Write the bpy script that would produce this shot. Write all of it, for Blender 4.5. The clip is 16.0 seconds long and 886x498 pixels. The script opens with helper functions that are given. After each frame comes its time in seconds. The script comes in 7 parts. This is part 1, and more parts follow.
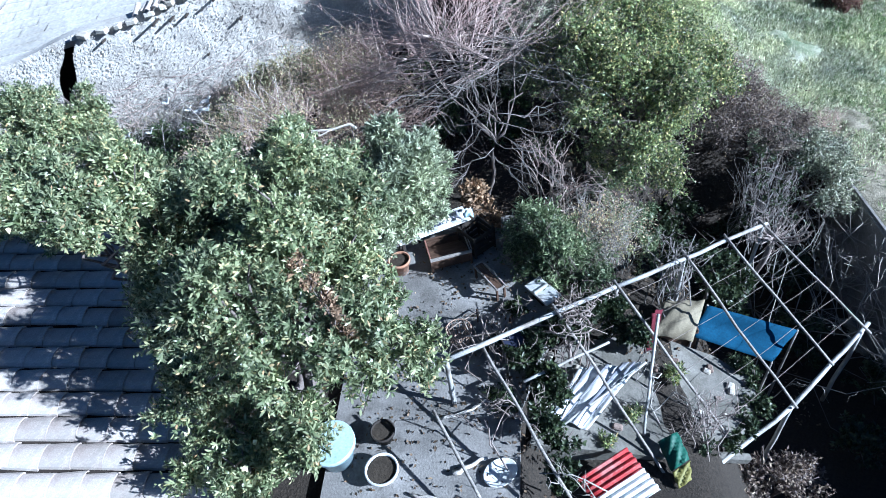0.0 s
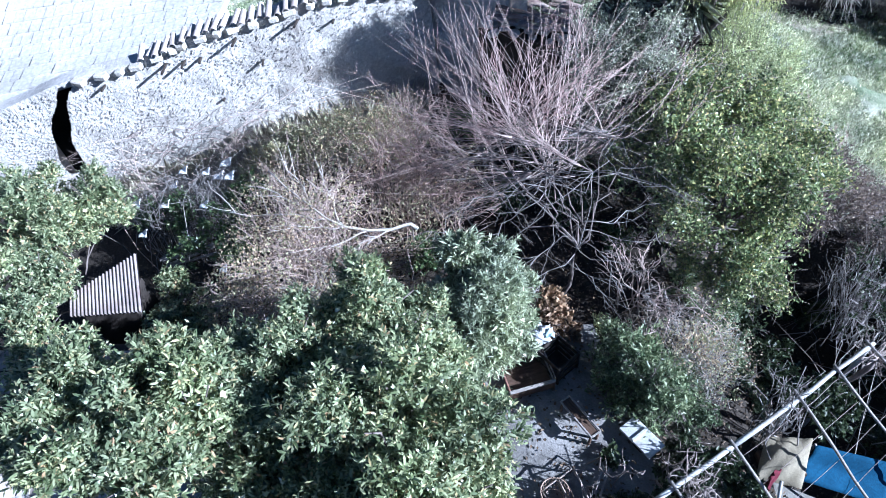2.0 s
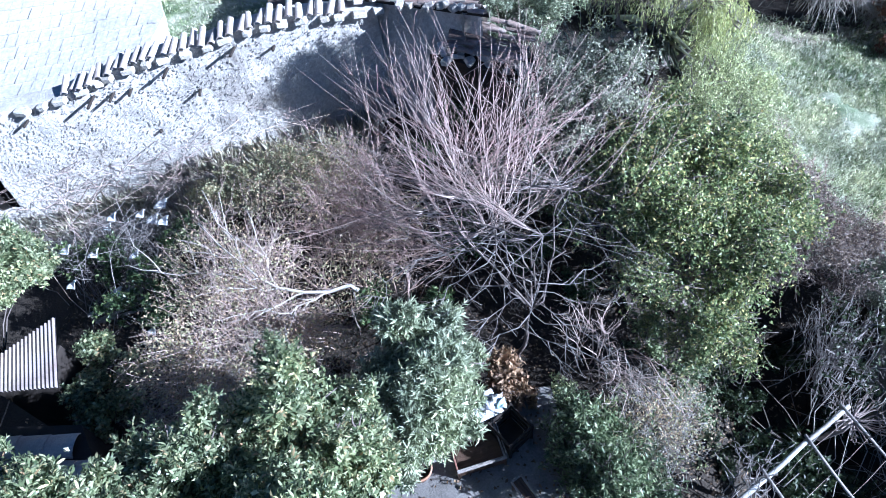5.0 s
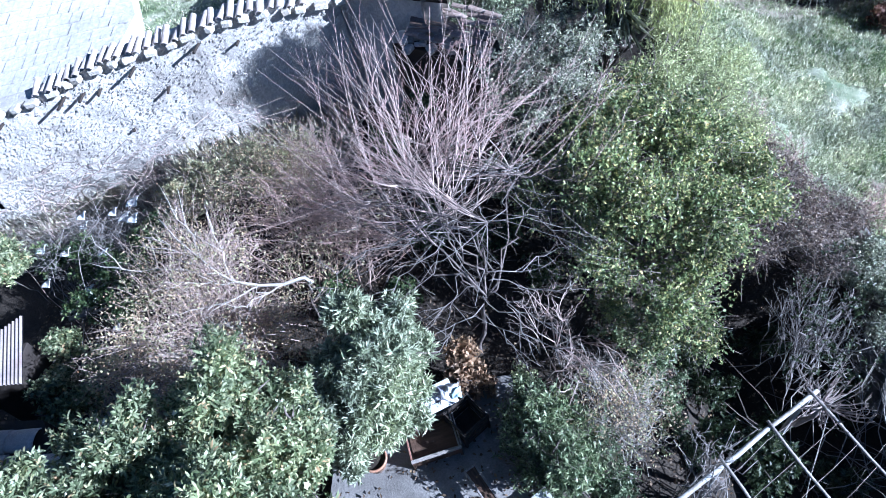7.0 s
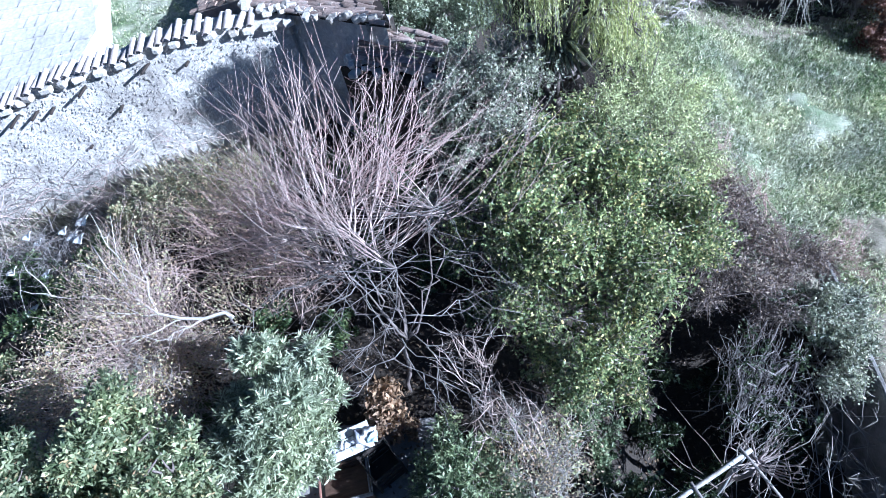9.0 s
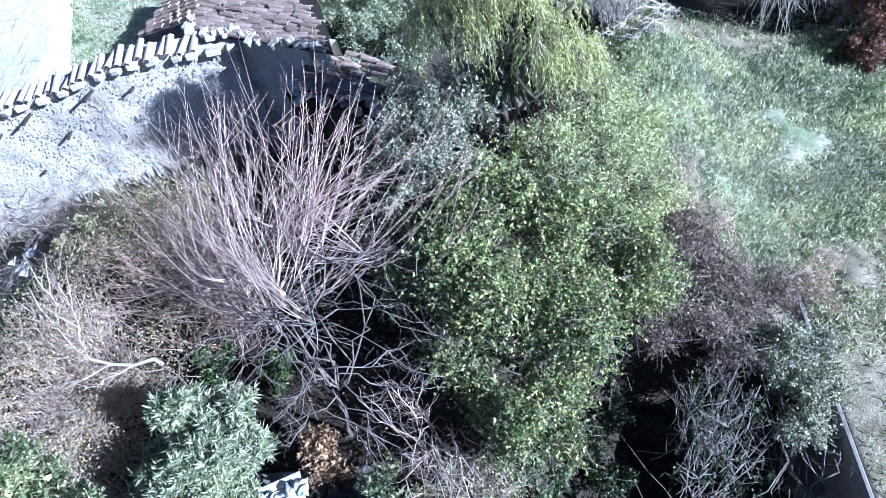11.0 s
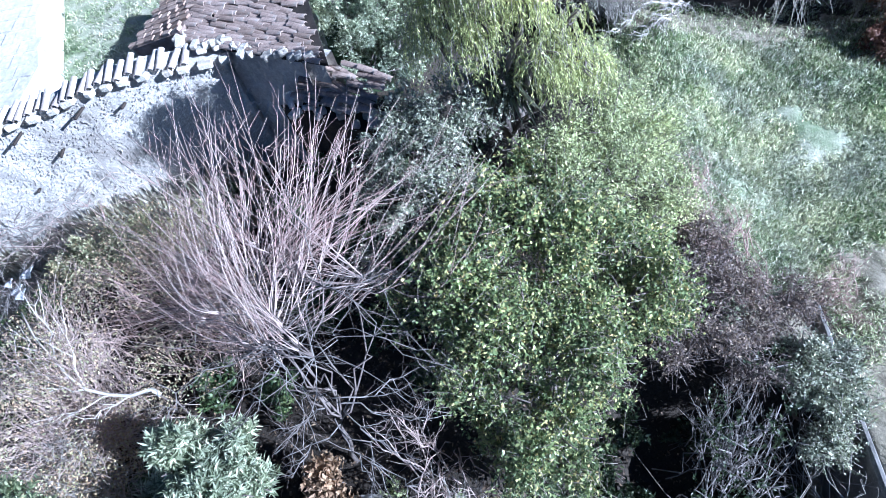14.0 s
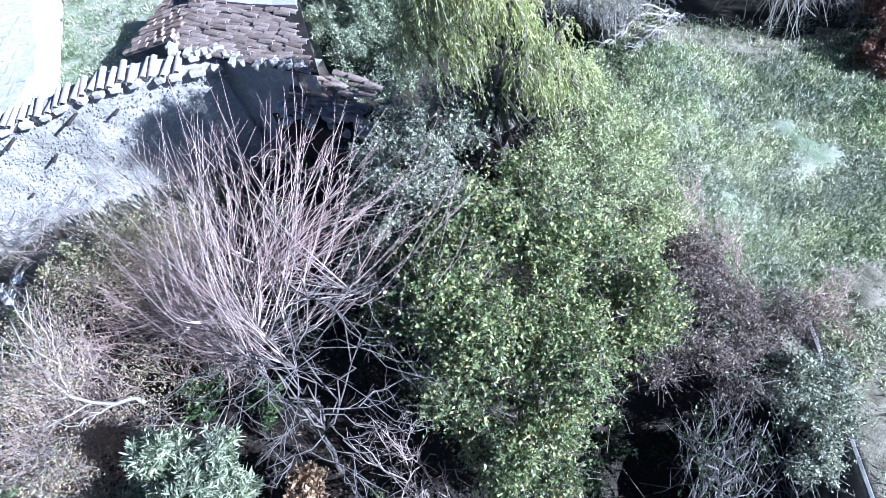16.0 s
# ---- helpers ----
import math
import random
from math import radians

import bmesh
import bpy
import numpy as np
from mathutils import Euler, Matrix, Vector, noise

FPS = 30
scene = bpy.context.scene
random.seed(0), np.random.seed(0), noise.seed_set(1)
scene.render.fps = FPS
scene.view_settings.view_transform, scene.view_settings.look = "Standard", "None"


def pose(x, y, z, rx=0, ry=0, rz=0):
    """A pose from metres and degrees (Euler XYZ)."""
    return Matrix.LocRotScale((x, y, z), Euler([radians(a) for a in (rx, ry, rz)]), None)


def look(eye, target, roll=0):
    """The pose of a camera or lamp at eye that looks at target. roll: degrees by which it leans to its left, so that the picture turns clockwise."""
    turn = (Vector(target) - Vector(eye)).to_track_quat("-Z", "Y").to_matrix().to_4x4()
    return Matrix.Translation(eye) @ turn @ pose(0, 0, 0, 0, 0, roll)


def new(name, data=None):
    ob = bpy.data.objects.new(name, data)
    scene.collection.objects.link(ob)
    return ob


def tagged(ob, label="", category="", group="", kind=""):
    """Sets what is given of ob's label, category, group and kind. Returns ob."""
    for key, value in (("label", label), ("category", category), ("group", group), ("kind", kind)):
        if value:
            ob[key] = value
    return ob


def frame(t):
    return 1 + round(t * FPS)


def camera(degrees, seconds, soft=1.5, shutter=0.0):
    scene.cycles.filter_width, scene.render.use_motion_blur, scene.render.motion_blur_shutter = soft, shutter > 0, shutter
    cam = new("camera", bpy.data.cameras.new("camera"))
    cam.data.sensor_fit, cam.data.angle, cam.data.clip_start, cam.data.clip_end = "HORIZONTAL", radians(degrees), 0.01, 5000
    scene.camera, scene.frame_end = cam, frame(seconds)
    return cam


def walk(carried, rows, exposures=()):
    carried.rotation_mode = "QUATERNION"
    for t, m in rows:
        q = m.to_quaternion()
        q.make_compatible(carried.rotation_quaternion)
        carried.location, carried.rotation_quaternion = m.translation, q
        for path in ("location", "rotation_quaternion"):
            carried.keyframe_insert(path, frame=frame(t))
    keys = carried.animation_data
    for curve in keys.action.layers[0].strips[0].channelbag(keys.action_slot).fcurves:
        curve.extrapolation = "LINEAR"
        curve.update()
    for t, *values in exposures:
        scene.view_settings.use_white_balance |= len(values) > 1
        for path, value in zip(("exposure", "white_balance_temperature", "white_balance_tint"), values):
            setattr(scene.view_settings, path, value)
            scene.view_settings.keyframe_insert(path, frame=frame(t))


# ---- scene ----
EXPO, SKY, SUN, KELVIN, TINT = 1.58, 0.021, 5.0, 4600, 11
cam = camera(71.8, 16.0, soft=0.6)
PATH = [
    (0, (0.0, 0.0, 7.1), (-0.173, 1.419, 5.702), -9.8),
    (0.5, (-0.332, 1.016, 7.573), (-0.478, 2.412, 6.149), -9.4),
    (1, (-0.68, 1.776, 7.868), (-0.803, 3.138, 6.409), -8.8),
    (1.5, (-1.034, 2.252, 8.02), (-1.136, 3.58, 6.527), -7.8),
    (2, (-1.406, 2.699, 8.153), (-1.503, 3.995, 6.633), -7.7),
    (2.5, (-1.478, 3.109, 8.215), (-1.565, 4.382, 6.675), -6.9),
    (3, (-1.403, 3.485, 8.243), (-1.475, 4.74, 6.688), -7.1),
    (3.5, (-1.27, 3.779, 8.292), (-1.334, 5.033, 6.735), -7.8),
    (4, (-1.102, 3.986, 8.3), (-1.173, 5.222, 6.73), -8.0),
    (6.5, (0.094, 4.083, 8.147), (-0.042, 5.32, 6.581), -10.5),
    (7, (0.316, 4.028, 8.086), (0.152, 5.249, 6.51), -12.6),
    (7.5, (0.609, 4.097, 8.064), (0.425, 5.319, 6.491), -12.2),
    (8, (0.991, 4.228, 8.04), (0.782, 5.436, 6.46), -12.6),
    (8.5, (1.306, 4.444, 8.056), (1.073, 5.646, 6.475), -13.8),
    (9, (1.744, 4.67, 8.066), (1.487, 5.871, 6.487), -14.6),
    (11.5, (2.96, 5.981, 8.047), (2.63, 7.121, 6.437), -18.3),
    (12, (3.108, 6.601, 8.238), (2.77, 7.73, 6.622), -19.4),
    (12.5, (3.193, 7.094, 8.484), (2.863, 8.275, 6.903), -19.2),
    (13, (2.933, 6.629, 8.229), (2.594, 7.776, 6.626), -20.6),
    (13.5, (2.738, 6.174, 8.035), (2.386, 7.295, 6.416), -21.5),
    (14, (2.866, 6.058, 8.005), (2.519, 7.184, 6.389), -20.2),
    (14.5, (2.932, 6.005, 7.976), (2.579, 7.13, 6.361), -20.8),
    (15, (3.12, 6.1, 8.0), (2.773, 7.236, 6.391), -19.6),
    (15.5, (3.11, 6.11, 7.985), (2.761, 7.245, 6.376), -20.5),
    (16, (3.073, 6.141, 7.992), (2.718, 7.28, 6.387), -19.7),
]
walk(cam, [(t, look(eye, target, roll)) for t, eye, target, roll in PATH],
     exposures=[(t, EXPO + e, KELVIN - k, TINT + g) for t, e, k, g in ((0.0, -0.16, 50, -7), (1.5, -0.02, 85, -4), (2.5, 0.08, 80, 0), (4.0, 0.1, 115, -1), (7.0, 0.03, 140, 0), (9.0, -0.03, 150, -2), (12.0, 0.05, 185, -1), (13.0, 0.0, 175, -1), (16.0, 0.0, 150, -1))])

# ---- world and sun ----
TO_SUN = Vector((0.85, -0.27, 0.46)).normalized()
world = bpy.data.worlds.new("sky")
scene.world = world
world.use_nodes = True
wn = world.node_tree.nodes
sky = wn.new("ShaderNodeTexSky")
sky.sky_type = "NISHITA"
sky.sun_disc = False
sky.ozone_density = 5.0
sky.dust_density = 0.4
sky.sun_elevation = math.asin(TO_SUN.z)
sky.sun_rotation = math.atan2(TO_SUN.x, TO_SUN.y)
world.node_tree.links.new(sky.outputs[0], wn["Background"].inputs[0])
wn["Background"].inputs[1].default_value = SKY
sun = new("sun", bpy.data.lights.new("sun", "SUN"))
sun.data.energy = SUN
sun.data.angle = radians(0.53)
sun.data.color = (1.0, 0.89, 0.76)
sun.matrix_world = look(TO_SUN * 60, (0, 0, 0))

# ---- materials ----


def mat_base(name):
    m = bpy.data.materials.new(name)
    m.use_nodes = True
    nt = m.node_tree
    return m, nt, nt.nodes["Principled BSDF"]


def ramp_node(nt, stops):
    r = nt.nodes.new("ShaderNodeValToRGB")
    el = r.color_ramp.elements
    while len(el) > 1:
        el.remove(el[-1])
    el[0].position, el[0].color = stops[0][0], (*stops[0][1], 1)
    for pos, col in stops[1:]:
        e = el.new(pos)
        e.color = (*col, 1)
    return r


def noise_tex(nt, scale, detail=4, rough=0.6, stretch=None):
    co = nt.nodes.new("ShaderNodeTexCoord")
    n = nt.nodes.new("ShaderNodeTexNoise")
    n.inputs["Scale"].default_value = scale
    n.inputs["Detail"].default_value = detail
    n.inputs["Roughness"].default_value = rough
    if stretch:
        mp = nt.nodes.new("ShaderNodeMapping")
        mp.inputs["Scale"].default_value = stretch
        nt.links.new(co.outputs["Object"], mp.inputs[0])
        nt.links.new(mp.outputs[0], n.inputs["Vector"])
    else:
        nt.links.new(co.outputs["Object"], n.inputs["Vector"])
    return n


def mixed(nt, a, b, fac, mode="MULTIPLY"):
    mx = nt.nodes.new("ShaderNodeMix")
    mx.data_type, mx.blend_type = "RGBA", mode
    for sock, v in ((mx.inputs[0], fac), (mx.inputs[6], a), (mx.inputs[7], b)):
        if hasattr(v, "links"):
            nt.links.new(v, sock)
        elif isinstance(v, (int, float)):
            sock.default_value = v
        else:
            sock.default_value = (*v, 1)
    return mx.outputs[2]


def surface(name, dark, light, scale=3.0, fine=40.0, rough=0.85, bump=0.3, metal=0.0, stretch=None, spread=0.0, stain=None, gloss=0.4):
    """A surface with two scales of variation, relief and, with spread, a shade of its own for each piece."""
    m, nt, b = mat_base(name)
    big = noise_tex(nt, scale, 5, 0.6, stretch)
    small = noise_tex(nt, fine, 4, 0.65, stretch)
    r = ramp_node(nt, [(0.3, dark), (0.7, light)])
    nt.links.new(big.outputs[0], r.inputs[0])
    r2 = ramp_node(nt, [(0.25, (0.62, 0.62, 0.62)), (0.75, (1.15, 1.15, 1.15))])
    nt.links.new(small.outputs[0], r2.inputs[0])
    col = mixed(nt, r.outputs[0], r2.outputs[0], 0.9)
    if stain:
        st = noise_tex(nt, scale * 0.6, 6, 0.7)
        rs = ramp_node(nt, [(0.52, (0, 0, 0)), (0.66, (1, 1, 1))])
        nt.links.new(st.outputs[0], rs.inputs[0])
        col = mixed(nt, col, stain, rs.outputs[0], "MIX")
    if spread:
        oi = nt.nodes.new("ShaderNodeObjectInfo")
        r3 = ramp_node(nt, [(0, (1 - spread, 1 - spread * 1.1, 1 - spread * 1.2)), (1, (1 + spread, 1 + spread, 1 + spread))])
        nt.links.new(oi.outputs["Random"], r3.inputs[0])
        col = mixed(nt, col, r3.outputs[0], 1.0)
    nt.links.new(col, b.inputs["Base Color"])
    b.inputs["Roughness"].default_value = rough
    b.inputs["Metallic"].default_value = metal
    b.inputs["Specular IOR Level"].default_value = gloss
    bp = nt.nodes.new("ShaderNodeBump")
    bp.inputs["Strength"].default_value = bump
    bp.inputs["Distance"].default_value = 0.02
    nt.links.new(small.outputs[0], bp.inputs["Height"])
    nt.links.new(bp.outputs[0], b.inputs["Normal"])
    return m


def leafy(name, stops, rough=0.45, through_light=0.3, patch=1.2):
    """Leaves: a shade for each leaf, drifting over the crown, and light passing through them."""
    m, nt, b = mat_base(name)
    gi = nt.nodes.new("ShaderNodeNewGeometry")
    r = ramp_node(nt, [(p, tuple(min(1.0, c * 1.45) for c in col)) for p, col in stops])
    nt.links.new(gi.outputs["Random Per Island"], r.inputs[0])
    n = noise_tex(nt, patch, 3)
    r2 = ramp_node(nt, [(0.3, (0.7, 0.72, 0.75)), (0.7, (1.2, 1.18, 1.05))])
    nt.links.new(n.outputs[0], r2.inputs[0])
    col = mixed(nt, r.outputs[0], r2.outputs[0], 1.0)
    nt.links.new(col, b.inputs["Base Color"])
    b.inputs["Roughness"].default_value = rough
    b.inputs["Specular IOR Level"].default_value = 0.5
    tr = nt.nodes.new("ShaderNodeBsdfTranslucent")
    nt.links.new(col, tr.inputs[0])
    ms = nt.nodes.new("ShaderNodeMixShader")
    ms.inputs[0].default_value = through_light
    nt.links.new(b.outputs[0], ms.inputs[1])
    nt.links.new(tr.outputs[0], ms.inputs[2])
    nt.links.new(ms.outputs[0], nt.nodes["Material Output"].inputs[0])
    return m


M = dict(
    leaf_glossy=leafy("glossy evergreen leaf", [(0, (0.05, 0.073, 0.034)), (0.5, (0.175, 0.205, 0.12)), (0.86, (0.36, 0.385, 0.25)), (0.95, (0.43, 0.41, 0.23)), (1, (0.38, 0.25, 0.16))], 0.28, 0.38),
    leaf_olive=leafy("grey green narrow leaf", [(0, (0.09, 0.11, 0.07)), (0.55, (0.25, 0.28, 0.195)), (1, (0.52, 0.545, 0.43))], 0.3, 0.3),
    leaf_yellow=leafy("yellowing leaf", [(0, (0.045, 0.064, 0.03)), (0.4, (0.13, 0.17, 0.078)), (0.74, (0.27, 0.315, 0.15)), (0.95, (0.5, 0.475, 0.22)), (1, (0.52, 0.38, 0.19))], 0.3, 0.36, 1.1),
    leaf_grey=leafy("silver leaf", [(0, (0.06, 0.07, 0.048)), (0.55, (0.2, 0.22, 0.165)), (1, (0.58, 0.58, 0.48))], 0.45, 0.3),
    leaf_willow=leafy("arching yellow green leaf", [(0, (0.15, 0.18, 0.07)), (0.5, (0.37, 0.4, 0.17)), (1, (0.66, 0.64, 0.36))], 0.45, 0.38),
    leaf_pale=leafy("pale green small leaf", [(0, (0.13, 0.155, 0.075)), (0.5, (0.32, 0.36, 0.19)), (1, (0.58, 0.58, 0.36))], 0.4, 0.3),
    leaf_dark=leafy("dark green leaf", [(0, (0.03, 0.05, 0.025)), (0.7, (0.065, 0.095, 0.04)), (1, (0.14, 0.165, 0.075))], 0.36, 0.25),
    leaf_shrub=leafy("mid green shrub leaf", [(0, (0.035, 0.055, 0.028)), (0.55, (0.12, 0.155, 0.085)), (1, (0.31, 0.345, 0.22))], 0.34, 0.3),
    leaf_haze=leafy("tiny grey-tan dead leaf", [(0, (0.15, 0.15, 0.125)), (0.6, (0.28, 0.275, 0.235)), (1, (0.44, 0.43, 0.37))], 0.7, 0.3),
    # dark leaf dimmed further: shade of hollow and pergola held in the colour
    leaf_shaded=leafy("dark green leaf darkened for shade", [(0, (0.012, 0.02, 0.011)), (0.7, (0.032, 0.046, 0.022)), (1, (0.07, 0.085, 0.042))], 0.4, 0.2),
    leaf_brown=leafy("dead brown leaf", [(0, (0.04, 0.03, 0.022)), (0.6, (0.1, 0.07, 0.048)), (0.95, (0.2, 0.145, 0.1)), (1, (0.36, 0.27, 0.18))], 0.7, 0.2),
    leaf_purple=leafy("purple brown leaf", [(0, (0.06, 0.045, 0.045)), (0.6, (0.13, 0.1, 0.09)), (1, (0.28, 0.23, 0.18))], 0.55, 0.2),
    leaf_withered=leafy("withered leaf", [(0, (0.2, 0.145, 0.1)), (0.4, (0.36, 0.275, 0.2)), (0.65, (0.26, 0.28, 0.15)), (0.85, (0.4, 0.4, 0.26)), (1, (0.55, 0.38, 0.27))], 0.6, 0.3),
    leaf_speck=leafy("mottled tan and green leaf", [(0, (0.13, 0.13, 0.075)), (0.45, (0.28, 0.27, 0.16)), (0.8, (0.42, 0.42, 0.27)), (1, (0.5, 0.36, 0.25))], 0.45, 0.35),
    leaf_rust=leafy("rust red leaf", [(0, (0.06, 0.03, 0.022)), (0.6, (0.15, 0.075, 0.055)), (1, (0.28, 0.17, 0.12))], 0.6, 0.2),
    grass=leafy("green grass blade", [(0, (0.05, 0.085, 0.035)), (0.4, (0.14, 0.2, 0.09)), (0.8, (0.29, 0.36, 0.19)), (1, (0.5, 0.52, 0.36))], 0.6, 0.35, 0.9),
    grass_pale=leafy("bleached meadow grass blade", [(0, (0.12, 0.15, 0.08)), (0.3, (0.33, 0.36, 0.24)), (0.65, (0.56, 0.56, 0.45)), (1, (0.69, 0.68, 0.6))], 0.6, 0.35, 0.9),
    straw=leafy("bleached straw", [(0, (0.24, 0.22, 0.17)), (0.5, (0.42, 0.4, 0.33)), (1, (0.6, 0.57, 0.5))], 0.7, 0.4, 0.6),
    leaf_tan=leafy("curled tan leaf", [(0, (0.08, 0.055, 0.035)), (0.5, (0.2, 0.135, 0.09)), (1, (0.38, 0.27, 0.18))], 0.6, 0.25),
    fruit=leafy("white blossom", [(0, (0.8, 0.75, 0.6)), (1, (0.85, 0.62, 0.35))], 0.6, 0.1),
    twig_red=surface("thin reddish twigs", (0.3, 0.19, 0.175), (0.58, 0.42, 0.385), 1.6, 30, 0.8, 0.2),
    bark_pale=surface("pale grey-pink bark", (0.2, 0.165, 0.15), (0.42, 0.36, 0.335), 4, 60, 0.85, 0.4),
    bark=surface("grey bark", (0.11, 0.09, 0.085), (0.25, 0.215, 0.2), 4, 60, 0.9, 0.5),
    twig=surface("pale pink brown twigs", (0.37, 0.28, 0.25), (0.68, 0.565, 0.515), 2, 30, 0.8, 0.2),
    twig_brown=surface("reddish brown twigs", (0.36, 0.25, 0.22), (0.66, 0.51, 0.45), 1.5, 30, 0.85, 0.2),
    twig_tan=surface("tan sunlit twigs", (0.36, 0.275, 0.245), (0.64, 0.52, 0.47), 1.2, 30, 0.85, 0.2),
    twig_grey=surface("grey dry twigs", (0.28, 0.26, 0.24), (0.5, 0.47, 0.44), 2, 30, 0.85, 0.2),
    # darker copy of the grey twigs, with shade put into its colour
    twig_shaded=surface("grey lavender twigs darkened for shade", (0.17, 0.155, 0.15), (0.34, 0.315, 0.305), 2, 30, 0.9, 0.2),
    white_bark=surface("pale peeled branch", (0.5, 0.46, 0.42), (0.75, 0.71, 0.66), 3, 50, 0.8, 0.3),
    soil=surface("dark garden soil with litter", (0.02, 0.017, 0.014), (0.08, 0.062, 0.045), 1.3, 22, 0.95, 0.8),
    rubble=surface("sunlit lime plaster over rubble", (0.5, 0.47, 0.44), (0.74, 0.71, 0.67), 1.2, 18, 0.95, 0.9, stain=(0.34, 0.315, 0.29)),
    stone=surface("pale rubble stone", (0.42, 0.39, 0.35), (0.72, 0.69, 0.63), 3, 30, 0.9, 0.6, spread=0.25),
    tile_pale=surface("weathered pale clay tile", (0.39, 0.33, 0.305), (0.58, 0.53, 0.5), 4, 50, 0.85, 0.4, spread=0.2, stain=(0.36, 0.345, 0.33)),
    tile_old=surface("old brown clay tile", (0.17, 0.125, 0.108), (0.4, 0.32, 0.28), 5, 50, 0.9, 0.5, spread=0.3, stain=(0.28, 0.26, 0.24)),
    tile_red=surface("red clay slab", (0.46, 0.3, 0.26), (0.62, 0.46, 0.41), 2, 30, 0.85, 0.3),
    brick=surface("weathered brick", (0.34, 0.24, 0.19), (0.55, 0.44, 0.36), 6, 50, 0.9, 0.5, spread=0.3),
    lime=surface("bleached roof surface", (0.52, 0.5, 0.47), (0.68, 0.66, 0.63), 1, 12, 0.9, 0.4, spread=0.06),
    # the dark stain paints patches of terrace shade into the concrete
    concrete=surface("worn concrete with dark blotches for shade", (0.15, 0.143, 0.138), (0.36, 0.345, 0.335), 1.1, 35, 0.85, 0.5, stain=(0.075, 0.07, 0.065)),
    dust=surface("dusty pale concrete", (0.1, 0.096, 0.088), (0.26, 0.248, 0.225), 1.4, 28, 0.9, 0.6, stain=(0.09, 0.085, 0.07)),
    wood_grey=surface("silvered timber", (0.2, 0.18, 0.165), (0.42, 0.39, 0.37), 4, 60, 0.8, 0.4, stretch=(1, 8, 1)),
    wood_red=surface("chipped red-brown paint", (0.16, 0.07, 0.05), (0.34, 0.19, 0.15), 5, 50, 0.7, 0.3),
    wood_pale=surface("bleached brown stick", (0.26, 0.21, 0.175), (0.5, 0.43, 0.38), 5, 50, 0.8, 0.3),
    wood_brown=surface("brown varnished wood", (0.05, 0.03, 0.02), (0.13, 0.08, 0.055), 4, 50, 0.6, 0.3, stretch=(1, 8, 1)),
    wood_dark=surface("dark stained wood", (0.018, 0.015, 0.014), (0.05, 0.04, 0.034), 4, 50, 0.8, 0.3),
    pipe=surface("chalky white painted pole", (0.32, 0.32, 0.32), (0.54, 0.54, 0.53), 3, 40, 0.6, 0.3, stain=(0.2, 0.18, 0.16)),
    rusty_sheet=surface("rust-stained grey corrugated sheet", (0.24, 0.2, 0.19), (0.42, 0.37, 0.36), 2, 30, 0.7, 0.2, 0.1, stain=(0.2, 0.14, 0.12)),
    zinc=surface("grey corrugated sheet", (0.34, 0.33, 0.33), (0.55, 0.54, 0.53), 2, 30, 0.6, 0.2, 0.3),
    terracotta=surface("terracotta", (0.34, 0.17, 0.1), (0.52, 0.31, 0.21), 6, 60, 0.8, 0.3, stain=(0.5, 0.42, 0.36)),
    white_paint=surface("chipped white paint", (0.68, 0.69, 0.71), (0.84, 0.85, 0.86), 3, 40, 0.5, 0.15, stain=(0.5, 0.48, 0.46)),
    tarp_blue=surface("blue tarpaulin", (0.009, 0.04, 0.085), (0.016, 0.066, 0.135), 2.5, 30, 0.9, 0.3, gloss=0.1),
    cloth_beige=surface("beige canvas", (0.22, 0.19, 0.13), (0.34, 0.3, 0.22), 3, 60, 0.9, 0.3),
    red_sheet=surface("red painted corrugated sheet", (0.22, 0.012, 0.016), (0.42, 0.035, 0.04), 3, 40, 0.6, 0.2, stain=(0.4, 0.2, 0.19)),
    green_plastic=surface("green plastic", (0.012, 0.07, 0.05), (0.025, 0.13, 0.09), 3, 40, 0.6, 0.2),
    yellow_plastic=surface("olive yellow plastic", (0.14, 0.14, 0.03), (0.24, 0.22, 0.06), 3, 40, 0.6, 0.2),
    magenta=surface("magenta cloth", (0.08, 0.008, 0.018), (0.15, 0.016, 0.035), 4, 40, 0.9, 0.3),
    plastic_blue=surface("pale blue plastic", (0.42, 0.58, 0.68), (0.58, 0.72, 0.8), 2, 30, 0.4, 0.1),
    navy=surface("navy cloth", (0.02, 0.025, 0.06), (0.05, 0.06, 0.12), 3, 40, 0.8, 0.3),
    rag_and_shade_cloth=surface("grey-blue canvas for rags and painted shade", (0.2, 0.21, 0.25), (0.4, 0.41, 0.47), 3, 40, 0.8, 0.3, stain=(0.2, 0.22, 0.32)),
)

# ---- builders ----


def mesh_ob(name, verts, faces, material, parent=None, label="", smooth=False):
    me = bpy.data.meshes.new(name)
    me.from_pydata([tuple(v) for v in verts], [], faces)
    me.materials.append(material)
    if smooth:
        me.shade_smooth()
    ob = new(name, me)
    if parent:
        ob.parent = parent
    if label:
        ob["label"] = label
    return ob


def part(name, bm, material, parent=None, label="", smooth=False):
    me = bpy.data.meshes.new(name)
    bm.to_mesh(me)
    bm.free()
    me.materials.append(material)
    if smooth:
        me.shade_smooth()
    ob = new(name, me)
    if parent:
        ob.parent = parent
    if label:
        ob["label"] = label
    return ob


def thing(name, at, label, category, group="", turn=0.0):
    ob = new(name)
    ob.empty_display_size = 0.2
    ob.matrix_world = pose(*at, 0, 0, turn)
    return tagged(ob, label, category, group)


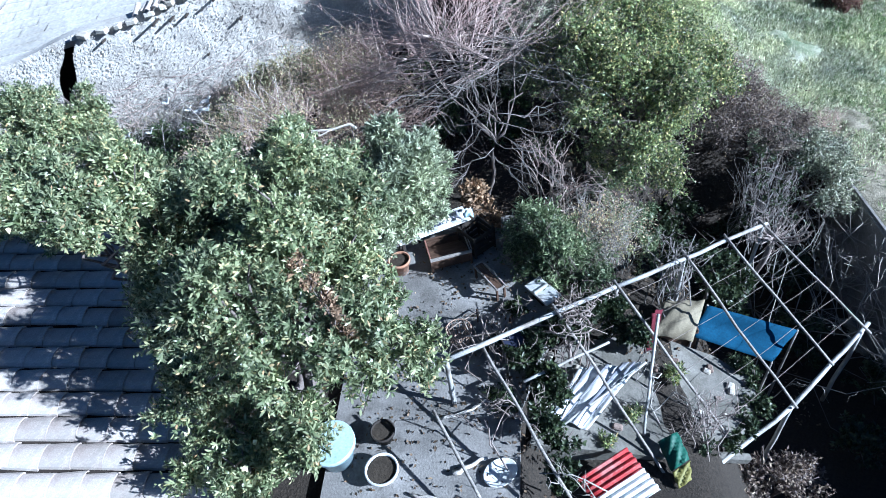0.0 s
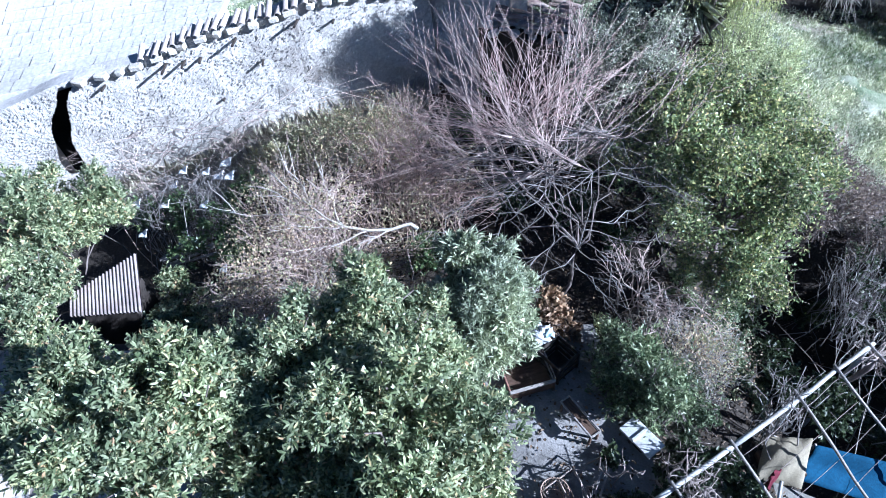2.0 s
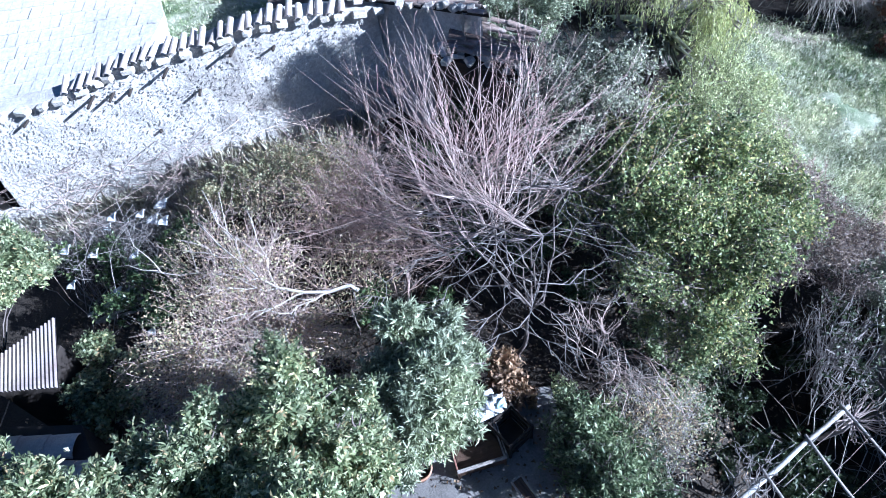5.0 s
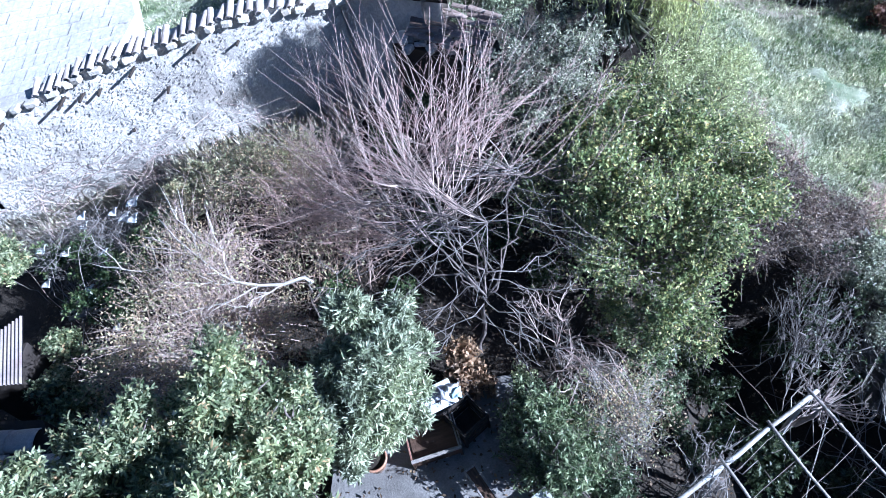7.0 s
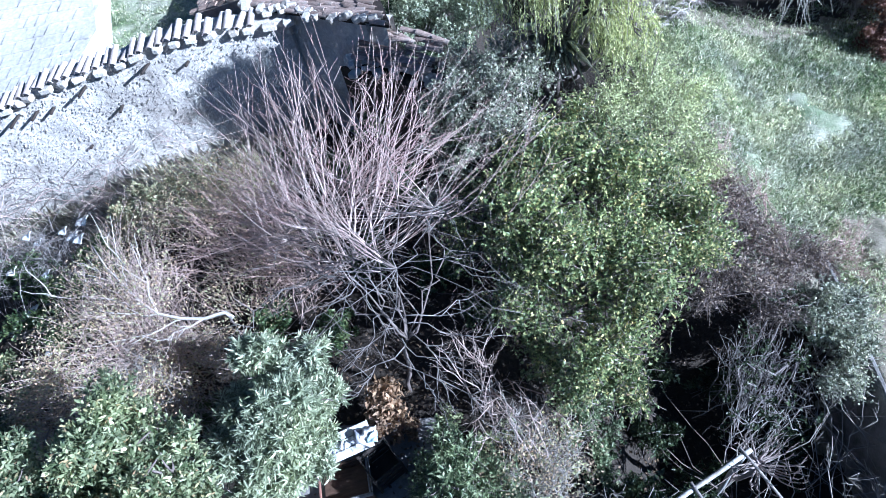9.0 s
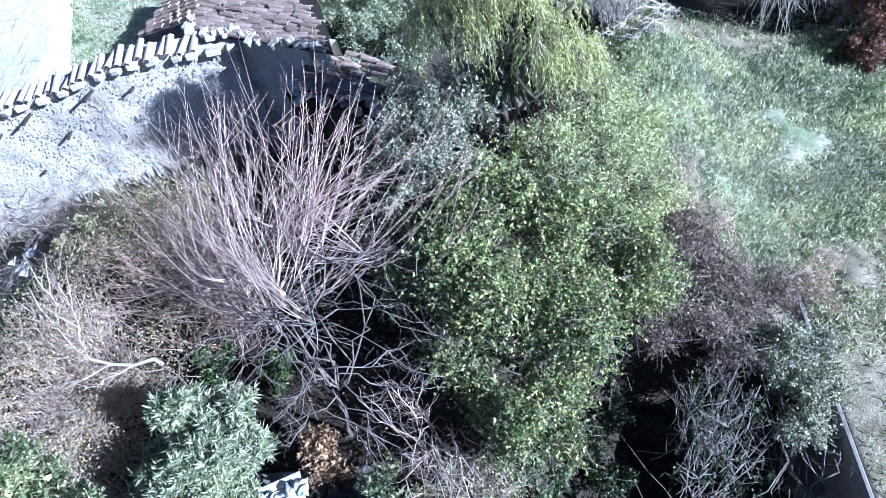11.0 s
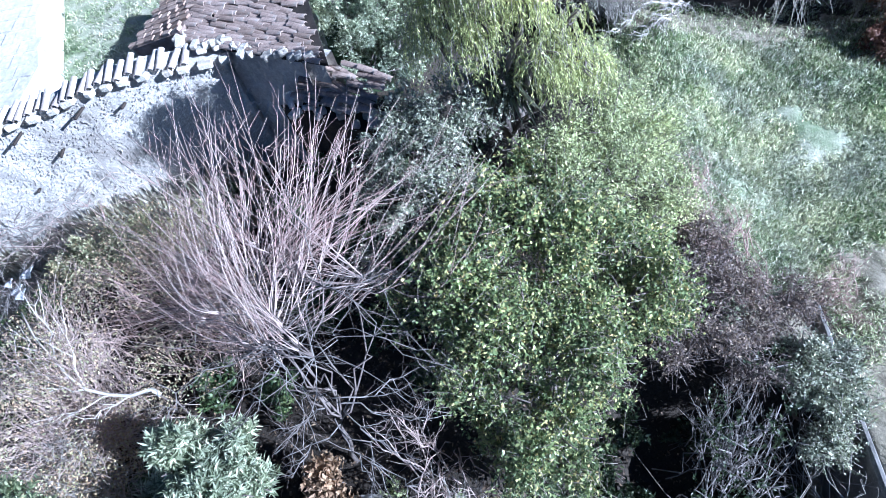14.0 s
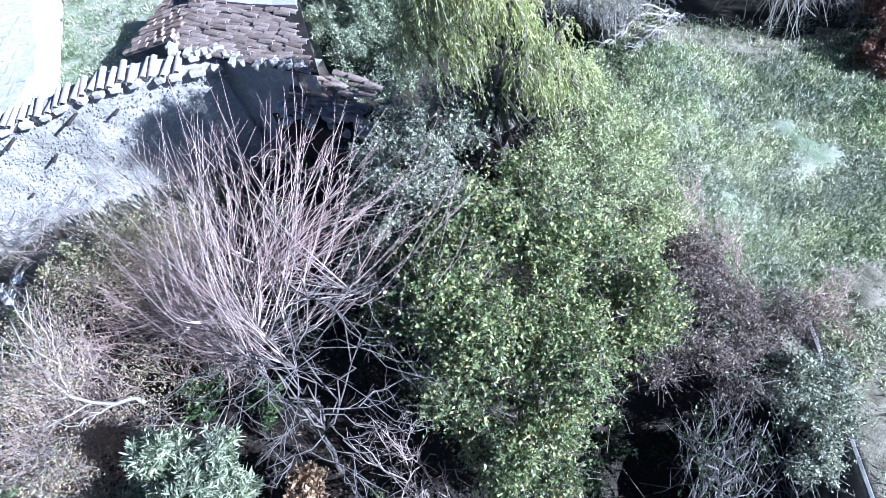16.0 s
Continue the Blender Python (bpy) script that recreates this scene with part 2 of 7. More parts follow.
def box(bm, x0, y0, z0, x1, y1, z1, bevel=0.0, m=None):
    made = bmesh.ops.create_cube(bm, size=1)["verts"]
    for v in made:
        v.co = Vector(((x0 + x1) / 2 + v.co.x * (x1 - x0), (y0 + y1) / 2 + v.co.y * (y1 - y0), (z0 + z1) / 2 + v.co.z * (z1 - z0)))
    if bevel:
        edges = {e for v in made for e in v.link_edges}
        made = bmesh.ops.bevel(bm, geom=list(edges), offset=bevel, segments=1, affect="EDGES")["verts"]
    if m:
        for v in made:
            v.co = m @ v.co
    return made


def boxed(name, dims, material, parent=None, label="", bevel=0.01, m=None):
    bm = bmesh.new()
    box(bm, *dims, bevel, m)
    return part(name, bm, material, parent, label)


def tube_data(lines, sides=5):
    """Tapered tubes along lines of (points, first radius, last radius): vertices and faces of all of them."""
    verts, faces, at = [], [], 0
    ang = np.linspace(0, 2 * np.pi, sides, endpoint=False)
    ring = np.stack([np.cos(ang), np.sin(ang)], 1)
    for pts, r0, r1 in lines:
        pts = np.asarray(pts, float)
        n = len(pts)
        d = np.gradient(pts, axis=0)
        d /= np.linalg.norm(d, axis=1, keepdims=True) + 1e-9
        ref = np.where(np.abs(d[:, 2:3]) > 0.9, np.array([[1.0, 0, 0]]), np.array([[0, 0, 1.0]]))
        a = np.cross(d, ref)
        a /= np.linalg.norm(a, axis=1, keepdims=True) + 1e-9
        b = np.cross(d, a)
        rad = np.linspace(r0, r1, n)[:, None, None]
        v = pts[:, None] + rad * (ring[None, :, :1] * a[:, None] + ring[None, :, 1:] * b[:, None])
        verts.append(v.reshape(-1, 3))
        for i in range(n - 1):
            for j in range(sides):
                k = (j + 1) % sides
                faces.append((at + i * sides + j, at + i * sides + k, at + (i + 1) * sides + k, at + (i + 1) * sides + j))
        faces.append(tuple(at + j for j in range(sides))[::-1])
        faces.append(tuple(at + (n - 1) * sides + j for j in range(sides)))
        at += n * sides
    return np.concatenate(verts), faces


def tubes(name, lines, material, parent=None, label="", sides=5):
    v, f = tube_data(lines, sides)
    return mesh_ob(name, v, f, material, parent, label, smooth=True)


def unit(a):
    return a / (np.linalg.norm(a, axis=-1, keepdims=True) + 1e-9)


def leaf_mesh(name, P, A, N, length, width, material, parent=None, label="", fold=0.25, curl=0.12, oval=False):
    """Leaves at P along A with their faces to N: each a folded blade, or with oval a rounder one."""
    n = len(P)
    A = unit(A)
    S = unit(np.cross(A, N))
    N = np.cross(S, A)
    L, W = length[:, None], width[:, None]
    mid = P + A * L * 0.45 + N * W * fold * 0.6
    v = np.stack([P, mid + S * W * 0.52, P + A * L - N * L * curl, mid - S * W * 0.52], 1).reshape(-1, 3)
    if oval:
        a, b = P + A * L * 0.3 + N * L * 0.05, P + A * L * 0.7 + N * L * 0.03
        tip = P + A * L - N * L * curl
        v = np.stack([P, a + S * W * 0.45, b + S * W * 0.42, tip, b - S * W * 0.42, a - S * W * 0.45], 1).reshape(-1, 3)
    o = np.arange(n)[:, None] * (6 if oval else 4)
    f = np.concatenate([o + [0, 1, 5], o + [1, 2, 5], o + [2, 4, 5], o + [2, 3, 4]], 1).reshape(-1, 3) if oval else np.concatenate([o + [0, 1, 2], o + [0, 2, 3]], 1).reshape(-1, 3)
    me = bpy.data.meshes.new(name)
    me.vertices.add(len(v))
    me.vertices.foreach_set("co", v.astype(np.float32).ravel())
    me.loops.add(f.size)
    me.loops.foreach_set("vertex_index", f.astype(np.int32).ravel())
    me.polygons.add(len(f))
    me.polygons.foreach_set("loop_start", np.arange(0, f.size, 3, dtype=np.int32))
    me.update(calc_edges=True)
    me.materials.append(material)
    ob = new(name, me)
    if parent:
        ob.parent = parent
        ob.matrix_parent_inverse = parent.matrix_world.inverted()
    ob["kind"] = "stuff"
    if label:
        ob["label"] = label
    return ob


def shell(rng, lobes, n, inner=0.0, low=-0.35):
    """Points on the outside of a crown of round lobes, with the way out of it."""
    lobes = np.asarray(lobes, float)
    w = lobes[:, 3] ** 2
    pick = rng.choice(len(lobes), int(n * 1.8), p=w / w.sum())
    d = unit(rng.normal(size=(len(pick), 3)))
    d = d[d[:, 2] > low]
    pick = pick[: len(d)]
    c, r = lobes[pick, :3], lobes[pick, 3:4]
    wob = 0.86 + 0.22 * np.sin(d[:, :1] * 7 + pick[:, None] * 2.1) * np.cos(d[:, 1:2] * 6 + pick[:, None]) + rng.normal(0, 0.09, (len(d), 1))
    k = wob * np.where(rng.random((len(d), 1)) < inner, rng.uniform(0.4, 0.85, (len(d), 1)), 1.0)
    flat = np.array([1.0, 1.0, 0.85])
    p = c + d * r * k * flat
    gap = np.linalg.norm((p[:, None] - lobes[None, :, :3]) / flat, axis=2) / lobes[None, :, 3]
    keep = gap.min(1) > 0.62 * np.minimum(k[:, 0], 1)
    return p[keep][:n], d[keep][:n]


def shoots(rng, tips, out, per, stem, length, width, up=0.5, angle=(0.5, 1.2), droop=0.0, jitter=0.35):
    """Leaves set round the ends of shoots."""
    n = len(tips)
    axis = unit(out + np.array([0, 0, up]) + rng.normal(0, jitter, (n, 3)))
    s = rng.uniform(0, 1, (n, per))
    base = tips[:, None] - axis[:, None] * (s * stem)[..., None]
    side = unit(np.cross(axis, rng.normal(size=(n, 3))))
    other = np.cross(axis, side)
    phi = np.arange(per)[None] * 2.4 + rng.uniform(0, 6.3, (n, 1))
    radial = side[:, None] * np.cos(phi)[..., None] + other[:, None] * np.sin(phi)[..., None]
    th = rng.uniform(*angle, (n, per))[..., None]
    d = axis[:, None] * np.cos(th) + radial * np.sin(th)
    d[..., 2] -= droop
    nrm = axis[:, None] * np.sin(th) - radial * np.cos(th) + rng.normal(0, 0.25, d.shape)
    k = n * per
    return (base.reshape(k, 3), unit(d.reshape(k, 3)), nrm.reshape(k, 3), length * rng.uniform(0.65, 1.2, k), width * rng.uniform(0.75, 1.2, k))


def bent(rng, a, b, n=6, sag=0.0, rise=0.0, wob=0.05):
    """A crooked line from a to b."""
    a, b = np.asarray(a, float), np.asarray(b, float)
    s = np.linspace(0, 1, n)[:, None]
    p = a + (b - a) * s
    far = np.linalg.norm(b - a)
    p[:, 2:] += (rise - sag) * far * (s * (1 - s)) * 4 * 0.5
    p[1:-1] += rng.normal(0, wob * far, (n - 2, 3)) * 0.5
    return p


def limbs(rng, foot, lobes, r0, extra=2):
    """A trunk and limbs that reach into the lobes of a crown."""
    foot = np.asarray(foot, float)
    top = np.mean([l[:3] for l in lobes], 0)
    fork = foot + (top - foot) * 0.42
    lines = [(bent(rng, foot, fork, 5, wob=0.05), r0, r0 * 0.7)]
    for x, y, z, r in lobes:
        lines.append((bent(rng, fork, (x, y, z), 6, wob=0.08), r0 * 0.5, r0 * 0.2))
        for _ in range(extra + 3):
            d = unit(rng.normal(size=3) + [0, 0, 0.4])
            lines.append((bent(rng, (x, y, z), np.array([x, y, z]) + d * r * 0.85, 4, wob=0.1), r0 * 0.18, 0.006))
    return lines


def clumps(rng, lobes, k=7, f=0.42):
    """Breaks round lobes into a core and many smaller clumps on its outside."""
    made = []
    for x, y, z, r in lobes:
        made.append((x, y, z, r * 0.72))
        d = unit(rng.normal(size=(k, 3)) + [0, 0, 0.35])
        for q in d:
            made.append((*(np.array((x, y, z)) + q * r * rng.uniform(0.6, 0.85)), r * f * rng.uniform(0.7, 1.25)))
    return made


def leafy_tree(name, label, category, foot, lobes, material, seed, count, per, length, width, stem=0.2, up=0.5, r0=0.1, inner=0.3, low=-0.35, angle=(0.5, 1.2), droop=0.0, bark=None, crown_label="", group="", split=7, oval=False, size=0.42):
    rng = np.random.default_rng(seed)
    t = thing(name, foot, label, category, group)
    trunk = tubes("trunk", limbs(rng, foot, lobes, r0), bark or M["bark"], None, "", 6)
    trunk.parent, trunk.matrix_parent_inverse = t, t.matrix_world.inverted()
    tips, out = shell(rng, clumps(rng, lobes, split, size), count, inner, low)
    leaf_mesh("crown", *shoots(rng, tips, out, per, stem, length, width, up, angle, droop), material, t, crown_label, oval=oval)
    return t


def shooty(name, label, category, foot, lobes, material, seed, count, per, length, width, stem=0.4, up=0.5, r0=0.06, inner=0.5, low=-0.5, angle=(0.45, 1.1), jitter=0.55, bark=None, twig=None, share=0.5, group=""):
    """An open crown: thin shoots standing out of it on all sides, each with its own leaves."""
    rng = np.random.default_rng(seed)
    t = thing(name, foot, label, category, group)
    inv = t.matrix_world.inverted()
    trunk = tubes("trunk", limbs(rng, foot, lobes, r0, 4), bark or M["bark"], t, "", 6)
    trunk.matrix_parent_inverse = inv
    tips, out = shell(rng, clumps(rng, lobes, 6, 0.5), count, inner, low)
    axis = unit(out + np.array([0, 0, up]) + rng.normal(0, jitter, out.shape))
    tips = tips + axis * rng.exponential(0.07, (len(tips), 1)) - axis * 0.06
    pick = np.flatnonzero(rng.random(len(tips)) < share)
    side = rng.normal(0, 0.03, (len(tips), 3))
    lines = [(np.stack([tips[i] - axis[i] * stem * 1.1 + side[i], tips[i] - axis[i] * stem * 0.55 - side[i] * 0.6, tips[i] - axis[i] * stem * 0.2 + side[i]]), 0.0034, 0.0012) for i in pick]
    b = tubes("branchwork", lines, twig or M["bark"], t, "", 3)
    b.matrix_parent_inverse = inv
    b["kind"] = "stuff"
    leaf_mesh("crown", *shoots(rng, tips, axis, per, stem, length, width, 0.0, angle, 0.0, 0.0), material, t)
    return t


def twiggy(rng, lines, out, a, b, r0, r1, side=6, reach=0.35, fan=0.6, up=0.25, level=1, n=6, rise=0.1, wob=0.05):
    """A shoot from a to b with side twigs."""
    p = bent(rng, a, b, n, rise=rise, wob=wob)
    lines.append((p, r0, r1))
    ax = unit(p[-1] - p[0])
    for _ in range(side):
        s = rng.uniform(0.25, 0.97)
        i = min(int(s * (n - 1)), n - 2)
        at = p[i] + (p[i + 1] - p[i]) * (s * (n - 1) - i)
        d = unit(ax + rng.normal(0, fan, 3) + [0, 0, up])
        end = at + d * reach * rng.uniform(0.5, 1.2) * (1.15 - 0.6 * s)
        if level > 1:
            twiggy(rng, lines, out, at, end, r0 * 0.55, max(r1 * 0.8, 0.0022), max(2, side // 2), reach * 0.5, fan, up, level - 1, 4, rise, wob)
        else:
            curve = bent(rng, at, end, 4, rise=rng.uniform(-0.25, 0.35), wob=0.1)
            out.append((curve, max(r1 * 0.9, 0.0024), 0.0014))


def bare_bush(name, label, category, foot, tips, material, seed, r0=0.02, r1=0.004, side=8, reach=0.4, fan=0.7, up=0.2, level=1, rise=0.1, wob=0.06, sub=None, spread=0.12, group=""):
    """A leafless bush: stems from the foot to every tip, with twigs."""
    rng = np.random.default_rng(seed)
    t = thing(name, foot, label, category, group)
    stems, twigs = [], []
    for p in tips:
        a = np.asarray(foot) + rng.normal(0, spread, 3) * [1, 1, 0.3]
        twiggy(rng, stems, twigs, a, p, r0, r1, side, reach, fan, up, level, 7, rise, wob)
    for nm, ln, mt, sd in (("stemwork", stems, material, 4), ("twigwork", twigs, sub or material, 3)):
        if ln:
            o = tubes(nm, ln, mt, None, "", sd)
            o.parent, o.matrix_parent_inverse = t, t.matrix_world.inverted()
            o["kind"] = "stuff"
    return t


def cloud(rng, lobes, n, fill=0.6):
    """n places spread through round lobes, mostly towards their outside."""
    lobes = np.asarray(lobes, float)
    w = lobes[:, 3] ** 2
    pick = rng.choice(len(lobes), n, p=w / w.sum())
    d = unit(rng.normal(size=(n, 3)))
    d[:, 2] = np.abs(d[:, 2]) * 0.9 - 0.1
    return lobes[pick, :3] + d * lobes[pick, 3:4] * rng.uniform(fill, 1.05, (n, 1))


# ---- ground ----


def smooth(a, b, x):
    s = np.clip((x - a) / (b - a), 0, 1)
    return s * s * (3 - 2 * s)


def ground_z(x, y):
    """Height of the ground: the garden, the hollow to its east, the meadow and the yard behind the wall."""
    z = -0.12 + 0 * x
    south = 1 - smooth(5.8, 7.5, y)
    hollow = 1 - smooth(8.6, 10.6, y)
    z = z - 0.6 * smooth(0.05, 0.5, x) * south - 0.5 * smooth(1.3, 2.6, x) * hollow * (1 - south) - 2.3 * smooth(2.3, 4.2, x) * hollow
    east = smooth(6.6, 6.68, x) * hollow + smooth(4.6, 7.0, x) * (1 - hollow)
    z = z * (1 - east) + east * (-0.95 - 0.12 * np.maximum(0, np.minimum(x, 14) - 6.5))
    z = z + 0.55 * smooth(11.5, 15.0, y) * smooth(3.0, 5.5, x)
    yard = smooth(13.6, 14.6, y) * (1 - smooth(0.5, 2.5, x))
    z = z * (1 - yard) + yard * (1.35 + 0.05 * (np.minimum(y, 30) - 15))
    z = z - 0.5 * smooth(-5.0, -7.5, x) * (1 - smooth(12.5, 14.0, y))
    z = z - 2.0 * smooth(12, 30, x)
    return z


def build_ground():
    xs = np.concatenate([[-900, -300, -120, -60, -30], np.arange(-18, 4.41, 0.3), np.arange(4.5, 6.5, 0.12), [6.5, 6.58, 6.68], np.arange(6.8, 12.5, 0.12), np.arange(12.6, 18.01, 0.3), [30, 60, 120, 300, 900]])
    ys = np.concatenate([[-900, -300, -100, -40, -15], np.arange(-6, 9.0, 0.3), np.arange(9.0, 17.0, 0.12), np.arange(17.1, 30.01, 0.3), [40, 70, 150, 400, 1200]])
    X, Y = np.meshgrid(xs, ys)
    Zg = ground_z(X, Y)
    fine = np.array([[noise.noise((x * 1.3, y * 1.3, 0)) * 0.05 + noise.noise((x * 4, y * 4, 3)) * 0.025 for x in xs] for y in ys])
    mounds = np.array([[noise.noise((x * 0.9 + y * 0.5, y * 1.0 - x * 0.4, 8)) * 0.16 + noise.noise((x * 3.1, y * 3.1, 4)) * 0.08 for x in xs] for y in ys])
    fine = fine + mounds * smooth(5.2, 6.6, X) * smooth(9.4, 10.8, Y) * (1 - smooth(15.5, 17.5, Y))
    for px, py, w, d in ((6.7, 10.5, 0.3, 0.42), (6.6, 11.4, 0.2, 0.3), (6.25, 11.6, 0.17, 0.25), (7.5, 11.6, 0.16, 0.2)):
        fine = fine - d * np.exp(-((X - px) ** 2 + ((Y - py) * 1.3) ** 2) / (2 * w * w))
    flat = (X > -3.0) & (X < 0.6) & (Y > 1.5) & (Y < 8)
    Zg = Zg + np.where(flat, 0, fine)
    n = len(xs)
    f = [(j * n + i, j * n + i + 1, (j + 1) * n + i + 1, (j + 1) * n + i) for j in range(len(ys) - 1) for i in range(n - 1)]
    m, nt, b = mat_base("garden earth and meadow turf")
    big, small, mid = noise_tex(nt, 0.7, 6), noise_tex(nt, 26, 5, 0.7), noise_tex(nt, 3.5, 5, 0.7)
    # earth kept near black: shade under trees and in the hollow is in it
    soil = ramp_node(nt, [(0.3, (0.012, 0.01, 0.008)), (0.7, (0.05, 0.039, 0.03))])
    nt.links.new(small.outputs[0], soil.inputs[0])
    sep = nt.nodes.new("ShaderNodeSeparateXYZ")
    co = nt.nodes.new("ShaderNodeTexCoord")
    nt.links.new(co.outputs["Object"], sep.inputs[0])

    def calc(op, a, b2):
        q = nt.nodes.new("ShaderNodeMath")
        q.operation = op
        q.use_clamp = op == "MULTIPLY_ADD"
        for s2, v in zip(q.inputs, (a, b2)):
            if hasattr(v, "links"):
                nt.links.new(v, s2)
            else:
                s2.default_value = v
        return q.outputs[0]

    edge = calc("MULTIPLY", calc("SUBTRACT", big.outputs[0], 0.5), 2.0)
    east = calc("ADD", sep.outputs[0], edge)
    north = calc("ADD", sep.outputs[1], edge)
    lower = calc("MULTIPLY", calc("LESS_THAN", sep.outputs[1], 10.0), 1.3)
    a1 = calc("GREATER_THAN", east, calc("ADD", calc("ADD", 4.5, lower), calc("MULTIPLY", calc("LESS_THAN", sep.outputs[1], 12.0), 0.7)))
    a2 = calc("GREATER_THAN", calc("ADD", north, calc("MULTIPLY", east, 0.15)), 14.3)
    bank = calc("LESS_THAN", calc("ADD", north, calc("MULTIPLY", edge, 0.9)), 16.4)
    yard = calc("LESS_THAN", sep.outputs[0], 0.5)
    fac = calc("MAXIMUM", calc("MULTIPLY", a1, bank), calc("MULTIPLY", a2, yard))
    away = calc("ADD", calc("ABSOLUTE", calc("SUBTRACT", sep.outputs[0], 6.9), 0.0), calc("MULTIPLY", calc("ABSOLUTE", calc("SUBTRACT", sep.outputs[1], 13.0), 0.0), 0.7))
    yard_away = calc("ADD", calc("ABSOLUTE", calc("ADD", sep.outputs[0], 5.2), 0.0), calc("ABSOLUTE", calc("SUBTRACT", sep.outputs[1], 17.8), 0.0))
    away = calc("MINIMUM", away, yard_away)
    patch = noise_tex(nt, 1.1, 5, 0.62, (1.0, 1.5, 1.0))
    shade = calc("SUBTRACT", calc("ADD", calc("MULTIPLY", patch.outputs[0], 0.75), calc("MULTIPLY", mid.outputs[0], 0.35)), calc("MULTIPLY", away, 0.06))
    turf = ramp_node(nt, [(0.22, (0.05, 0.08, 0.033)), (0.33, (0.17, 0.22, 0.12)), (0.43, (0.3, 0.33, 0.225)), (0.56, (0.45, 0.45, 0.36))])
    nt.links.new(shade, turf.inputs[0])
    tan = ramp_node(nt, [(0.35, (0.12, 0.095, 0.07)), (0.6, (0.34, 0.29, 0.23))])
    nt.links.new(mid.outputs[0], tan.inputs[0])
    dry = calc("LESS_THAN", calc("ADD", north, calc("MULTIPLY", sep.outputs[0], -0.55)), 7.35)
    dry = calc("MAXIMUM", dry, calc("GREATER_THAN", calc("ADD", north, calc("MULTIPLY", sep.outputs[0], 0.25)), 17.2))
    grain = ramp_node(nt, [(0.3, (0.6, 0.6, 0.6)), (0.7, (1.15, 1.15, 1.15))])
    nt.links.new(small.outputs[0], grain.inputs[0])
    sward = mixed(nt, mixed(nt, turf.outputs[0], tan.outputs[0], calc("MULTIPLY", dry, 0.8), "MIX"), grain.outputs[0], 0.9)
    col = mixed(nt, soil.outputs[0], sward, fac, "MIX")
    nt.links.new(col, b.inputs["Base Color"])
    b.inputs["Roughness"].default_value = 0.95
    bp = nt.nodes.new("ShaderNodeBump")
    bp.inputs["Strength"].default_value = 0.8
    bp.inputs["Distance"].default_value = 0.04
    nt.links.new(small.outputs[0], bp.inputs["Height"])
    nt.links.new(bp.outputs[0], b.inputs["Normal"])
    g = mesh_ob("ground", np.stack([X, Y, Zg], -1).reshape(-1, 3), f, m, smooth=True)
    tagged(g, "littered garden earth, darkened for shade, turning to dry meadow turf", "ground", kind="structure")


build_ground()

# ---- the old wall with its coping of clay tiles ----


def wall_y(x):
    return 13.1 + 0.16 * (x + 7)


def wall_top(x):
    return 2.72 - 0.17 * np.maximum(0, -4.4 - x) - 0.05 * np.sin(x * 2.3)


def barrel(length=0.42, r0=0.085, r1=0.07, thick=0.014, segs=7):
    """One half-round clay tile along x, its back upward."""
    bm = bmesh.new()
    rows = []
    for x, r in ((0, r0), (length, r1)):
        for rr in (r, r - thick):
            rows.append([bm.verts.new((x, -math.cos(math.pi * i / segs) * rr, math.sin(math.pi * i / segs) * rr * 0.85)) for i in range(segs + 1)])
    o0, i0, o1, i1 = rows
    for i in range(segs):
        bm.faces.new((o0[i], o1[i], o1[i + 1], o0[i + 1]))
        bm.faces.new((i0[i], i0[i + 1], i1[i + 1], i1[i]))
        bm.faces.new((o0[i], o0[i + 1], i0[i + 1], i0[i]))
        bm.faces.new((o1[i], i1[i], i1[i + 1], o1[i + 1]))
    for i in (0, segs):
        bm.faces.new((o0[i], i0[i], i1[i], o1[i]))
    bmesh.ops.recalc_face_normals(bm, faces=bm.faces)
    me = bpy.data.meshes.new("tile")
    bm.to_mesh(me)
    bm.free()
    return me


def piece(name, mesh, parent, m):
    ob = new(name, mesh)
    ob.parent = parent
    ob.matrix_parent_inverse = parent.matrix_world.inverted()
    ob.matrix_basis = m
    return ob


def gap_sides(z):
    """Left and right edge of the wall's ragged opening at a height."""
    mid = -9.68 + 0.008 * z + 0.212 * z * z
    half = 0.2 - 0.026 * z * z + 0.02 * np.sin(z * 7.1)
    return mid - half, mid + half


def gap_half(x, z):
    """Whether a place of the wall lies in its ragged opening."""
    a, b = gap_sides(z)
    return (z < 1.92) & (z > -0.08) & (x > a) & (x < b)


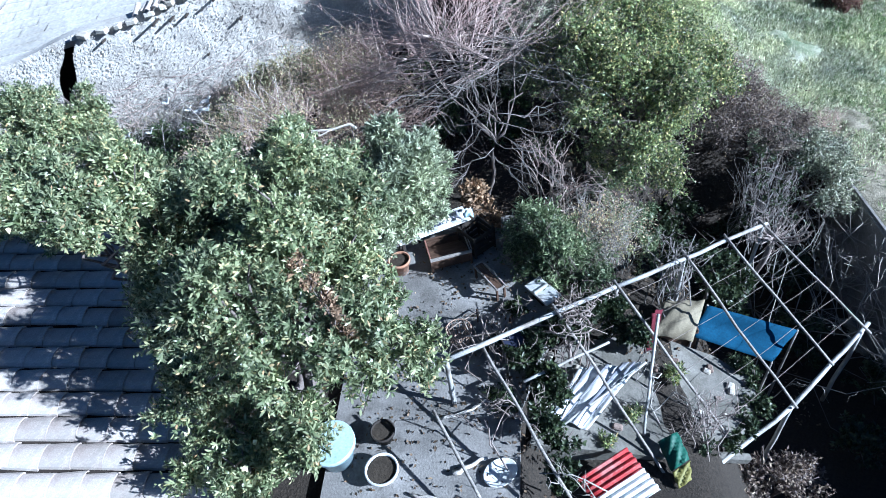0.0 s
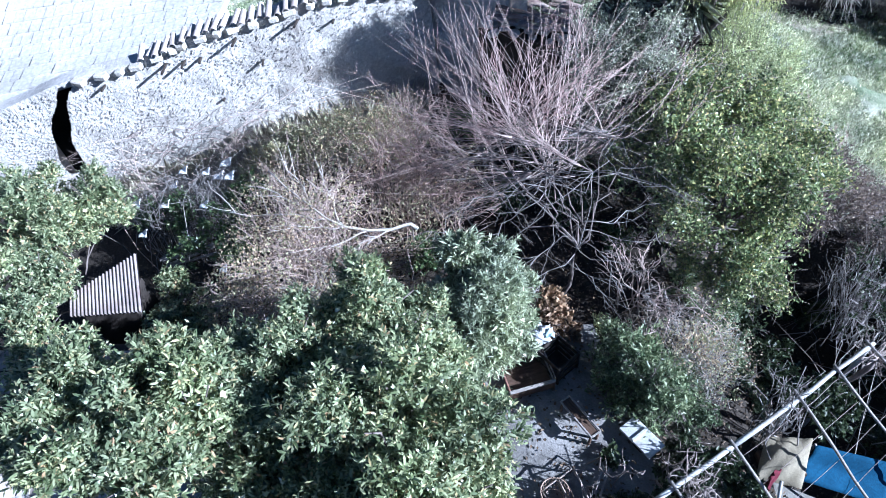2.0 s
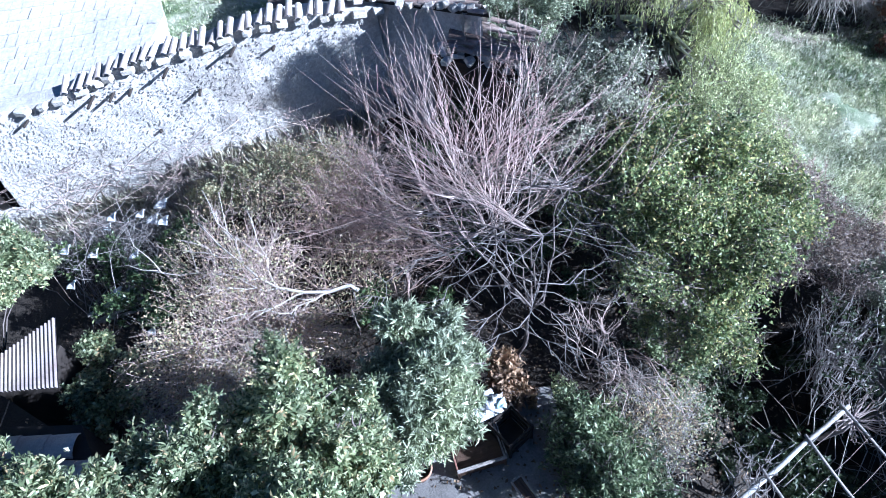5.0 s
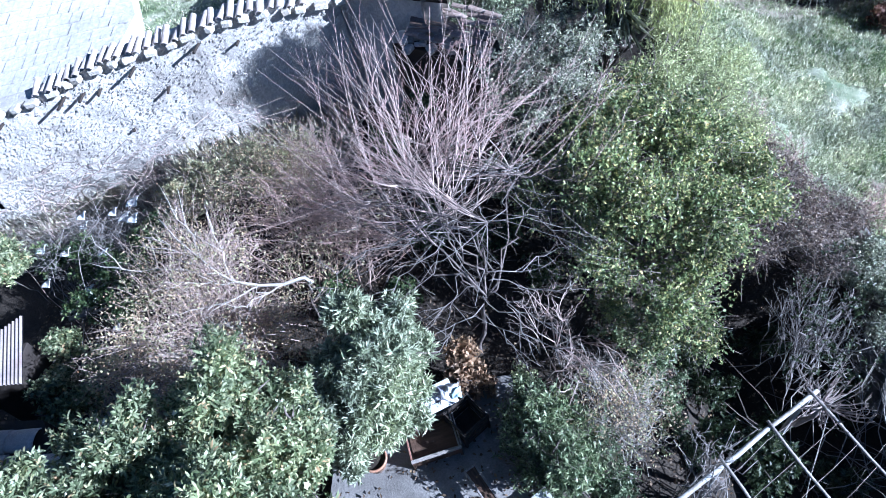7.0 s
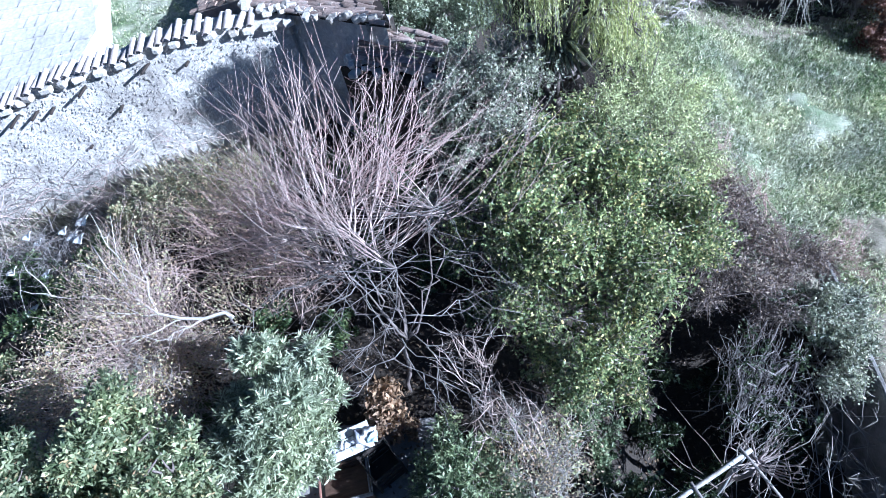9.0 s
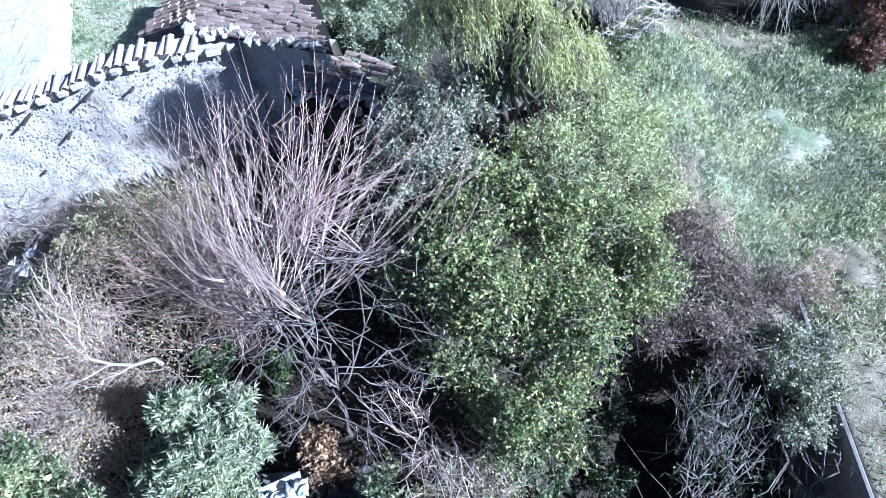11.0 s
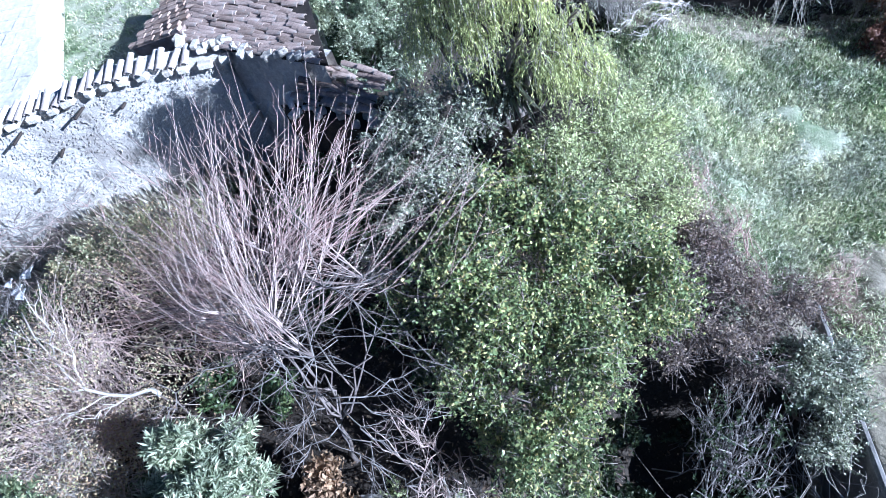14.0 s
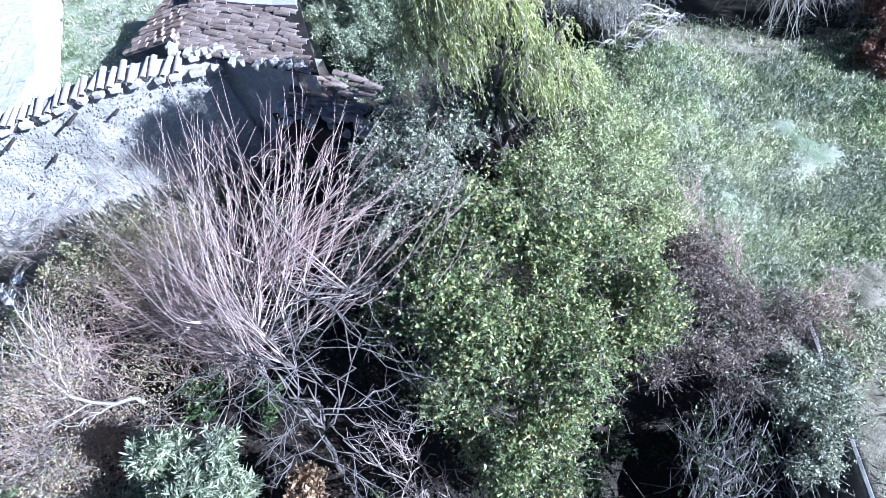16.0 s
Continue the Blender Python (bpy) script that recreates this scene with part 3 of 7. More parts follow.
def build_old_wall():
    rng = np.random.default_rng(5)
    xs = np.concatenate([np.arange(-17, -10.4, 0.09), np.arange(-10.4, -8.4, 0.025), np.arange(-8.4, -1.85, 0.06)])
    us = np.linspace(0, 1, 100)
    verts, faces = [], []
    for u in us:
        for x in xs:
            top, low = wall_top(x), -1.2
            z = low + (top - low) * u
            d = noise.noise((x * 2.2, z * 2.2, 1)) * 0.03 + abs(noise.noise((x * 8, z * 11, 5))) * 0.013 + noise.noise((x * 19, z * 19, 9)) * 0.008
            if -0.13 < z < 1.97:
                for e in gap_sides(z):
                    if abs(x - e) < 0.0125:
                        x = float(e)
            verts.append((x, wall_y(x) - d, z))
    n = len(xs)
    for j in range(len(us) - 1):
        for i in range(n - 1):
            a, b = verts[j * n + i], verts[(j + 1) * n + i + 1]
            if not gap_half((a[0] + b[0]) / 2, (a[2] + b[2]) / 2):
                faces.append((j * n + i, j * n + i + 1, (j + 1) * n + i + 1, (j + 1) * n + i))
    base = len(verts)
    for x in xs:
        verts += [(x, wall_y(x) + 0.38, wall_top(x)), (x, wall_y(x) + 0.38, -1.2)]
    for i in range(n - 1):
        t = (len(us) - 1) * n + i
        faces.append((t, t + 1, base + 2 * i + 2, base + 2 * i))
        if not (-10.0 < xs[i] < -8.7):
            faces.append((base + 2 * i, base + 2 * i + 2, base + 2 * i + 3, base + 2 * i + 1))
    faces.append((base + 2 * n - 2, base + 2 * n - 1, n - 1, len(us) * n - 1))
    w = mesh_ob("wall_north", verts, faces, M["rubble"])
    tagged(w, "sunlit rubble wall with crumbling lime plaster and tile coping", "wall", kind="structure")
    # stones standing proud of the plaster
    sv, sf = [], []
    for _ in range(6500):
        x = rng.uniform(-13, -1.7)
        z = rng.uniform(-0.6, wall_top(x) - 0.1)
        if gap_half(x, z):
            continue
        s = rng.uniform(0.009, 0.021) * (1.5 if rng.random() < 0.04 else 1)
        o = len(sv)
        tilt = 0.75 + rng.normal(0, 0.3)
        ct, st_ = math.cos(tilt), math.sin(tilt)
        for k in range(6):
            a = k * math.pi / 3
            p, q = math.cos(a) * s * 1.7, math.sin(a) * s * 0.75
            sv.append((x + p * ct - q * st_, wall_y(x) - 0.022, z + p * st_ + q * ct))
        for k in range(6):
            a = k * math.pi / 3
            p, q = math.cos(a) * s * 1.1, math.sin(a) * s * 0.4
            sv.append((x + p * ct - q * st_, wall_y(x) - 0.022 - s * rng.uniform(0.2, 0.55), z + p * st_ + q * ct))
        sf += [tuple(o + 6 + k for k in range(6))] + [(o + k, o + (k + 1) % 6, o + 6 + (k + 1) % 6, o + 6 + k) for k in range(6)]
    st = mesh_ob("stones", sv, sf, M["rubble"], w, "pale stones bedded in the plaster")
    st["kind"] = "stuff"
    # coping tiles, laid across the wall
    tile = barrel(0.4, 0.066, 0.056)
    tile.materials.append(M["tile_pale"])
    x = -7.35
    while x < -2.3:
        m = pose(x + rng.normal(0, 0.012), wall_y(x) - 0.1 + rng.normal(0, 0.03), wall_top(x) + 0.015 + rng.normal(0, 0.012), 0, -11 + rng.normal(0, 3), 88 + rng.normal(0, 5))
        piece("tile", tile, w, m)
        x += 0.168 + rng.normal(0, 0.008)
    # bedding stones under the tiles
    x = -8.6
    while x < -1.8:
        s = rng.uniform(0.07, 0.13)
        bm = bmesh.new()
        box(bm, -s, -0.06, -0.05, s, 0.1, 0.06, 0.02, pose(0, 0, 0, rng.uniform(-8, 8), rng.uniform(-10, 10), rng.uniform(-15, 15)))
        o = part("stone", bm, M["stone"], w)
        o.matrix_parent_inverse = w.matrix_world.inverted()
        o.matrix_basis = pose(x, wall_y(x) - 0.07, wall_top(x) - 0.07)
        x += s * 2 + rng.uniform(0.02, 0.2)
    # timber stubs left in the wall
    for x, z, reach in ((-6.95, 2.02, 0.36), (-6.3, 2.02, 0.2), (-6.6, 2.02, 0.26), (-5.55, 2.28, 0.3), (-4.35, 2.42, 0.3), (-5.2, 1.75, 0.2), (-3.7, 2.3, 0.16), (-8.2, 1.8, 0.2), (-6.2, 1.05, 0.1)):
        bm = bmesh.new()
        box(bm, -0.02, -reach, -0.02, 0.02, 0.1, 0.02, 0.005, pose(0, 0, 0, rng.uniform(-4, 4), 0, rng.uniform(-6, 6)))
        o = part("timber_stub", bm, M["wood_dark"], w, "dark weathered stub of a roof timber")
        o.matrix_parent_inverse = w.matrix_world.inverted()
        o.matrix_basis = pose(x, wall_y(x), z)


def slab(name, poly, z0, z1, material, parent=None, label=""):
    """An upright prism over a plan; z1 may be a rule of place."""
    bm = bmesh.new()
    top = [bm.verts.new((x, y, z1(x, y) if callable(z1) else z1)) for x, y in poly]
    low = [bm.verts.new((x, y, z0)) for x, y in poly]
    bm.faces.new(top)
    bm.faces.new(low[::-1])
    for i in range(len(poly)):
        j = (i + 1) % len(poly)
        bm.faces.new((low[i], low[j], top[j], top[i]))
    bmesh.ops.recalc_face_normals(bm, faces=bm.faces)
    return part(name, bm, material, parent, label)


def build_white_house():
    rng = np.random.default_rng(8)
    t = thing("outbuilding", (-10, 16, 1.3), "low outbuilding with a bleached pale tiled roof", "building")
    inv = t.matrix_world.inverted()

    def rise(x, y):
        return 2.0 + 0.13 * (y - 13.6) + 0.10 * (x + 6.5) * (1 - smooth(13.5, 17, y))

    poly = [(-17, 12.1), (-6.35, 13.75), (-6.1, 15.2), (-7.55, 18.95), (-17, 19.4)]
    bm_poly = [(x, y) for x, y in poly]
    bm = bmesh.new()
    top = [bm.verts.new((x, y, rise(x, y) + 0.0)) for x, y in bm_poly]
    low = [bm.verts.new((x, y, rise(x, y) - 0.12)) for x, y in bm_poly]
    for i in range(1, len(poly) - 1):
        bm.faces.new((top[0], top[i], top[i + 1]))
        bm.faces.new((low[0], low[i + 1], low[i]))
    for i in range(len(poly)):
        j = (i + 1) % len(poly)
        bm.faces.new((low[i], low[j], top[j], top[i]))
    bmesh.ops.recalc_face_normals(bm, faces=bm.faces)
    r = part("roof", bm, M["lime"], t)
    r.matrix_parent_inverse = inv
    # low roof tiles: shallow courses with lapped edges
    sv, sf = [], []
    for y in np.arange(13.0, 18.6, 0.33):
        x = -15.5 + rng.uniform(0, 0.2)
        while True:
            w = rng.uniform(0.2, 0.26)
            edge = -6.1 - max(0.0, (y - 15.2)) * 0.34
            if x + w > edge:
                break
            if y > 13.75 + 0.155 * (x + 6.35) + 0.1:
                o, lift = len(sv), rng.uniform(0.018, 0.04)
                for dx, dy, dz in ((0, 0, lift), (w, 0, lift), (w, 0.36, 0.006), (0, 0.36, 0.006), (0, 0, 0.002), (w, 0, 0.002)):
                    sv.append((x + dx * 0.97, y + dy, rise(x + dx, y + dy) + dz))
                sf += [(o, o + 1, o + 2, o + 3), (o + 4, o + 5, o + 1, o)]
            x += w
    c = mesh_ob("roof_tiles", sv, sf, M["lime"], t, "sun-bleached flat roof tiles in courses")
    c.matrix_parent_inverse = inv
    c["kind"] = "stuff"
    for nm, pl in (("side_wall", [(-6.5, 13.9), (-6.25, 15.2), (-7.6, 18.8), (-7.9, 18.8), (-6.55, 15.2), (-6.8, 13.9)]), ("end_wall", [(-16.8, 18.9), (-7.9, 18.5), (-7.8, 18.8), (-16.8, 19.2)])):
        w = slab(nm, pl, 0.0, lambda x, y: rise(x, y) - 0.06, M["rubble"], t)
        w.matrix_parent_inverse = inv
    o = tubes("ridge_flashing", [([(-12.4, 14.0, 1.75), (-11.4, 16.5, 2.4), (-10.9, 18.8, 2.75)], 0.16, 0.16)], M["zinc"], t, "smooth grey metal flashing")
    o.matrix_parent_inverse = inv


def build_ruin():
    """The small hut behind the wall: sagging tile roof with a limewashed edge and a clay slab, brick slope and a collapsed corner."""
    rng = np.random.default_rng(12)
    t = thing("ruined_hut", (-1.2, 14.3, 1.2), "ruined hut with sagging brown tile roof and brick wall", "building")
    inv = t.matrix_world.inverted()

    def own(o):
        o.matrix_parent_inverse = inv
        return o

    def plan(a, b, z=0.0):
        """A place on the roof: a across the front, b from the front to the back."""
        front = Vector((-2.55, 14.3, 2.78)).lerp(Vector((0.03, 13.12, 2.8)), a)
        back = Vector((-2.42, 16.5, 3.08)).lerp(Vector((-0.85, 15.95, 3.08)), a)
        p = front.lerp(back, b)
        p.z += z - 0.06 * math.sin(math.pi * a) * math.sin(math.pi * b)
        return p

    def roof_patch(name, a0, a1, b0, b1, lift, thick, material, label=""):
        bm = bmesh.new()
        n, m = 14, 8
        top = [[bm.verts.new(plan(a0 + (a1 - a0) * i / n, b0 + (b1 - b0) * k / m, lift + 0.012 * noise.noise((i * 0.7, k * 0.9, 4)))) for i in range(n + 1)] for k in range(m + 1)]
        low = [[bm.verts.new(v.co - Vector((0, 0, thick))) for v in row] for row in top]
        for k in range(m):
            for i in range(n):
                bm.faces.new((top[k][i], top[k][i + 1], top[k + 1][i + 1], top[k + 1][i]))
                bm.faces.new((low[k][i], low[k + 1][i], low[k + 1][i + 1], low[k][i + 1]))
        for i in range(n):
            bm.faces.new((low[0][i], low[0][i + 1], top[0][i + 1], top[0][i]))
            bm.faces.new((low[m][i + 1], low[m][i], top[m][i], top[m][i + 1]))
        for k in range(m):
            bm.faces.new((low[k + 1][0], low[k][0], top[k][0], top[k + 1][0]))
            bm.faces.new((low[k][n], low[k + 1][n], top[k + 1][n], top[k][n]))
        return own(part(name, bm, material, t, label))

    def upright(name, p, q, foot, material, thick=0.25, label=""):
        """A rough wall below the line from p to q."""
        p, q = Vector(p), Vector(q)
        side = Vector((q.y - p.y, p.x - q.x, 0)).normalized() * thick
        bm = bmesh.new()
        n, m = 40, 40
        rows = [[bm.verts.new(Vector((*(p.lerp(q, i / n)).xy, foot + (p.lerp(q, i / n).z - foot) * k / m)) + side * (0.16 * noise.noise((i * 0.3, k * 0.35, 2)) + 0.12 * abs(noise.noise((i * 0.9, k * 1.1, 7))))) for i in range(n + 1)] for k in range(m + 1)]
        for k in range(m):
            for i in range(n):
                bm.faces.new((rows[k][i], rows[k][i + 1], rows[k + 1][i + 1], rows[k + 1][i]))
        b = [bm.verts.new(v - side) for v in (Vector((p.x, p.y, foot)), Vector((q.x, q.y, foot)), q, p)]
        bm.faces.new(b)
        bm.faces.new([*rows[m], b[2], b[3]])
        return own(part(name, bm, material, t, label))

    upright("front_wall", plan(0.0, 0.03, -0.08), plan(0.97, 0.03, -0.08), -0.6, M["rubble"], 0.25, "shaded rubble front wall")
    upright("side_wall", plan(0.95, 0.05, -0.08), plan(0.95, 0.95, -0.08), -0.2, M["stone"])
    upright("rear_wall", plan(0.95, 0.95, -0.08), plan(0.03, 0.95, -0.08), 0.5, M["rubble"])
    deck = roof_patch("roof_deck", 0.0, 1.0, 0.0, 0.55, -0.03, 0.06, M["wood_dark"])
    tile = barrel(0.3, 0.055, 0.048, 0.012, 6)
    tile.materials.append(M["tile_old"])
    for b in np.arange(0.0, 0.53, 0.03):
        here, there = plan(0.0, b), plan(1.0, b)
        span = (there - here).length
        yaw = math.degrees(math.atan2(there.y - here.y, there.x - here.x))
        a = rng.uniform(-0.04, 0.04)
        while a < 1.0 - 0.25 / span - (0.12 if b > 0.3 else 0.0) * rng.random():
            piece("tile", tile, deck, Matrix.Translation(plan(a, b + rng.normal(0, 0.006), 0.0)) @ pose(0, 0, rng.normal(0, 0.012), rng.normal(0, 6), rng.normal(0, 3), yaw + rng.normal(0, 4)))
            a += (0.25 + rng.uniform(0, 0.06)) / span
    roof_patch("pale_roof_edge", 0.0, 0.98, 0.5, 0.76, 0.06, 0.09, M["lime"], "white limewashed roof edge")
    roof_patch("roof_slab", 0.07, 0.98, 0.76, 1.0, 0.07, 0.1, M["tile_red"], "flat reddish clay roof slab")
    roof_patch("pale_rim", 0.0, 0.06, 0.5, 1.02, 0.12, 0.14, M["lime"])
    # brick slope to the west
    ex = Vector((-1.33, 0.42, -0.42)).normalized()
    ey = Vector((0.2, 1.0, 0.05))
    ey = (ey - ex * ey.dot(ex)).normalized()
    ez = ex.cross(ey)
    ez = ez if ez.z > 0 else -ez
    wm = Matrix(((ex.x, ey.x, ez.x, -2.6), (ex.y, ey.y, ez.y, 14.42), (ex.z, ey.z, ez.z, 2.86), (0, 0, 0, 1)))
    own(boxed("brick_slope", (0, 0, -0.3, 1.4, 2.2, 0.0), M["tile_old"], t, "collapsed brick slope with an earth top", 0.01)).matrix_basis = wm
    bm = bmesh.new()
    box(bm, -0.11, -0.055, -0.03, 0.11, 0.055, 0.03, 0.01)
    bme = bpy.data.meshes.new("brick")
    bm.to_mesh(bme)
    bm.free()
    bme.materials.append(M["brick"])
    for j in range(10):
        for i in range(6):
            x = 0.12 + i * 0.245 + (j % 2) * 0.12
            if x < 1.35:
                piece("brick", bme, t, wm @ pose(x, 0.07 + j * 0.14, 0.014, rng.normal(0, 4), rng.normal(0, 4), rng.normal(0, 4)))
    own(boxed("earth_cap", (0, 1.5, 0.0, 1.35, 2.15, 0.05), M["soil"], t, "brown earth strip", 0.02)).matrix_basis = wm
    # the collapsed corner: a fallen piece of roof with its tiles, on a bank of rubble
    own(slab("rubble_bank", [(-1.0, 13.2), (0.3, 12.55), (0.85, 12.75), (0.75, 13.4), (0.1, 13.3)], -0.5, lambda x, y: 2.1 - 0.12 * (x + 1.0), M["soil"], t, "bank of fallen rubble and earth"))
    for k in range(8):
        for i in range(5):
            p = Vector((-0.75, 13.22, 2.2)) + Vector((0.25, -0.125, 0.0)) * i + Vector((0.05, 0.075, 0.032)) * k
            piece("tile", tile, t, Matrix.Translation(p) @ pose(rng.normal(0, 0.02), rng.normal(0, 0.02), rng.normal(0, 0.025), rng.normal(0, 9), 5 + rng.normal(0, 5), -27 + rng.normal(0, 6)))
    for k in range(64):
        s = rng.uniform(0.04, 0.11)
        bm = bmesh.new()
        box(bm, -s, -s * 0.7, -s * 0.5, s, s * 0.7, s * 0.5, s * 0.2, pose(0, 0, 0, *rng.uniform(-25, 25, 3)))
        o = own(part("stone", bm, M["stone"], t))
        if k < 34:
            o.matrix_basis = Matrix.Translation(plan(rng.uniform(-0.05, 0.95), rng.normal(0.0, 0.025), rng.uniform(-0.02, 0.05))) @ pose(0, 0, 0, 0, 0, rng.uniform(0, 180))
        else:
            u = rng.uniform(0, 1)
            o.matrix_basis = pose(-0.9 + u * 1.6, 13.15 - u * 0.35 + rng.normal(0, 0.15), 2.14 - u * 0.15 + rng.normal(0, 0.04), 0, 0, rng.uniform(0, 180))


# ---- the tiled house roof ----


def build_house():
    rng = np.random.default_rng(21)
    t = thing("house", (-7.5, 4.5, -0.6), "house with a weathered pale barrel tile roof", "house")
    inv = t.matrix_world.inverted()

    def eave(y):
        return -3.0 - (y - 2.8) * 0.62

    def rise(x):
        return 0.95 + 0.13 * (-5.0 - x)

    poly = [(-9.5, 0.75), (eave(0.75), 0.75), (eave(7.4), 7.4), (-9.5, 7.4)]
    d = slab("roof_deck", poly, -0.0, lambda x, y: rise(x) - 0.012, M["wood_dark"], t)
    d.matrix_parent_inverse = inv
    w = slab("wall", [(-9.35, 0.9), (eave(0.9) - 0.3, 0.9), (eave(7.2) - 0.3, 7.2), (-9.35, 7.2)], -0.9, 0.1, M["rubble"], t)
    w.matrix_parent_inverse = inv
    tile = barrel(0.44, 0.15, 0.166, 0.016, 8)
    for v in tile.vertices:
        v.co.z *= 0.62
    tile.materials.append(M["tile_pale"])
    y = 0.9
    while y < 7.3:
        x = -9.4 + rng.uniform(-0.12, 0.12)
        shift = rng.normal(0, 0.006)
        while x < eave(y) - 0.25:
            piece("tile", tile, d, pose(x, y + shift + rng.normal(0, 0.006), rise(x) + 0.012 + rng.normal(0, 0.004), rng.normal(0, 1.2), 5.6 + rng.normal(0, 0.7), rng.normal(0, 1.0)))
            x += 0.355
        y += 0.345


build_old_wall()
build_white_house()
build_ruin()
build_house()

# ---- trees and shrubs ----
BIG = [(-3.6, 6.0, 2.3, 0.88), (-2.3, 5.1, 2.65, 1.12), (-2.3, 3.7, 2.6, 1.1), (-3.8, 4.95, 1.85, 1.0), (-3.05, 3.45, 1.35, 0.8), (-1.3, 3.6, 2.2, 0.72), (-1.8, 4.5, 2.6, 0.65), (-2.75, 2.85, 1.2, 0.45), (-2.5, 6.1, 2.3, 0.92), (-1.75, 5.3, 2.3, 0.55), (-2.05, 3.05, 1.9, 0.45), (-2.6, 6.85, 2.15, 0.75), (-2.0, 6.05, 2.1, 0.52), (-3.3, 6.5, 2.4, 0.62), (-2.05, 6.6, 2.0, 0.55), (-3.8, 5.5, 2.05, 0.8), (-3.55, 4.1, 1.4, 0.6)]
leafy_tree("evergreen_tree", "broad evergreen tree with glossy green leaves and pale blossoms", "tree", (-2.7, 4.6, -0.15), BIG, M["leaf_glossy"], 1, 15500, 12, 0.076, 0.0235, 0.2, 0.5, 0.14, 0.3, oval=True, split=11, size=0.36)
BIG2 = [(-4.0, 5.25, 3.15, 0.55), (-4.5, 4.95, 3.4, 0.52), (-5.1, 5.5, 3.25, 0.55), (-5.6, 5.85, 3.05, 0.5), (-4.35, 5.65, 3.05, 0.6), (-4.15, 4.55, 3.45, 0.42), (-5.4, 5.1, 3.4, 0.4), (-4.75, 4.6, 3.65, 0.35), (-5.15, 4.75, 3.5, 0.35)]
leafy_tree("evergreen_tree", "evergreen tree with glossy leaves growing against the tiled roof", "tree", (-5.3, 6.6, -0.6), BIG2, M["leaf_glossy"], 2, 5600, 12, 0.076, 0.0235, 0.2, 0.5, 0.05, 0.3, oval=True, split=11, size=0.36)
BIG3 = [(-7.7, 8.9, 2.0, 0.75), (-7.3, 9.6, 1.8, 0.6), (-8.2, 8.3, 2.0, 0.8), (-8.3, 9.8, 1.7, 0.7), (-7.5, 8.1, 1.8, 0.5), (-7.6, 10.3, 1.3, 0.5), (-7.75, 9.2, 1.5, 0.5), (-7.9, 8.5, 1.3, 0.45), (-7.4, 7.4, 1.75, 0.42), (-7.55, 7.85, 1.85, 0.45), (-7.2, 6.85, 1.7, 0.42), (-6.7, 6.6, 1.7, 0.42), (-6.2, 6.5, 1.8, 0.42)]
leafy_tree("evergreen_tree", "evergreen tree with glossy leaves standing beyond the shed", "tree", (-8.3, 9.3, -0.6), BIG3, M["leaf_glossy"], 17, 5600, 12, 0.074, 0.0235, 0.2, 0.5, 0.025, 0.3, oval=True, split=11, size=0.36)
leafy_tree("dead_sprig", "dead sprig with curled orange-brown leaves in the evergreen", "branch", (-1.41, 3.42, 2.25), [(-1.67, 3.57, 3.57, 0.1), (-1.60, 3.53, 3.37, 0.1), (-1.54, 3.50, 3.17, 0.1), (-1.47, 3.46, 2.98, 0.1), (-1.41, 3.42, 2.78, 0.1)], M["leaf_tan"], 24, 90, 8, 0.06, 0.022, 0.12, 0.4, 0.012, 0.3)
leafy_tree("oleander", "rounded grey-green shrub with long narrow leaves", "shrub", (-1.3, 7.5, -0.1), [(-1.3, 7.35, 1.4, 0.62), (-1.5, 8.0, 1.55, 0.5), (-1.2, 6.95, 1.1, 0.5), (-1.75, 7.4, 1.25, 0.5), (-1.0, 7.6, 1.4, 0.45), (-0.95, 7.2, 1.1, 0.42), (-1.95, 7.1, 1.1, 0.45), (-1.6, 6.75, 1.0, 0.42), (-0.85, 7.75, 1.2, 0.38), (-1.1, 8.05, 1.4, 0.38)], M["leaf_olive"], 3, 3400, 15, 0.115, 0.023, 0.2, 0.35, 0.05, 0.25, -0.5, (0.4, 1.1))
YEL = [(2.6, 9.2, 1.5, 1.05), (2.1, 9.9, 1.8, 0.8), (3.5, 10.3, 1.2, 0.8), (2.6, 8.35, 0.8, 0.7), (1.95, 8.75, 1.1, 0.65), (3.5, 9.4, 1.0, 0.75), (3.2, 9.0, 1.3, 0.75), (2.3, 8.1, 0.5, 0.5), (2.8, 8.05, 0.5, 0.4), (1.5, 9.5, 1.5, 0.6), (1.35, 10.4, 1.8, 0.55), (4.1, 10.0, 1.0, 0.6), (2.9, 10.6, 1.7, 0.75), (2.0, 10.8, 2.0, 0.6), (2.7, 11.3, 1.8, 0.5), (1.0, 9.9, 1.5, 0.45)]
shooty("quince_tree", "dense fruit tree with yellowing green leaves", "tree", (2.7, 9.2, -0.6), YEL, M["leaf_yellow"], 4, 5300, 13, 0.058, 0.031, 0.42, 0.3, 0.09, 0.5, -0.6, jitter=0.6, twig=M["bark_pale"], share=0.6)
shooty("silver_shrub", "tall open shrub with small silver-grey leaves", "shrub", (1.6, 11.4, -0.2), [(1.0, 11.6, 2.45, 0.45), (1.75, 11.2, 2.6, 0.5), (2.2, 11.8, 2.5, 0.5), (0.75, 10.9, 1.8, 0.42), (1.4, 11.9, 2.3, 0.55), (1.2, 12.3, 2.4, 0.4), (1.75, 12.6, 2.3, 0.4), (0.7, 12.1, 2.0, 0.35), (0.6, 11.4, 2.0, 0.35), (1.2, 10.9, 2.2, 0.4), (0.55, 10.4, 1.5, 0.4)], M["leaf_grey"], 5, 1500, 11, 0.052, 0.024, 0.3, 0.6, 0.045, 0.45, twig=M["twig_grey"], share=0.7)
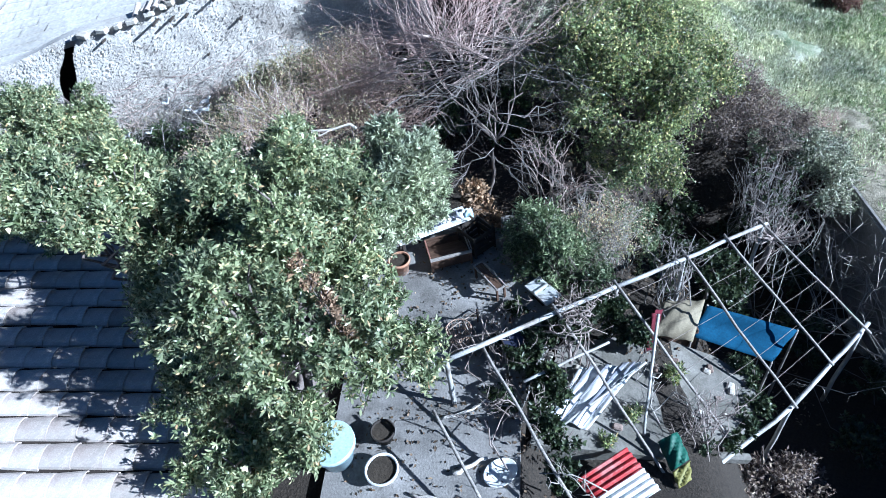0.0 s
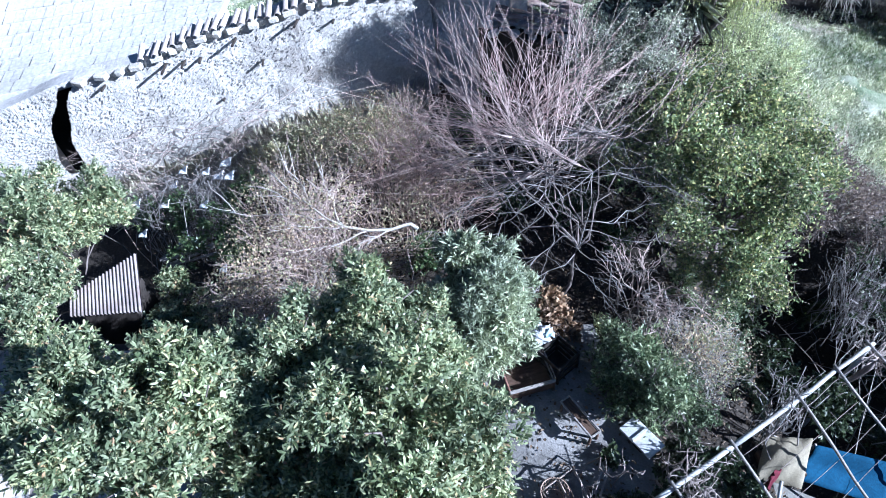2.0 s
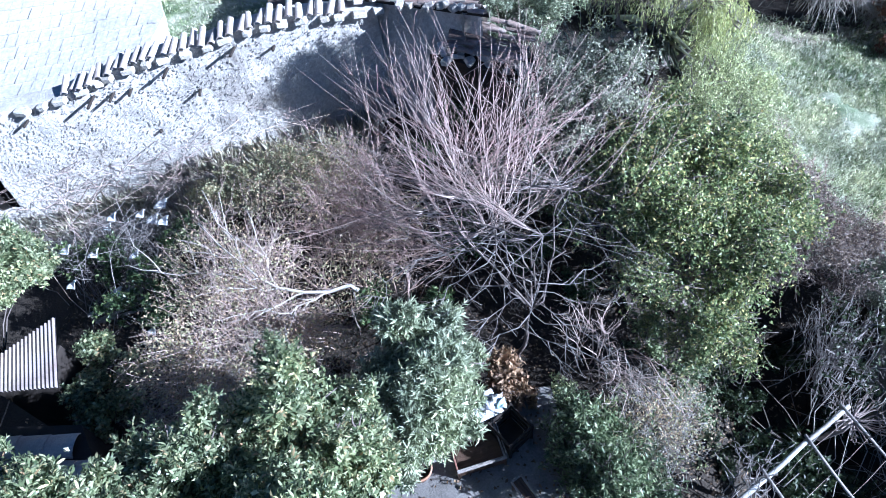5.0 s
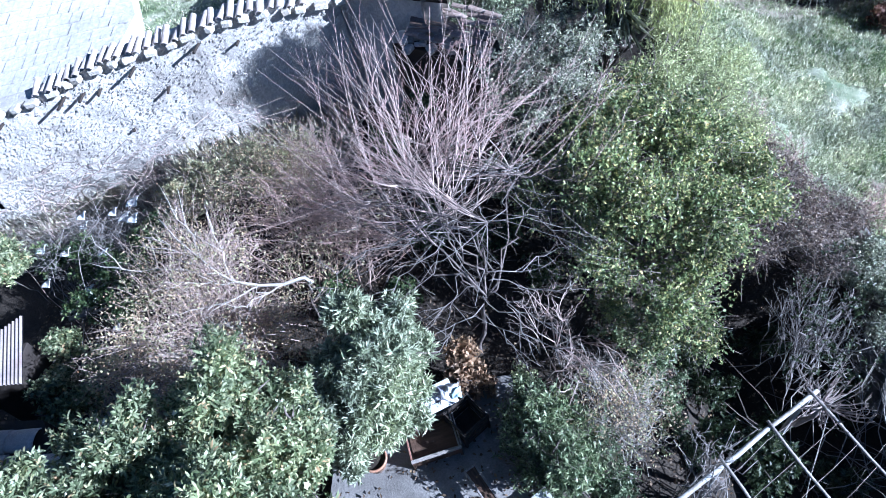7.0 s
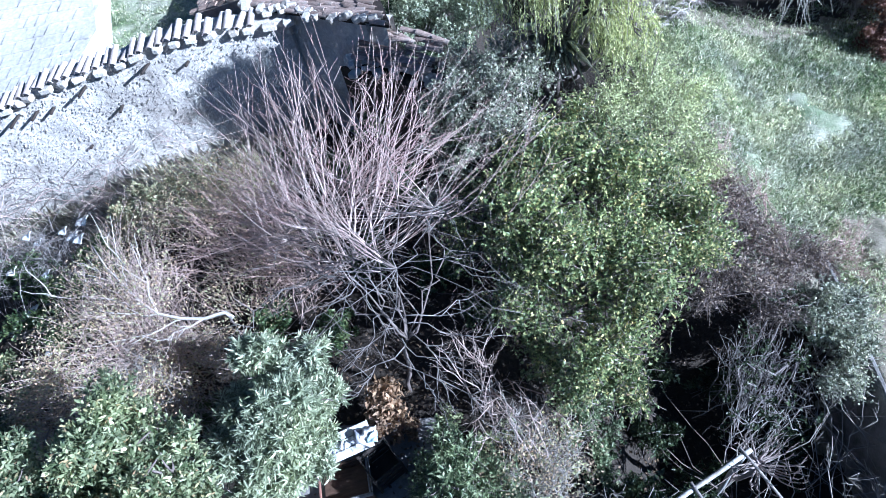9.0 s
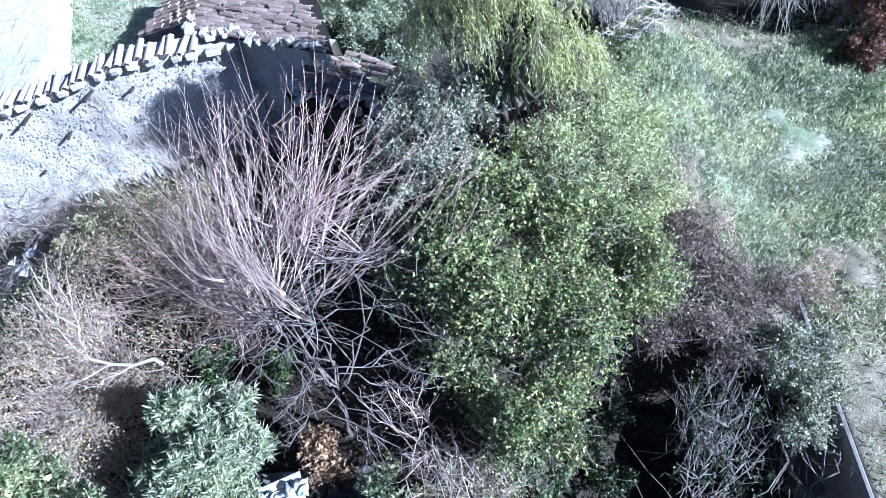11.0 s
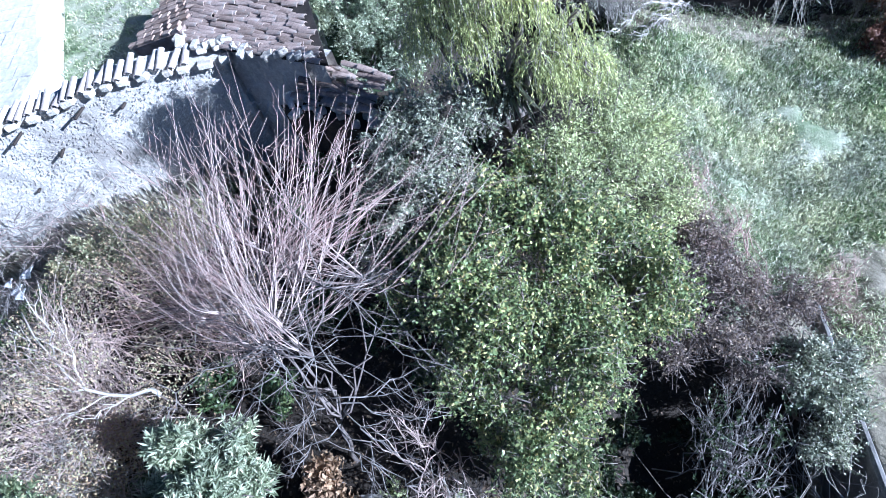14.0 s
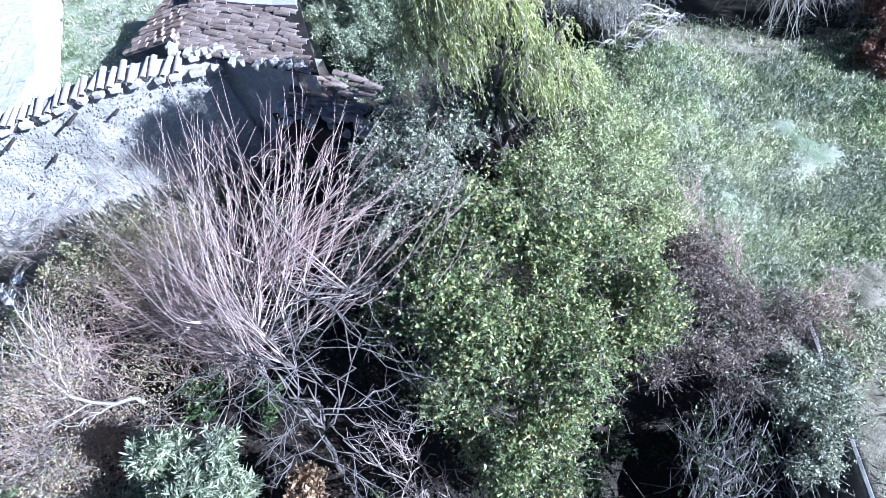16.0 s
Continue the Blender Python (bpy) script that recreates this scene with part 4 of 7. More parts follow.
shooty("privet_shrub", "feathery pale green shrub at the edge of the meadow", "shrub", (3.7, 11.7, -0.2), [(3.65, 11.5, 1.3, 0.75), (3.2, 12.0, 1.8, 0.6), (4.15, 11.8, 1.0, 0.75), (4.4, 11.2, 0.8, 0.6), (3.9, 12.4, 1.5, 0.75), (3.4, 11.2, 1.5, 0.7), (4.5, 12.4, 0.9, 0.6), (4.7, 11.8, 0.5, 0.5), (4.2, 13.1, 1.2, 0.6), (4.4, 13.9, 0.9, 0.55), (3.7, 13.1, 1.8, 0.5), (3.9, 14.4, 1.0, 0.5), (2.9, 11.4, 1.9, 0.55)], M["leaf_pale"], 6, 4200, 13, 0.05, 0.018, 0.4, 0.7, 0.05, 0.5, jitter=0.45, share=0.35)
shooty("purple_shrub", "brownish purple shrub thinning out", "shrub", (4.6, 10.2, -0.5), [(4.75, 10.5, 0.35, 0.55), (4.3, 9.6, 0.4, 0.5), (4.8, 9.7, 0.2, 0.55), (5.0, 11.2, 0.2, 0.5), (5.3, 10.6, 0.0, 0.5), (5.4, 10.0, -0.2, 0.45), (5.6, 10.4, -0.3, 0.4), (5.2, 9.4, -0.2, 0.45), (6.0, 10.3, -0.5, 0.45), (6.3, 10.6, -0.7, 0.4)], M["leaf_purple"], 7, 2300, 7, 0.045, 0.024, 0.4, 0.5, 0.03, 0.5, twig=M["bark"], share=0.8)
shooty("silver_bush", "blue-grey bush with small rounded leaves", "shrub", (6.0, 9.3, -2.4), [(6.0, 9.6, -0.4, 0.36), (6.2, 9.3, -0.5, 0.36), (5.9, 9.1, -0.5, 0.36), (6.3, 8.95, -0.6, 0.34), (6.2, 8.6, -0.8, 0.34), (5.95, 8.4, -0.85, 0.3), (6.45, 9.6, -0.55, 0.36), (6.6, 9.25, -0.7, 0.32)], M["leaf_grey"], 8, 1400, 11, 0.048, 0.026, 0.3, 0.6, 0.04, 0.4, twig=M["twig_grey"], share=0.4)
shooty("bushy_shrub", "low dark green shrub with long leaves beside the terrace", "shrub", (0.6, 7.0, -0.1), [(0.42, 7.0, 0.3, 0.36), (0.4, 6.55, 0.15, 0.32), (0.85, 7.05, 0.35, 0.4), (1.2, 6.75, 0.25, 0.36), (0.75, 6.35, 0.05, 0.32), (1.0, 6.5, 0.1, 0.36), (0.5, 7.4, 0.3, 0.3), (0.72, 6.6, 0.5, 0.32), (1.05, 6.4, 0.5, 0.3), (0.8, 6.12, 0.85, 0.2), (1.0, 6.05, 0.8, 0.2), (0.7, 6.4, 0.9, 0.22), (0.9, 6.45, 0.85, 0.22), (0.6, 6.7, 0.9, 0.22), (0.66, 6.95, 0.6, 0.34), (1.25, 5.7, -0.1, 0.26), (1.45, 6.3, 0.1, 0.36), (0.35, 6.85, 0.5, 0.28)], M["leaf_shrub"], 9, 1300, 12, 0.085, 0.026, 0.34, 0.6, 0.02, 0.5)
leafy_tree("ivy_bush", "dark ivy covered bush beside the shed", "shrub", (-6.0, 8.2, -0.6), [(-6.15, 8.6, 0.8, 0.34), (-6.15, 8.1, 0.7, 0.36), (-5.95, 7.6, 0.65, 0.36), (-5.85, 8.4, 0.4, 0.4), (-5.7, 7.9, 0.5, 0.36)], M["leaf_glossy"], 10, 1100, 10, 0.06, 0.042, 0.16, 0.4, 0.04, 0.3)
leafy_tree("bramble", "dark leafy bramble at the foot of the wall", "shrub", (-5.7, 10.3, -0.5), [(-5.6, 9.9, 0.7, 0.55), (-6.6, 10.6, 0.5, 0.5), (-7.5, 11.0, 0.2, 0.5), (-5.4, 10.9, 0.6, 0.45), (-5.3, 9.2, 0.9, 0.45), (-6.1, 9.5, 0.7, 0.4)], M["leaf_dark"], 11, 650, 10, 0.07, 0.04, 0.25, 0.4, 0.03, 0.4, split=11, size=0.32)
leafy_tree("hedge_shrub", "yellow-green shrub growing before the wall", "shrub", (-4.0, 11.7, -0.3), [(-4.6, 11.4, 1.15, 0.5), (-4.0, 11.3, 1.25, 0.5), (-5.2, 11.7, 0.6, 0.4), (-3.4, 11.6, 1.25, 0.5), (-3.7, 12.0, 0.9, 0.5), (-4.5, 12.0, 0.6, 0.45), (-2.9, 12.1, 0.9, 0.5)], M["leaf_speck"], 18, 1100, 10, 0.06, 0.03, 0.3, 0.5, 0.03, 0.4, split=14, size=0.3)
UNDER = [(-2.9, 8.0, 0.2, 0.4), (-2.2, 9.5, 0.2, 0.45), (-1.2, 9.3, 0.1, 0.4), (-0.8, 10.6, 0.2, 0.5), (0.4, 10.2, 0.2, 0.5), (0.7, 11.3, 0.4, 0.5), (-0.2, 11.8, 0.5, 0.5), (-1.4, 12.3, 0.5, 0.5), (1.0, 9.5, 0.1, 0.4), (0.9, 12.6, 0.8, 0.5), (-0.6, 13.0, 0.9, 0.45), (-2.6, 12.9, 0.3, 0.4), (1.9, 12.9, 1.4, 0.6)]
# the dark leaf colour stands in for shade below the bare tree
leafy_tree("undergrowth", "undergrowth below the bare tree, in dark leaf for its shade", "undergrowth", (-0.3, 10.6, -0.2), UNDER, M["leaf_dark"], 19, 2200, 9, 0.075, 0.04, 0.25, 0.5, 0.02, 0.4, split=9, size=0.4)
leafy_tree("ground_ivy", "low pale green ground cover beside the terrace", "ground cover", (1.5, 7.3, -0.4), [(1.3, 7.0, -0.35, 0.28), (1.8, 7.4, -0.45, 0.3), (2.2, 7.2, -0.65, 0.3), (1.4, 7.8, -0.3, 0.28), (2.0, 7.9, -0.45, 0.28), (0.5, 7.9, -0.05, 0.25), (1.0, 7.5, -0.1, 0.25), (2.3, 6.8, -0.8, 0.28)], M["leaf_pale"], 21, 700, 8, 0.05, 0.024, 0.15, 0.5, 0.008, 0.4)
leafy_tree("bank_ivy", "dull green ivy and weeds covering the bank", "ground cover", (2.3, 7.9, -0.5), [(1.95, 8.6, -0.4, 0.3), (2.2, 8.3, -0.45, 0.3), (2.4, 8.0, -0.5, 0.3), (2.5, 7.6, -0.65, 0.3), (2.6, 7.2, -0.8, 0.3), (2.8, 6.9, -1.0, 0.3), (2.7, 8.4, -0.65, 0.3), (2.75, 7.8, -0.85, 0.3), (1.6, 8.5, -0.35, 0.28), (2.2, 7.7, -0.5, 0.25), (2.1, 8.9, -0.35, 0.28)], M["leaf_shrub"], 23, 1000, 9, 0.055, 0.03, 0.15, 0.5, 0.008, 0.4)
leafy_tree("hollow_weeds", "weeds and creepers in the hollow, leaves darkened for its shade", "weeds", (4.6, 7.0, -2.4), [(4.2, 7.4, -2.2, 0.5), (5.2, 6.6, -2.4, 0.55), (5.6, 8.0, -2.3, 0.5), (4.7, 9.0, -2.0, 0.5), (6.0, 5.6, -2.4, 0.4), (5.3, 4.7, -2.5, 0.5), (3.4, 8.0, -1.6, 0.4), (3.6, 9.0, -1.1, 0.4), (3.3, 8.4, -1.2, 0.35), (3.5, 8.0, -1.3, 0.35)], M["leaf_shaded"], 20, 1150, 9, 0.08, 0.04, 0.25, 0.5, 0.02, 0.4)
leafy_tree("vine_bush", "grey vine tangle over the pergola end", "shrub", (4.9, 8.4, -1.6), [(4.6, 8.5, 0.0, 0.5), (5.4, 9.3, 0.0, 0.45), (4.5, 7.7, -0.3, 0.45), (4.9, 7.9, -0.3, 0.5), (5.3, 8.5, -0.1, 0.45)], M["leaf_shaded"], 12, 170, 7, 0.055, 0.03, 0.2, 0.4, 0.03, 0.3, bark=M["twig_shaded"])


def willow():
    rng = np.random.default_rng(31)
    foot = (2.4, 12.5, 0.0)
    t = thing("willow", foot, "arching yellow-green willow behind the shrubs", "tree")
    lobes = [(2.45, 11.9, 5.0, 0.36), (2.15, 11.9, 4.7, 0.4), (2.7, 11.9, 4.7, 0.4), (2.4, 12.0, 4.3, 0.5), (1.9, 12.1, 4.2, 0.36), (2.85, 12.0, 4.1, 0.36), (2.3, 12.1, 3.8, 0.42), (1.7, 12.2, 3.8, 0.32), (3.3, 12.1, 3.5, 0.34), (3.45, 12.1, 3.0, 0.36), (3.0, 12.0, 3.3, 0.36)]
    ln = limbs(rng, foot, lobes, 0.13)
    P, A, N = [], [], []
    tips, out = shell(rng, clumps(rng, lobes, 7, 0.35), 1250, 0.4, -0.2)
    lines = []
    for p, o in zip(tips, out):
        o2 = o * [1, 1, 0.3]
        span = rng.uniform(0.4, 1.1)
        s = np.linspace(0, 1, 7)[:, None]
        q = p + o2 * s * span * 0.3 * (1.4 - s) + rng.normal(0, 0.05, 3) * s + np.array([0, 0, 1.0]) * (0.1 * s - 0.85 * s**1.5) * span
        if rng.random() < 0.35:
            lines.append((q, 0.004, 0.002))
        for _ in range(22):
            k = rng.uniform(0.05, 1)
            i = min(int(k * 6), 5)
            at = q[i] + (q[i + 1] - q[i]) * (k * 6 - i)
            P.append(at)
            A.append(unit(q[i + 1] - q[i]) + rng.normal(0, 0.45, 3) - [0, 0, 0.2])
            N.append(rng.normal(size=3) + [0, 0, 0.6])
    tr = tubes("trunk", ln, M["bark"], t, "", 6)
    sw = tubes("branchwork", lines, M["twig_grey"], t, "", 3)
    for o in (tr, sw):
        o.matrix_parent_inverse = t.matrix_world.inverted()
    sw["kind"] = "stuff"
    n = len(P)
    leaf_mesh("crown", np.array(P), np.array(A), np.array(N), rng.uniform(0.04, 0.085, n), rng.uniform(0.008, 0.013, n), M["leaf_willow"], t)


willow()


def bare_tree():
    """The leafless tree in the middle: pale switches fanning up from pollarded limbs."""
    rng = np.random.default_rng(41)
    foot = np.array((-0.05, 8.35, -0.15))
    t = thing("bare_tree", foot, "leafless pollarded tree with pale pinkish switches", "tree")
    inv = t.matrix_world.inverted()
    heads = np.array([(-0.31, 8.97, 2.25), (0.28, 8.75, 2.4), (-0.13, 9.38, 1.8), (0.75, 9.2, 1.9), (-1.0, 9.35, 1.6), (-0.15, 8.7, 1.5), (-0.65, 9.7, 2.2), (0.25, 9.65, 2.35), (-1.2, 9.9, 2.0), (0.8, 9.8, 2.1)])
    trunk, stems, twigs, low_stems, low_twigs = [], [], [], [], []
    mid = np.array((0.15, 8.55, 1.1))
    trunk.append((bent(rng, foot, mid, 6, wob=0.05), 0.034, 0.027))
    for h in heads:
        trunk.append((bent(rng, mid, h, 7, wob=0.13), 0.014, 0.0085))
    fan = []

    def rim(u):
        return np.array((-1.0 + (2.6 if u < 0 else 2.72) * u, 11.9 - 0.9 * u * u, 3.5 - (1.25 if u < 0 else 0.5) * u * u))

    for k in range(34):
        h = heads[rng.choice(len(heads), p=[0.12, 0.1, 0.1, 0.1, 0.1, 0.05, 0.12, 0.11, 0.1, 0.1])]
        u = -1.4 + 2.6 * (k + rng.uniform(0, 1)) / 34
        d = unit((rim(u) - h) * [1.1, 0.8, 0.8] + rng.normal(0, 0.4, 3) + [0, 0, -0.25])
        limb = bent(rng, h, h + d * rng.uniform(0.6, 1.7), 9, wob=0.05)
        trunk.append((limb, 0.0085, 0.0055))
        fan.append((u, limb))
    for k in range(250):
        u0, limb = fan[k % len(fan)]
        u = np.clip(u0 + rng.normal(0, 0.2), -1.55, 1.2)
        i = rng.integers(1, 9)
        at = limb[i]
        low = rng.random() ** 1.4
        tip = rim(u) + rng.normal(0, 0.25, 3)
        tip = at + (tip - at) * (1.06 - 0.5 * low) + np.array((0.0, 0.1, -0.9)) * low
        span = np.linalg.norm(tip - at)
        lead = at + unit(limb[i] - limb[i - 1]) * span * 0.24 + rng.normal(0, 0.06, 3)
        v = np.linspace(0, 1, 11)[:, None]
        q = at * (1 - v) ** 2 + lead * 2 * v * (1 - v) + tip * v**2 + np.cumsum(rng.normal(0, 0.007, (11, 3)), 0)
        r = rng.uniform(0.0042, 0.0074)
        stems.append((q, r, 0.002))
        for _ in range(6):
            i = rng.integers(2, 10)
            d = unit(unit(q[i + 1] - q[i]) + rng.normal(0, 0.38, 3)) * rng.uniform(0.15, 0.5)
            twigs.append((bent(rng, q[i], q[i] + d, 5, wob=0.06), r * 0.55, 0.0014))
    for k in range(60):
        h = heads[rng.integers(len(heads))]
        tip = h + np.clip(rng.normal(0, 1, 3), -1.3, 1.3) * [1.1, 0.7, 0.4] + [0, 0.0, -0.35]
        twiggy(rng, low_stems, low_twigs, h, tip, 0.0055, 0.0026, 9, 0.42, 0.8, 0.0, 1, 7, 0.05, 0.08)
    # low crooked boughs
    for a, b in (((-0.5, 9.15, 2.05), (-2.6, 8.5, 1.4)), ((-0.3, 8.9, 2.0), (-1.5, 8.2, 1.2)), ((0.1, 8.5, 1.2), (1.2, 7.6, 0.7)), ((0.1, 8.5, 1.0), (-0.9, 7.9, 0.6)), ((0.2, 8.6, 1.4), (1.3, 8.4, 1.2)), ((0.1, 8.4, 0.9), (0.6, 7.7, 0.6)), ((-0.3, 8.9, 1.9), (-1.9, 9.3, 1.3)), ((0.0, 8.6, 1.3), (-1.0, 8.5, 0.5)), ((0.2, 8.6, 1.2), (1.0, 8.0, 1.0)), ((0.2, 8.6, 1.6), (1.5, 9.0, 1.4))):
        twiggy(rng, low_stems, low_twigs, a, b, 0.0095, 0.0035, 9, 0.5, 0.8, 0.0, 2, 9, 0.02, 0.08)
    # lower boughs take darker wood: shade beneath the crown as colour
    for nm, ln, sd, mt in (("trunk", trunk, 7, M["bark"]), ("branchwork", stems, 4, M["twig"]), ("twigwork", twigs, 3, M["twig_red"]), ("lower_branchwork", low_stems, 4, M["twig_shaded"]), ("lower_twigwork", low_twigs, 3, M["bark"])):
        o = tubes(nm, ln, mt, t, "", sd)
        o.matrix_parent_inverse = inv
        if nm != "trunk":
            o["kind"] = "stuff"


bare_tree()


def twig_bushes():
    rng = np.random.default_rng(51)
    low = [(-4.7, 9.8, 1.2, 0.85), (-4.5, 8.6, 1.3, 0.85), (-4.7, 7.7, 1.4, 0.7), (-3.6, 9.2, 1.6, 0.85), (-3.1, 8.4, 1.2, 0.75), (-4.4, 10.8, 1.1, 0.85), (-3.4, 10.4, 1.3, 0.7), (-3.9, 7.6, 1.2, 0.6), (-2.8, 8.2, 0.9, 0.7), (-3.2, 7.6, 0.9, 0.6), (-2.4, 9.0, 0.9, 0.6)]
    bare_bush("peach_bush", "spreading leafless bush of tan and reddish twigs", "shrub", (-4.0, 9.0, -0.3), cloud(rng, low, 260, 0.6), M["twig_tan"], 52, 0.0075, 0.003, 10, 0.5, 0.75, 0.15, 1, 0.25, 0.07, spread=0.5)
    bare_bush("thorn_bush", "dense leafless bush of reddish brown thorny twigs", "shrub", (-2.4, 10.6, -0.2), cloud(rng, [(-2.5, 10.8, 1.7, 0.75), (-1.8, 10.2, 1.3, 0.7), (-3.0, 10.4, 1.8, 0.7), (-2.4, 11.4, 1.7, 0.65), (-1.2, 9.9, 0.9, 0.6), (-3.4, 9.9, 1.3, 0.6), (-2.0, 11.8, 1.5, 0.6)], 170, 0.5), M["twig_brown"], 53, 0.008, 0.0032, 10, 0.5, 0.7, 0.35, 1, 0.1, 0.06, spread=0.5)
    bare_bush("brushwood", "low tangle of dry grey-brown brushwood", "shrub", (-4.7, 8.0, -0.4), cloud(rng, [(-5.1, 8.1, 0.6, 0.6), (-4.6, 7.5, 0.9, 0.6), (-5.2, 8.9, 0.7, 0.6), (-3.4, 7.9, 0.8, 0.6), (-2.7, 8.4, 0.8, 0.6), (-4.9, 7.2, 0.8, 0.5)], 130, 0.5), M["twig_tan"], 65, 0.006, 0.003, 11, 0.45, 0.8, 0.2, 1, 0.25, 0.08, sub=M["twig_grey"], spread=0.6)
    bare_bush("wall_canes", "pale dry canes and stalks before the wall", "shrub", (-7.0, 12.2, -0.5), [(x, wall_y(x) - rng.uniform(0.15, 1.6), rng.uniform(0.0, 0.75) + 0.09 * (x + 9)) for x in rng.uniform(-10.2, -2.6, 60)], M["twig_tan"], 63, 0.007, 0.003, 6, 0.4, 0.9, 0.3, 1, 0.3, 0.08, spread=1.0)
    bare_bush("creeper", "dry grey creepers hanging down the retaining wall", "vine", (6.2, 7.2, -2.6), [(rng.uniform(5.5, 6.5), y, rng.uniform(-1.9, -0.75)) for y in rng.uniform(4.2, 10.2, 60)], M["twig_grey"], 64, 0.009, 0.003, 10, 0.4, 0.8, 0.3, 1, 0.3, 0.08, spread=0.9)
    bare_bush("grey_bush", "dry grey twiggy bush beside the terrace", "shrub", (1.6, 7.1, -0.4), cloud(rng, [(1.7, 7.2, 0.15, 0.7), (1.7, 6.6, 0.15, 0.45), (1.4, 7.8, 0.4, 0.5), (2.1, 7.4, 0.05, 0.45), (2.1, 6.95, 0.0, 0.4)], 84, 0.5), M["twig_grey"], 54, 0.007, 0.003, 9, 0.36, 0.8, 0.1, 1, 0.2, 0.08, spread=0.3)
    bare_bush("switch_bush", "leafless shrub with long pale arching switches", "shrub", (1.1, 8.2, -0.3), [(0.9 + 0.09 * i + rng.normal(0, 0.1), 7.35 + rng.normal(0, 0.3), 0.7 + rng.normal(0, 0.2)) for i in range(14)] + [(0.4 + 0.1 * i, 8.6 + rng.normal(0, 0.2), 1.0) for i in range(10)], M["twig"], 55, 0.011, 0.004, 9, 0.4, 0.6, 0.1, 1, 0.45, 0.05, spread=0.2)
    bare_bush("dry_vine", "tangle of dry grey vine stems", "vine", (4.8, 8.6, -1.7), cloud(rng, [(4.85, 8.9, -0.35, 0.5), (4.6, 7.7, -0.4, 0.5), (5.2, 8.1, -0.6, 0.45), (5.3, 9.4, -0.6, 0.4)], 22, 0.5), M["twig_shaded"], 56, 0.01, 0.0035, 9, 0.36, 0.6, 0.5, 1, 0.1, 0.08, spread=0.4)
    head = np.array((4.5, 7.22, -0.42))
    fv = thing("fig_vine", (4.45, 7.4, -2.0), "pollarded vine with pale rods fanning from its head", "vine")
    trunk, rods, spurs = [(bent(rng, (4.45, 7.4, -2.0), head, 6, wob=0.05), 0.04, 0.05)], [], []
    for k in range(34):
        a = rng.uniform(0, 2 * math.pi)
        d = np.array((math.cos(a), math.sin(a), 0.0))
        reach, rise = rng.uniform(0.15, 0.5), rng.uniform(0.1, 0.5)
        u = np.linspace(0, 1, 8)[:, None]
        q = head + d * reach * (1 - (1 - u) ** 1.8) + np.array((0, 0, rise)) * u**1.7 + np.cumsum(rng.normal(0, 0.012, (8, 3)), 0)
        rods.append((q, 0.013, 0.005))
        for i in (4, 6):
            spurs.append((bent(rng, q[i], q[i] + rng.normal(0, 0.07, 3) + [0, 0, 0.08], 4), 0.006, 0.003))
    for nm, ln in [("trunk", trunk), ("spurwork", spurs)] + [("rod", [r]) for r in rods]:
        o = tubes(nm, ln, M["bark_pale"], fv, "", 6)
        o.matrix_parent_inverse = fv.matrix_world.inverted()
        if nm == "spurwork":
            o["kind"] = "stuff"
    bare_bush("brush_shrub", "upright brush of fine grey-purple twigs", "shrub", (4.75, 8.15, -1.4), cloud(rng, [(4.55, 8.85, -0.3, 0.3), (5.0, 9.05, -0.3, 0.35), (5.35, 8.75, -0.35, 0.3), (4.9, 8.6, -0.35, 0.3)], 32, 0.5), M["twig_shaded"], 66, 0.008, 0.003, 8, 0.4, 0.35, 0.5, 1, 0.05, 0.04, sub=M["twig_shaded"], spread=0.2)
    bare_bush("bramble_canes", "tangle of bare bramble canes at the wall", "shrub", (-6.6, 10.8, -0.6), cloud(rng, [(-6.9, 11.2, 0.1, 0.75), (-6.0, 11.2, 0.4, 0.6), (-6.4, 10.4, 0.3, 0.5), (-8.0, 11.2, 0.0, 0.5), (-8.9, 11.6, 0.0, 0.6), (-7.6, 12.0, 0.1, 0.5), (-6.2, 12.1, 0.3, 0.55), (-5.0, 12.2, 0.5, 0.5), (-5.8, 10.2, 0.9, 0.5), (-6.5, 10.0, 0.8, 0.5), (-6.1, 10.8, 0.9, 0.6), (-7.2, 10.8, 0.6, 0.6)], 130, 0.5), M["twig_shaded"], 58, 0.009, 0.0035, 7, 0.4, 0.9, 0.0, 1, 0.4, 0.1, spread=0.6)
    bare_bush("meadow_bush", "dry brown shrub on the meadow edge", "shrub", (6.9, 10.8, -1.2), cloud(rng, [(6.8, 10.7, -1.0, 0.5), (7.2, 11.1, -1.1, 0.45), (7.1, 10.1, -1.2, 0.45)], 70, 0.5), M["twig_brown"], 59, 0.009, 0.003, 12, 0.3, 0.8, 0.3, 1, 0.1, 0.08, spread=0.3)
    bare_bush("dry_bush", "fine dry brown bush between shrub and meadow", "shrub", (5.2, 11.3, -0.4), cloud(rng, [(5.0, 10.9, 0.1, 0.5), (5.3, 11.6, 0.1, 0.5), (5.1, 12.4, 0.3, 0.45), (5.4, 10.3, -0.2, 0.45)], 70, 0.5), M["twig_brown"], 60, 0.009, 0.003, 14, 0.3, 0.8, 0.3, 1, 0.1, 0.08, spread=0.4)
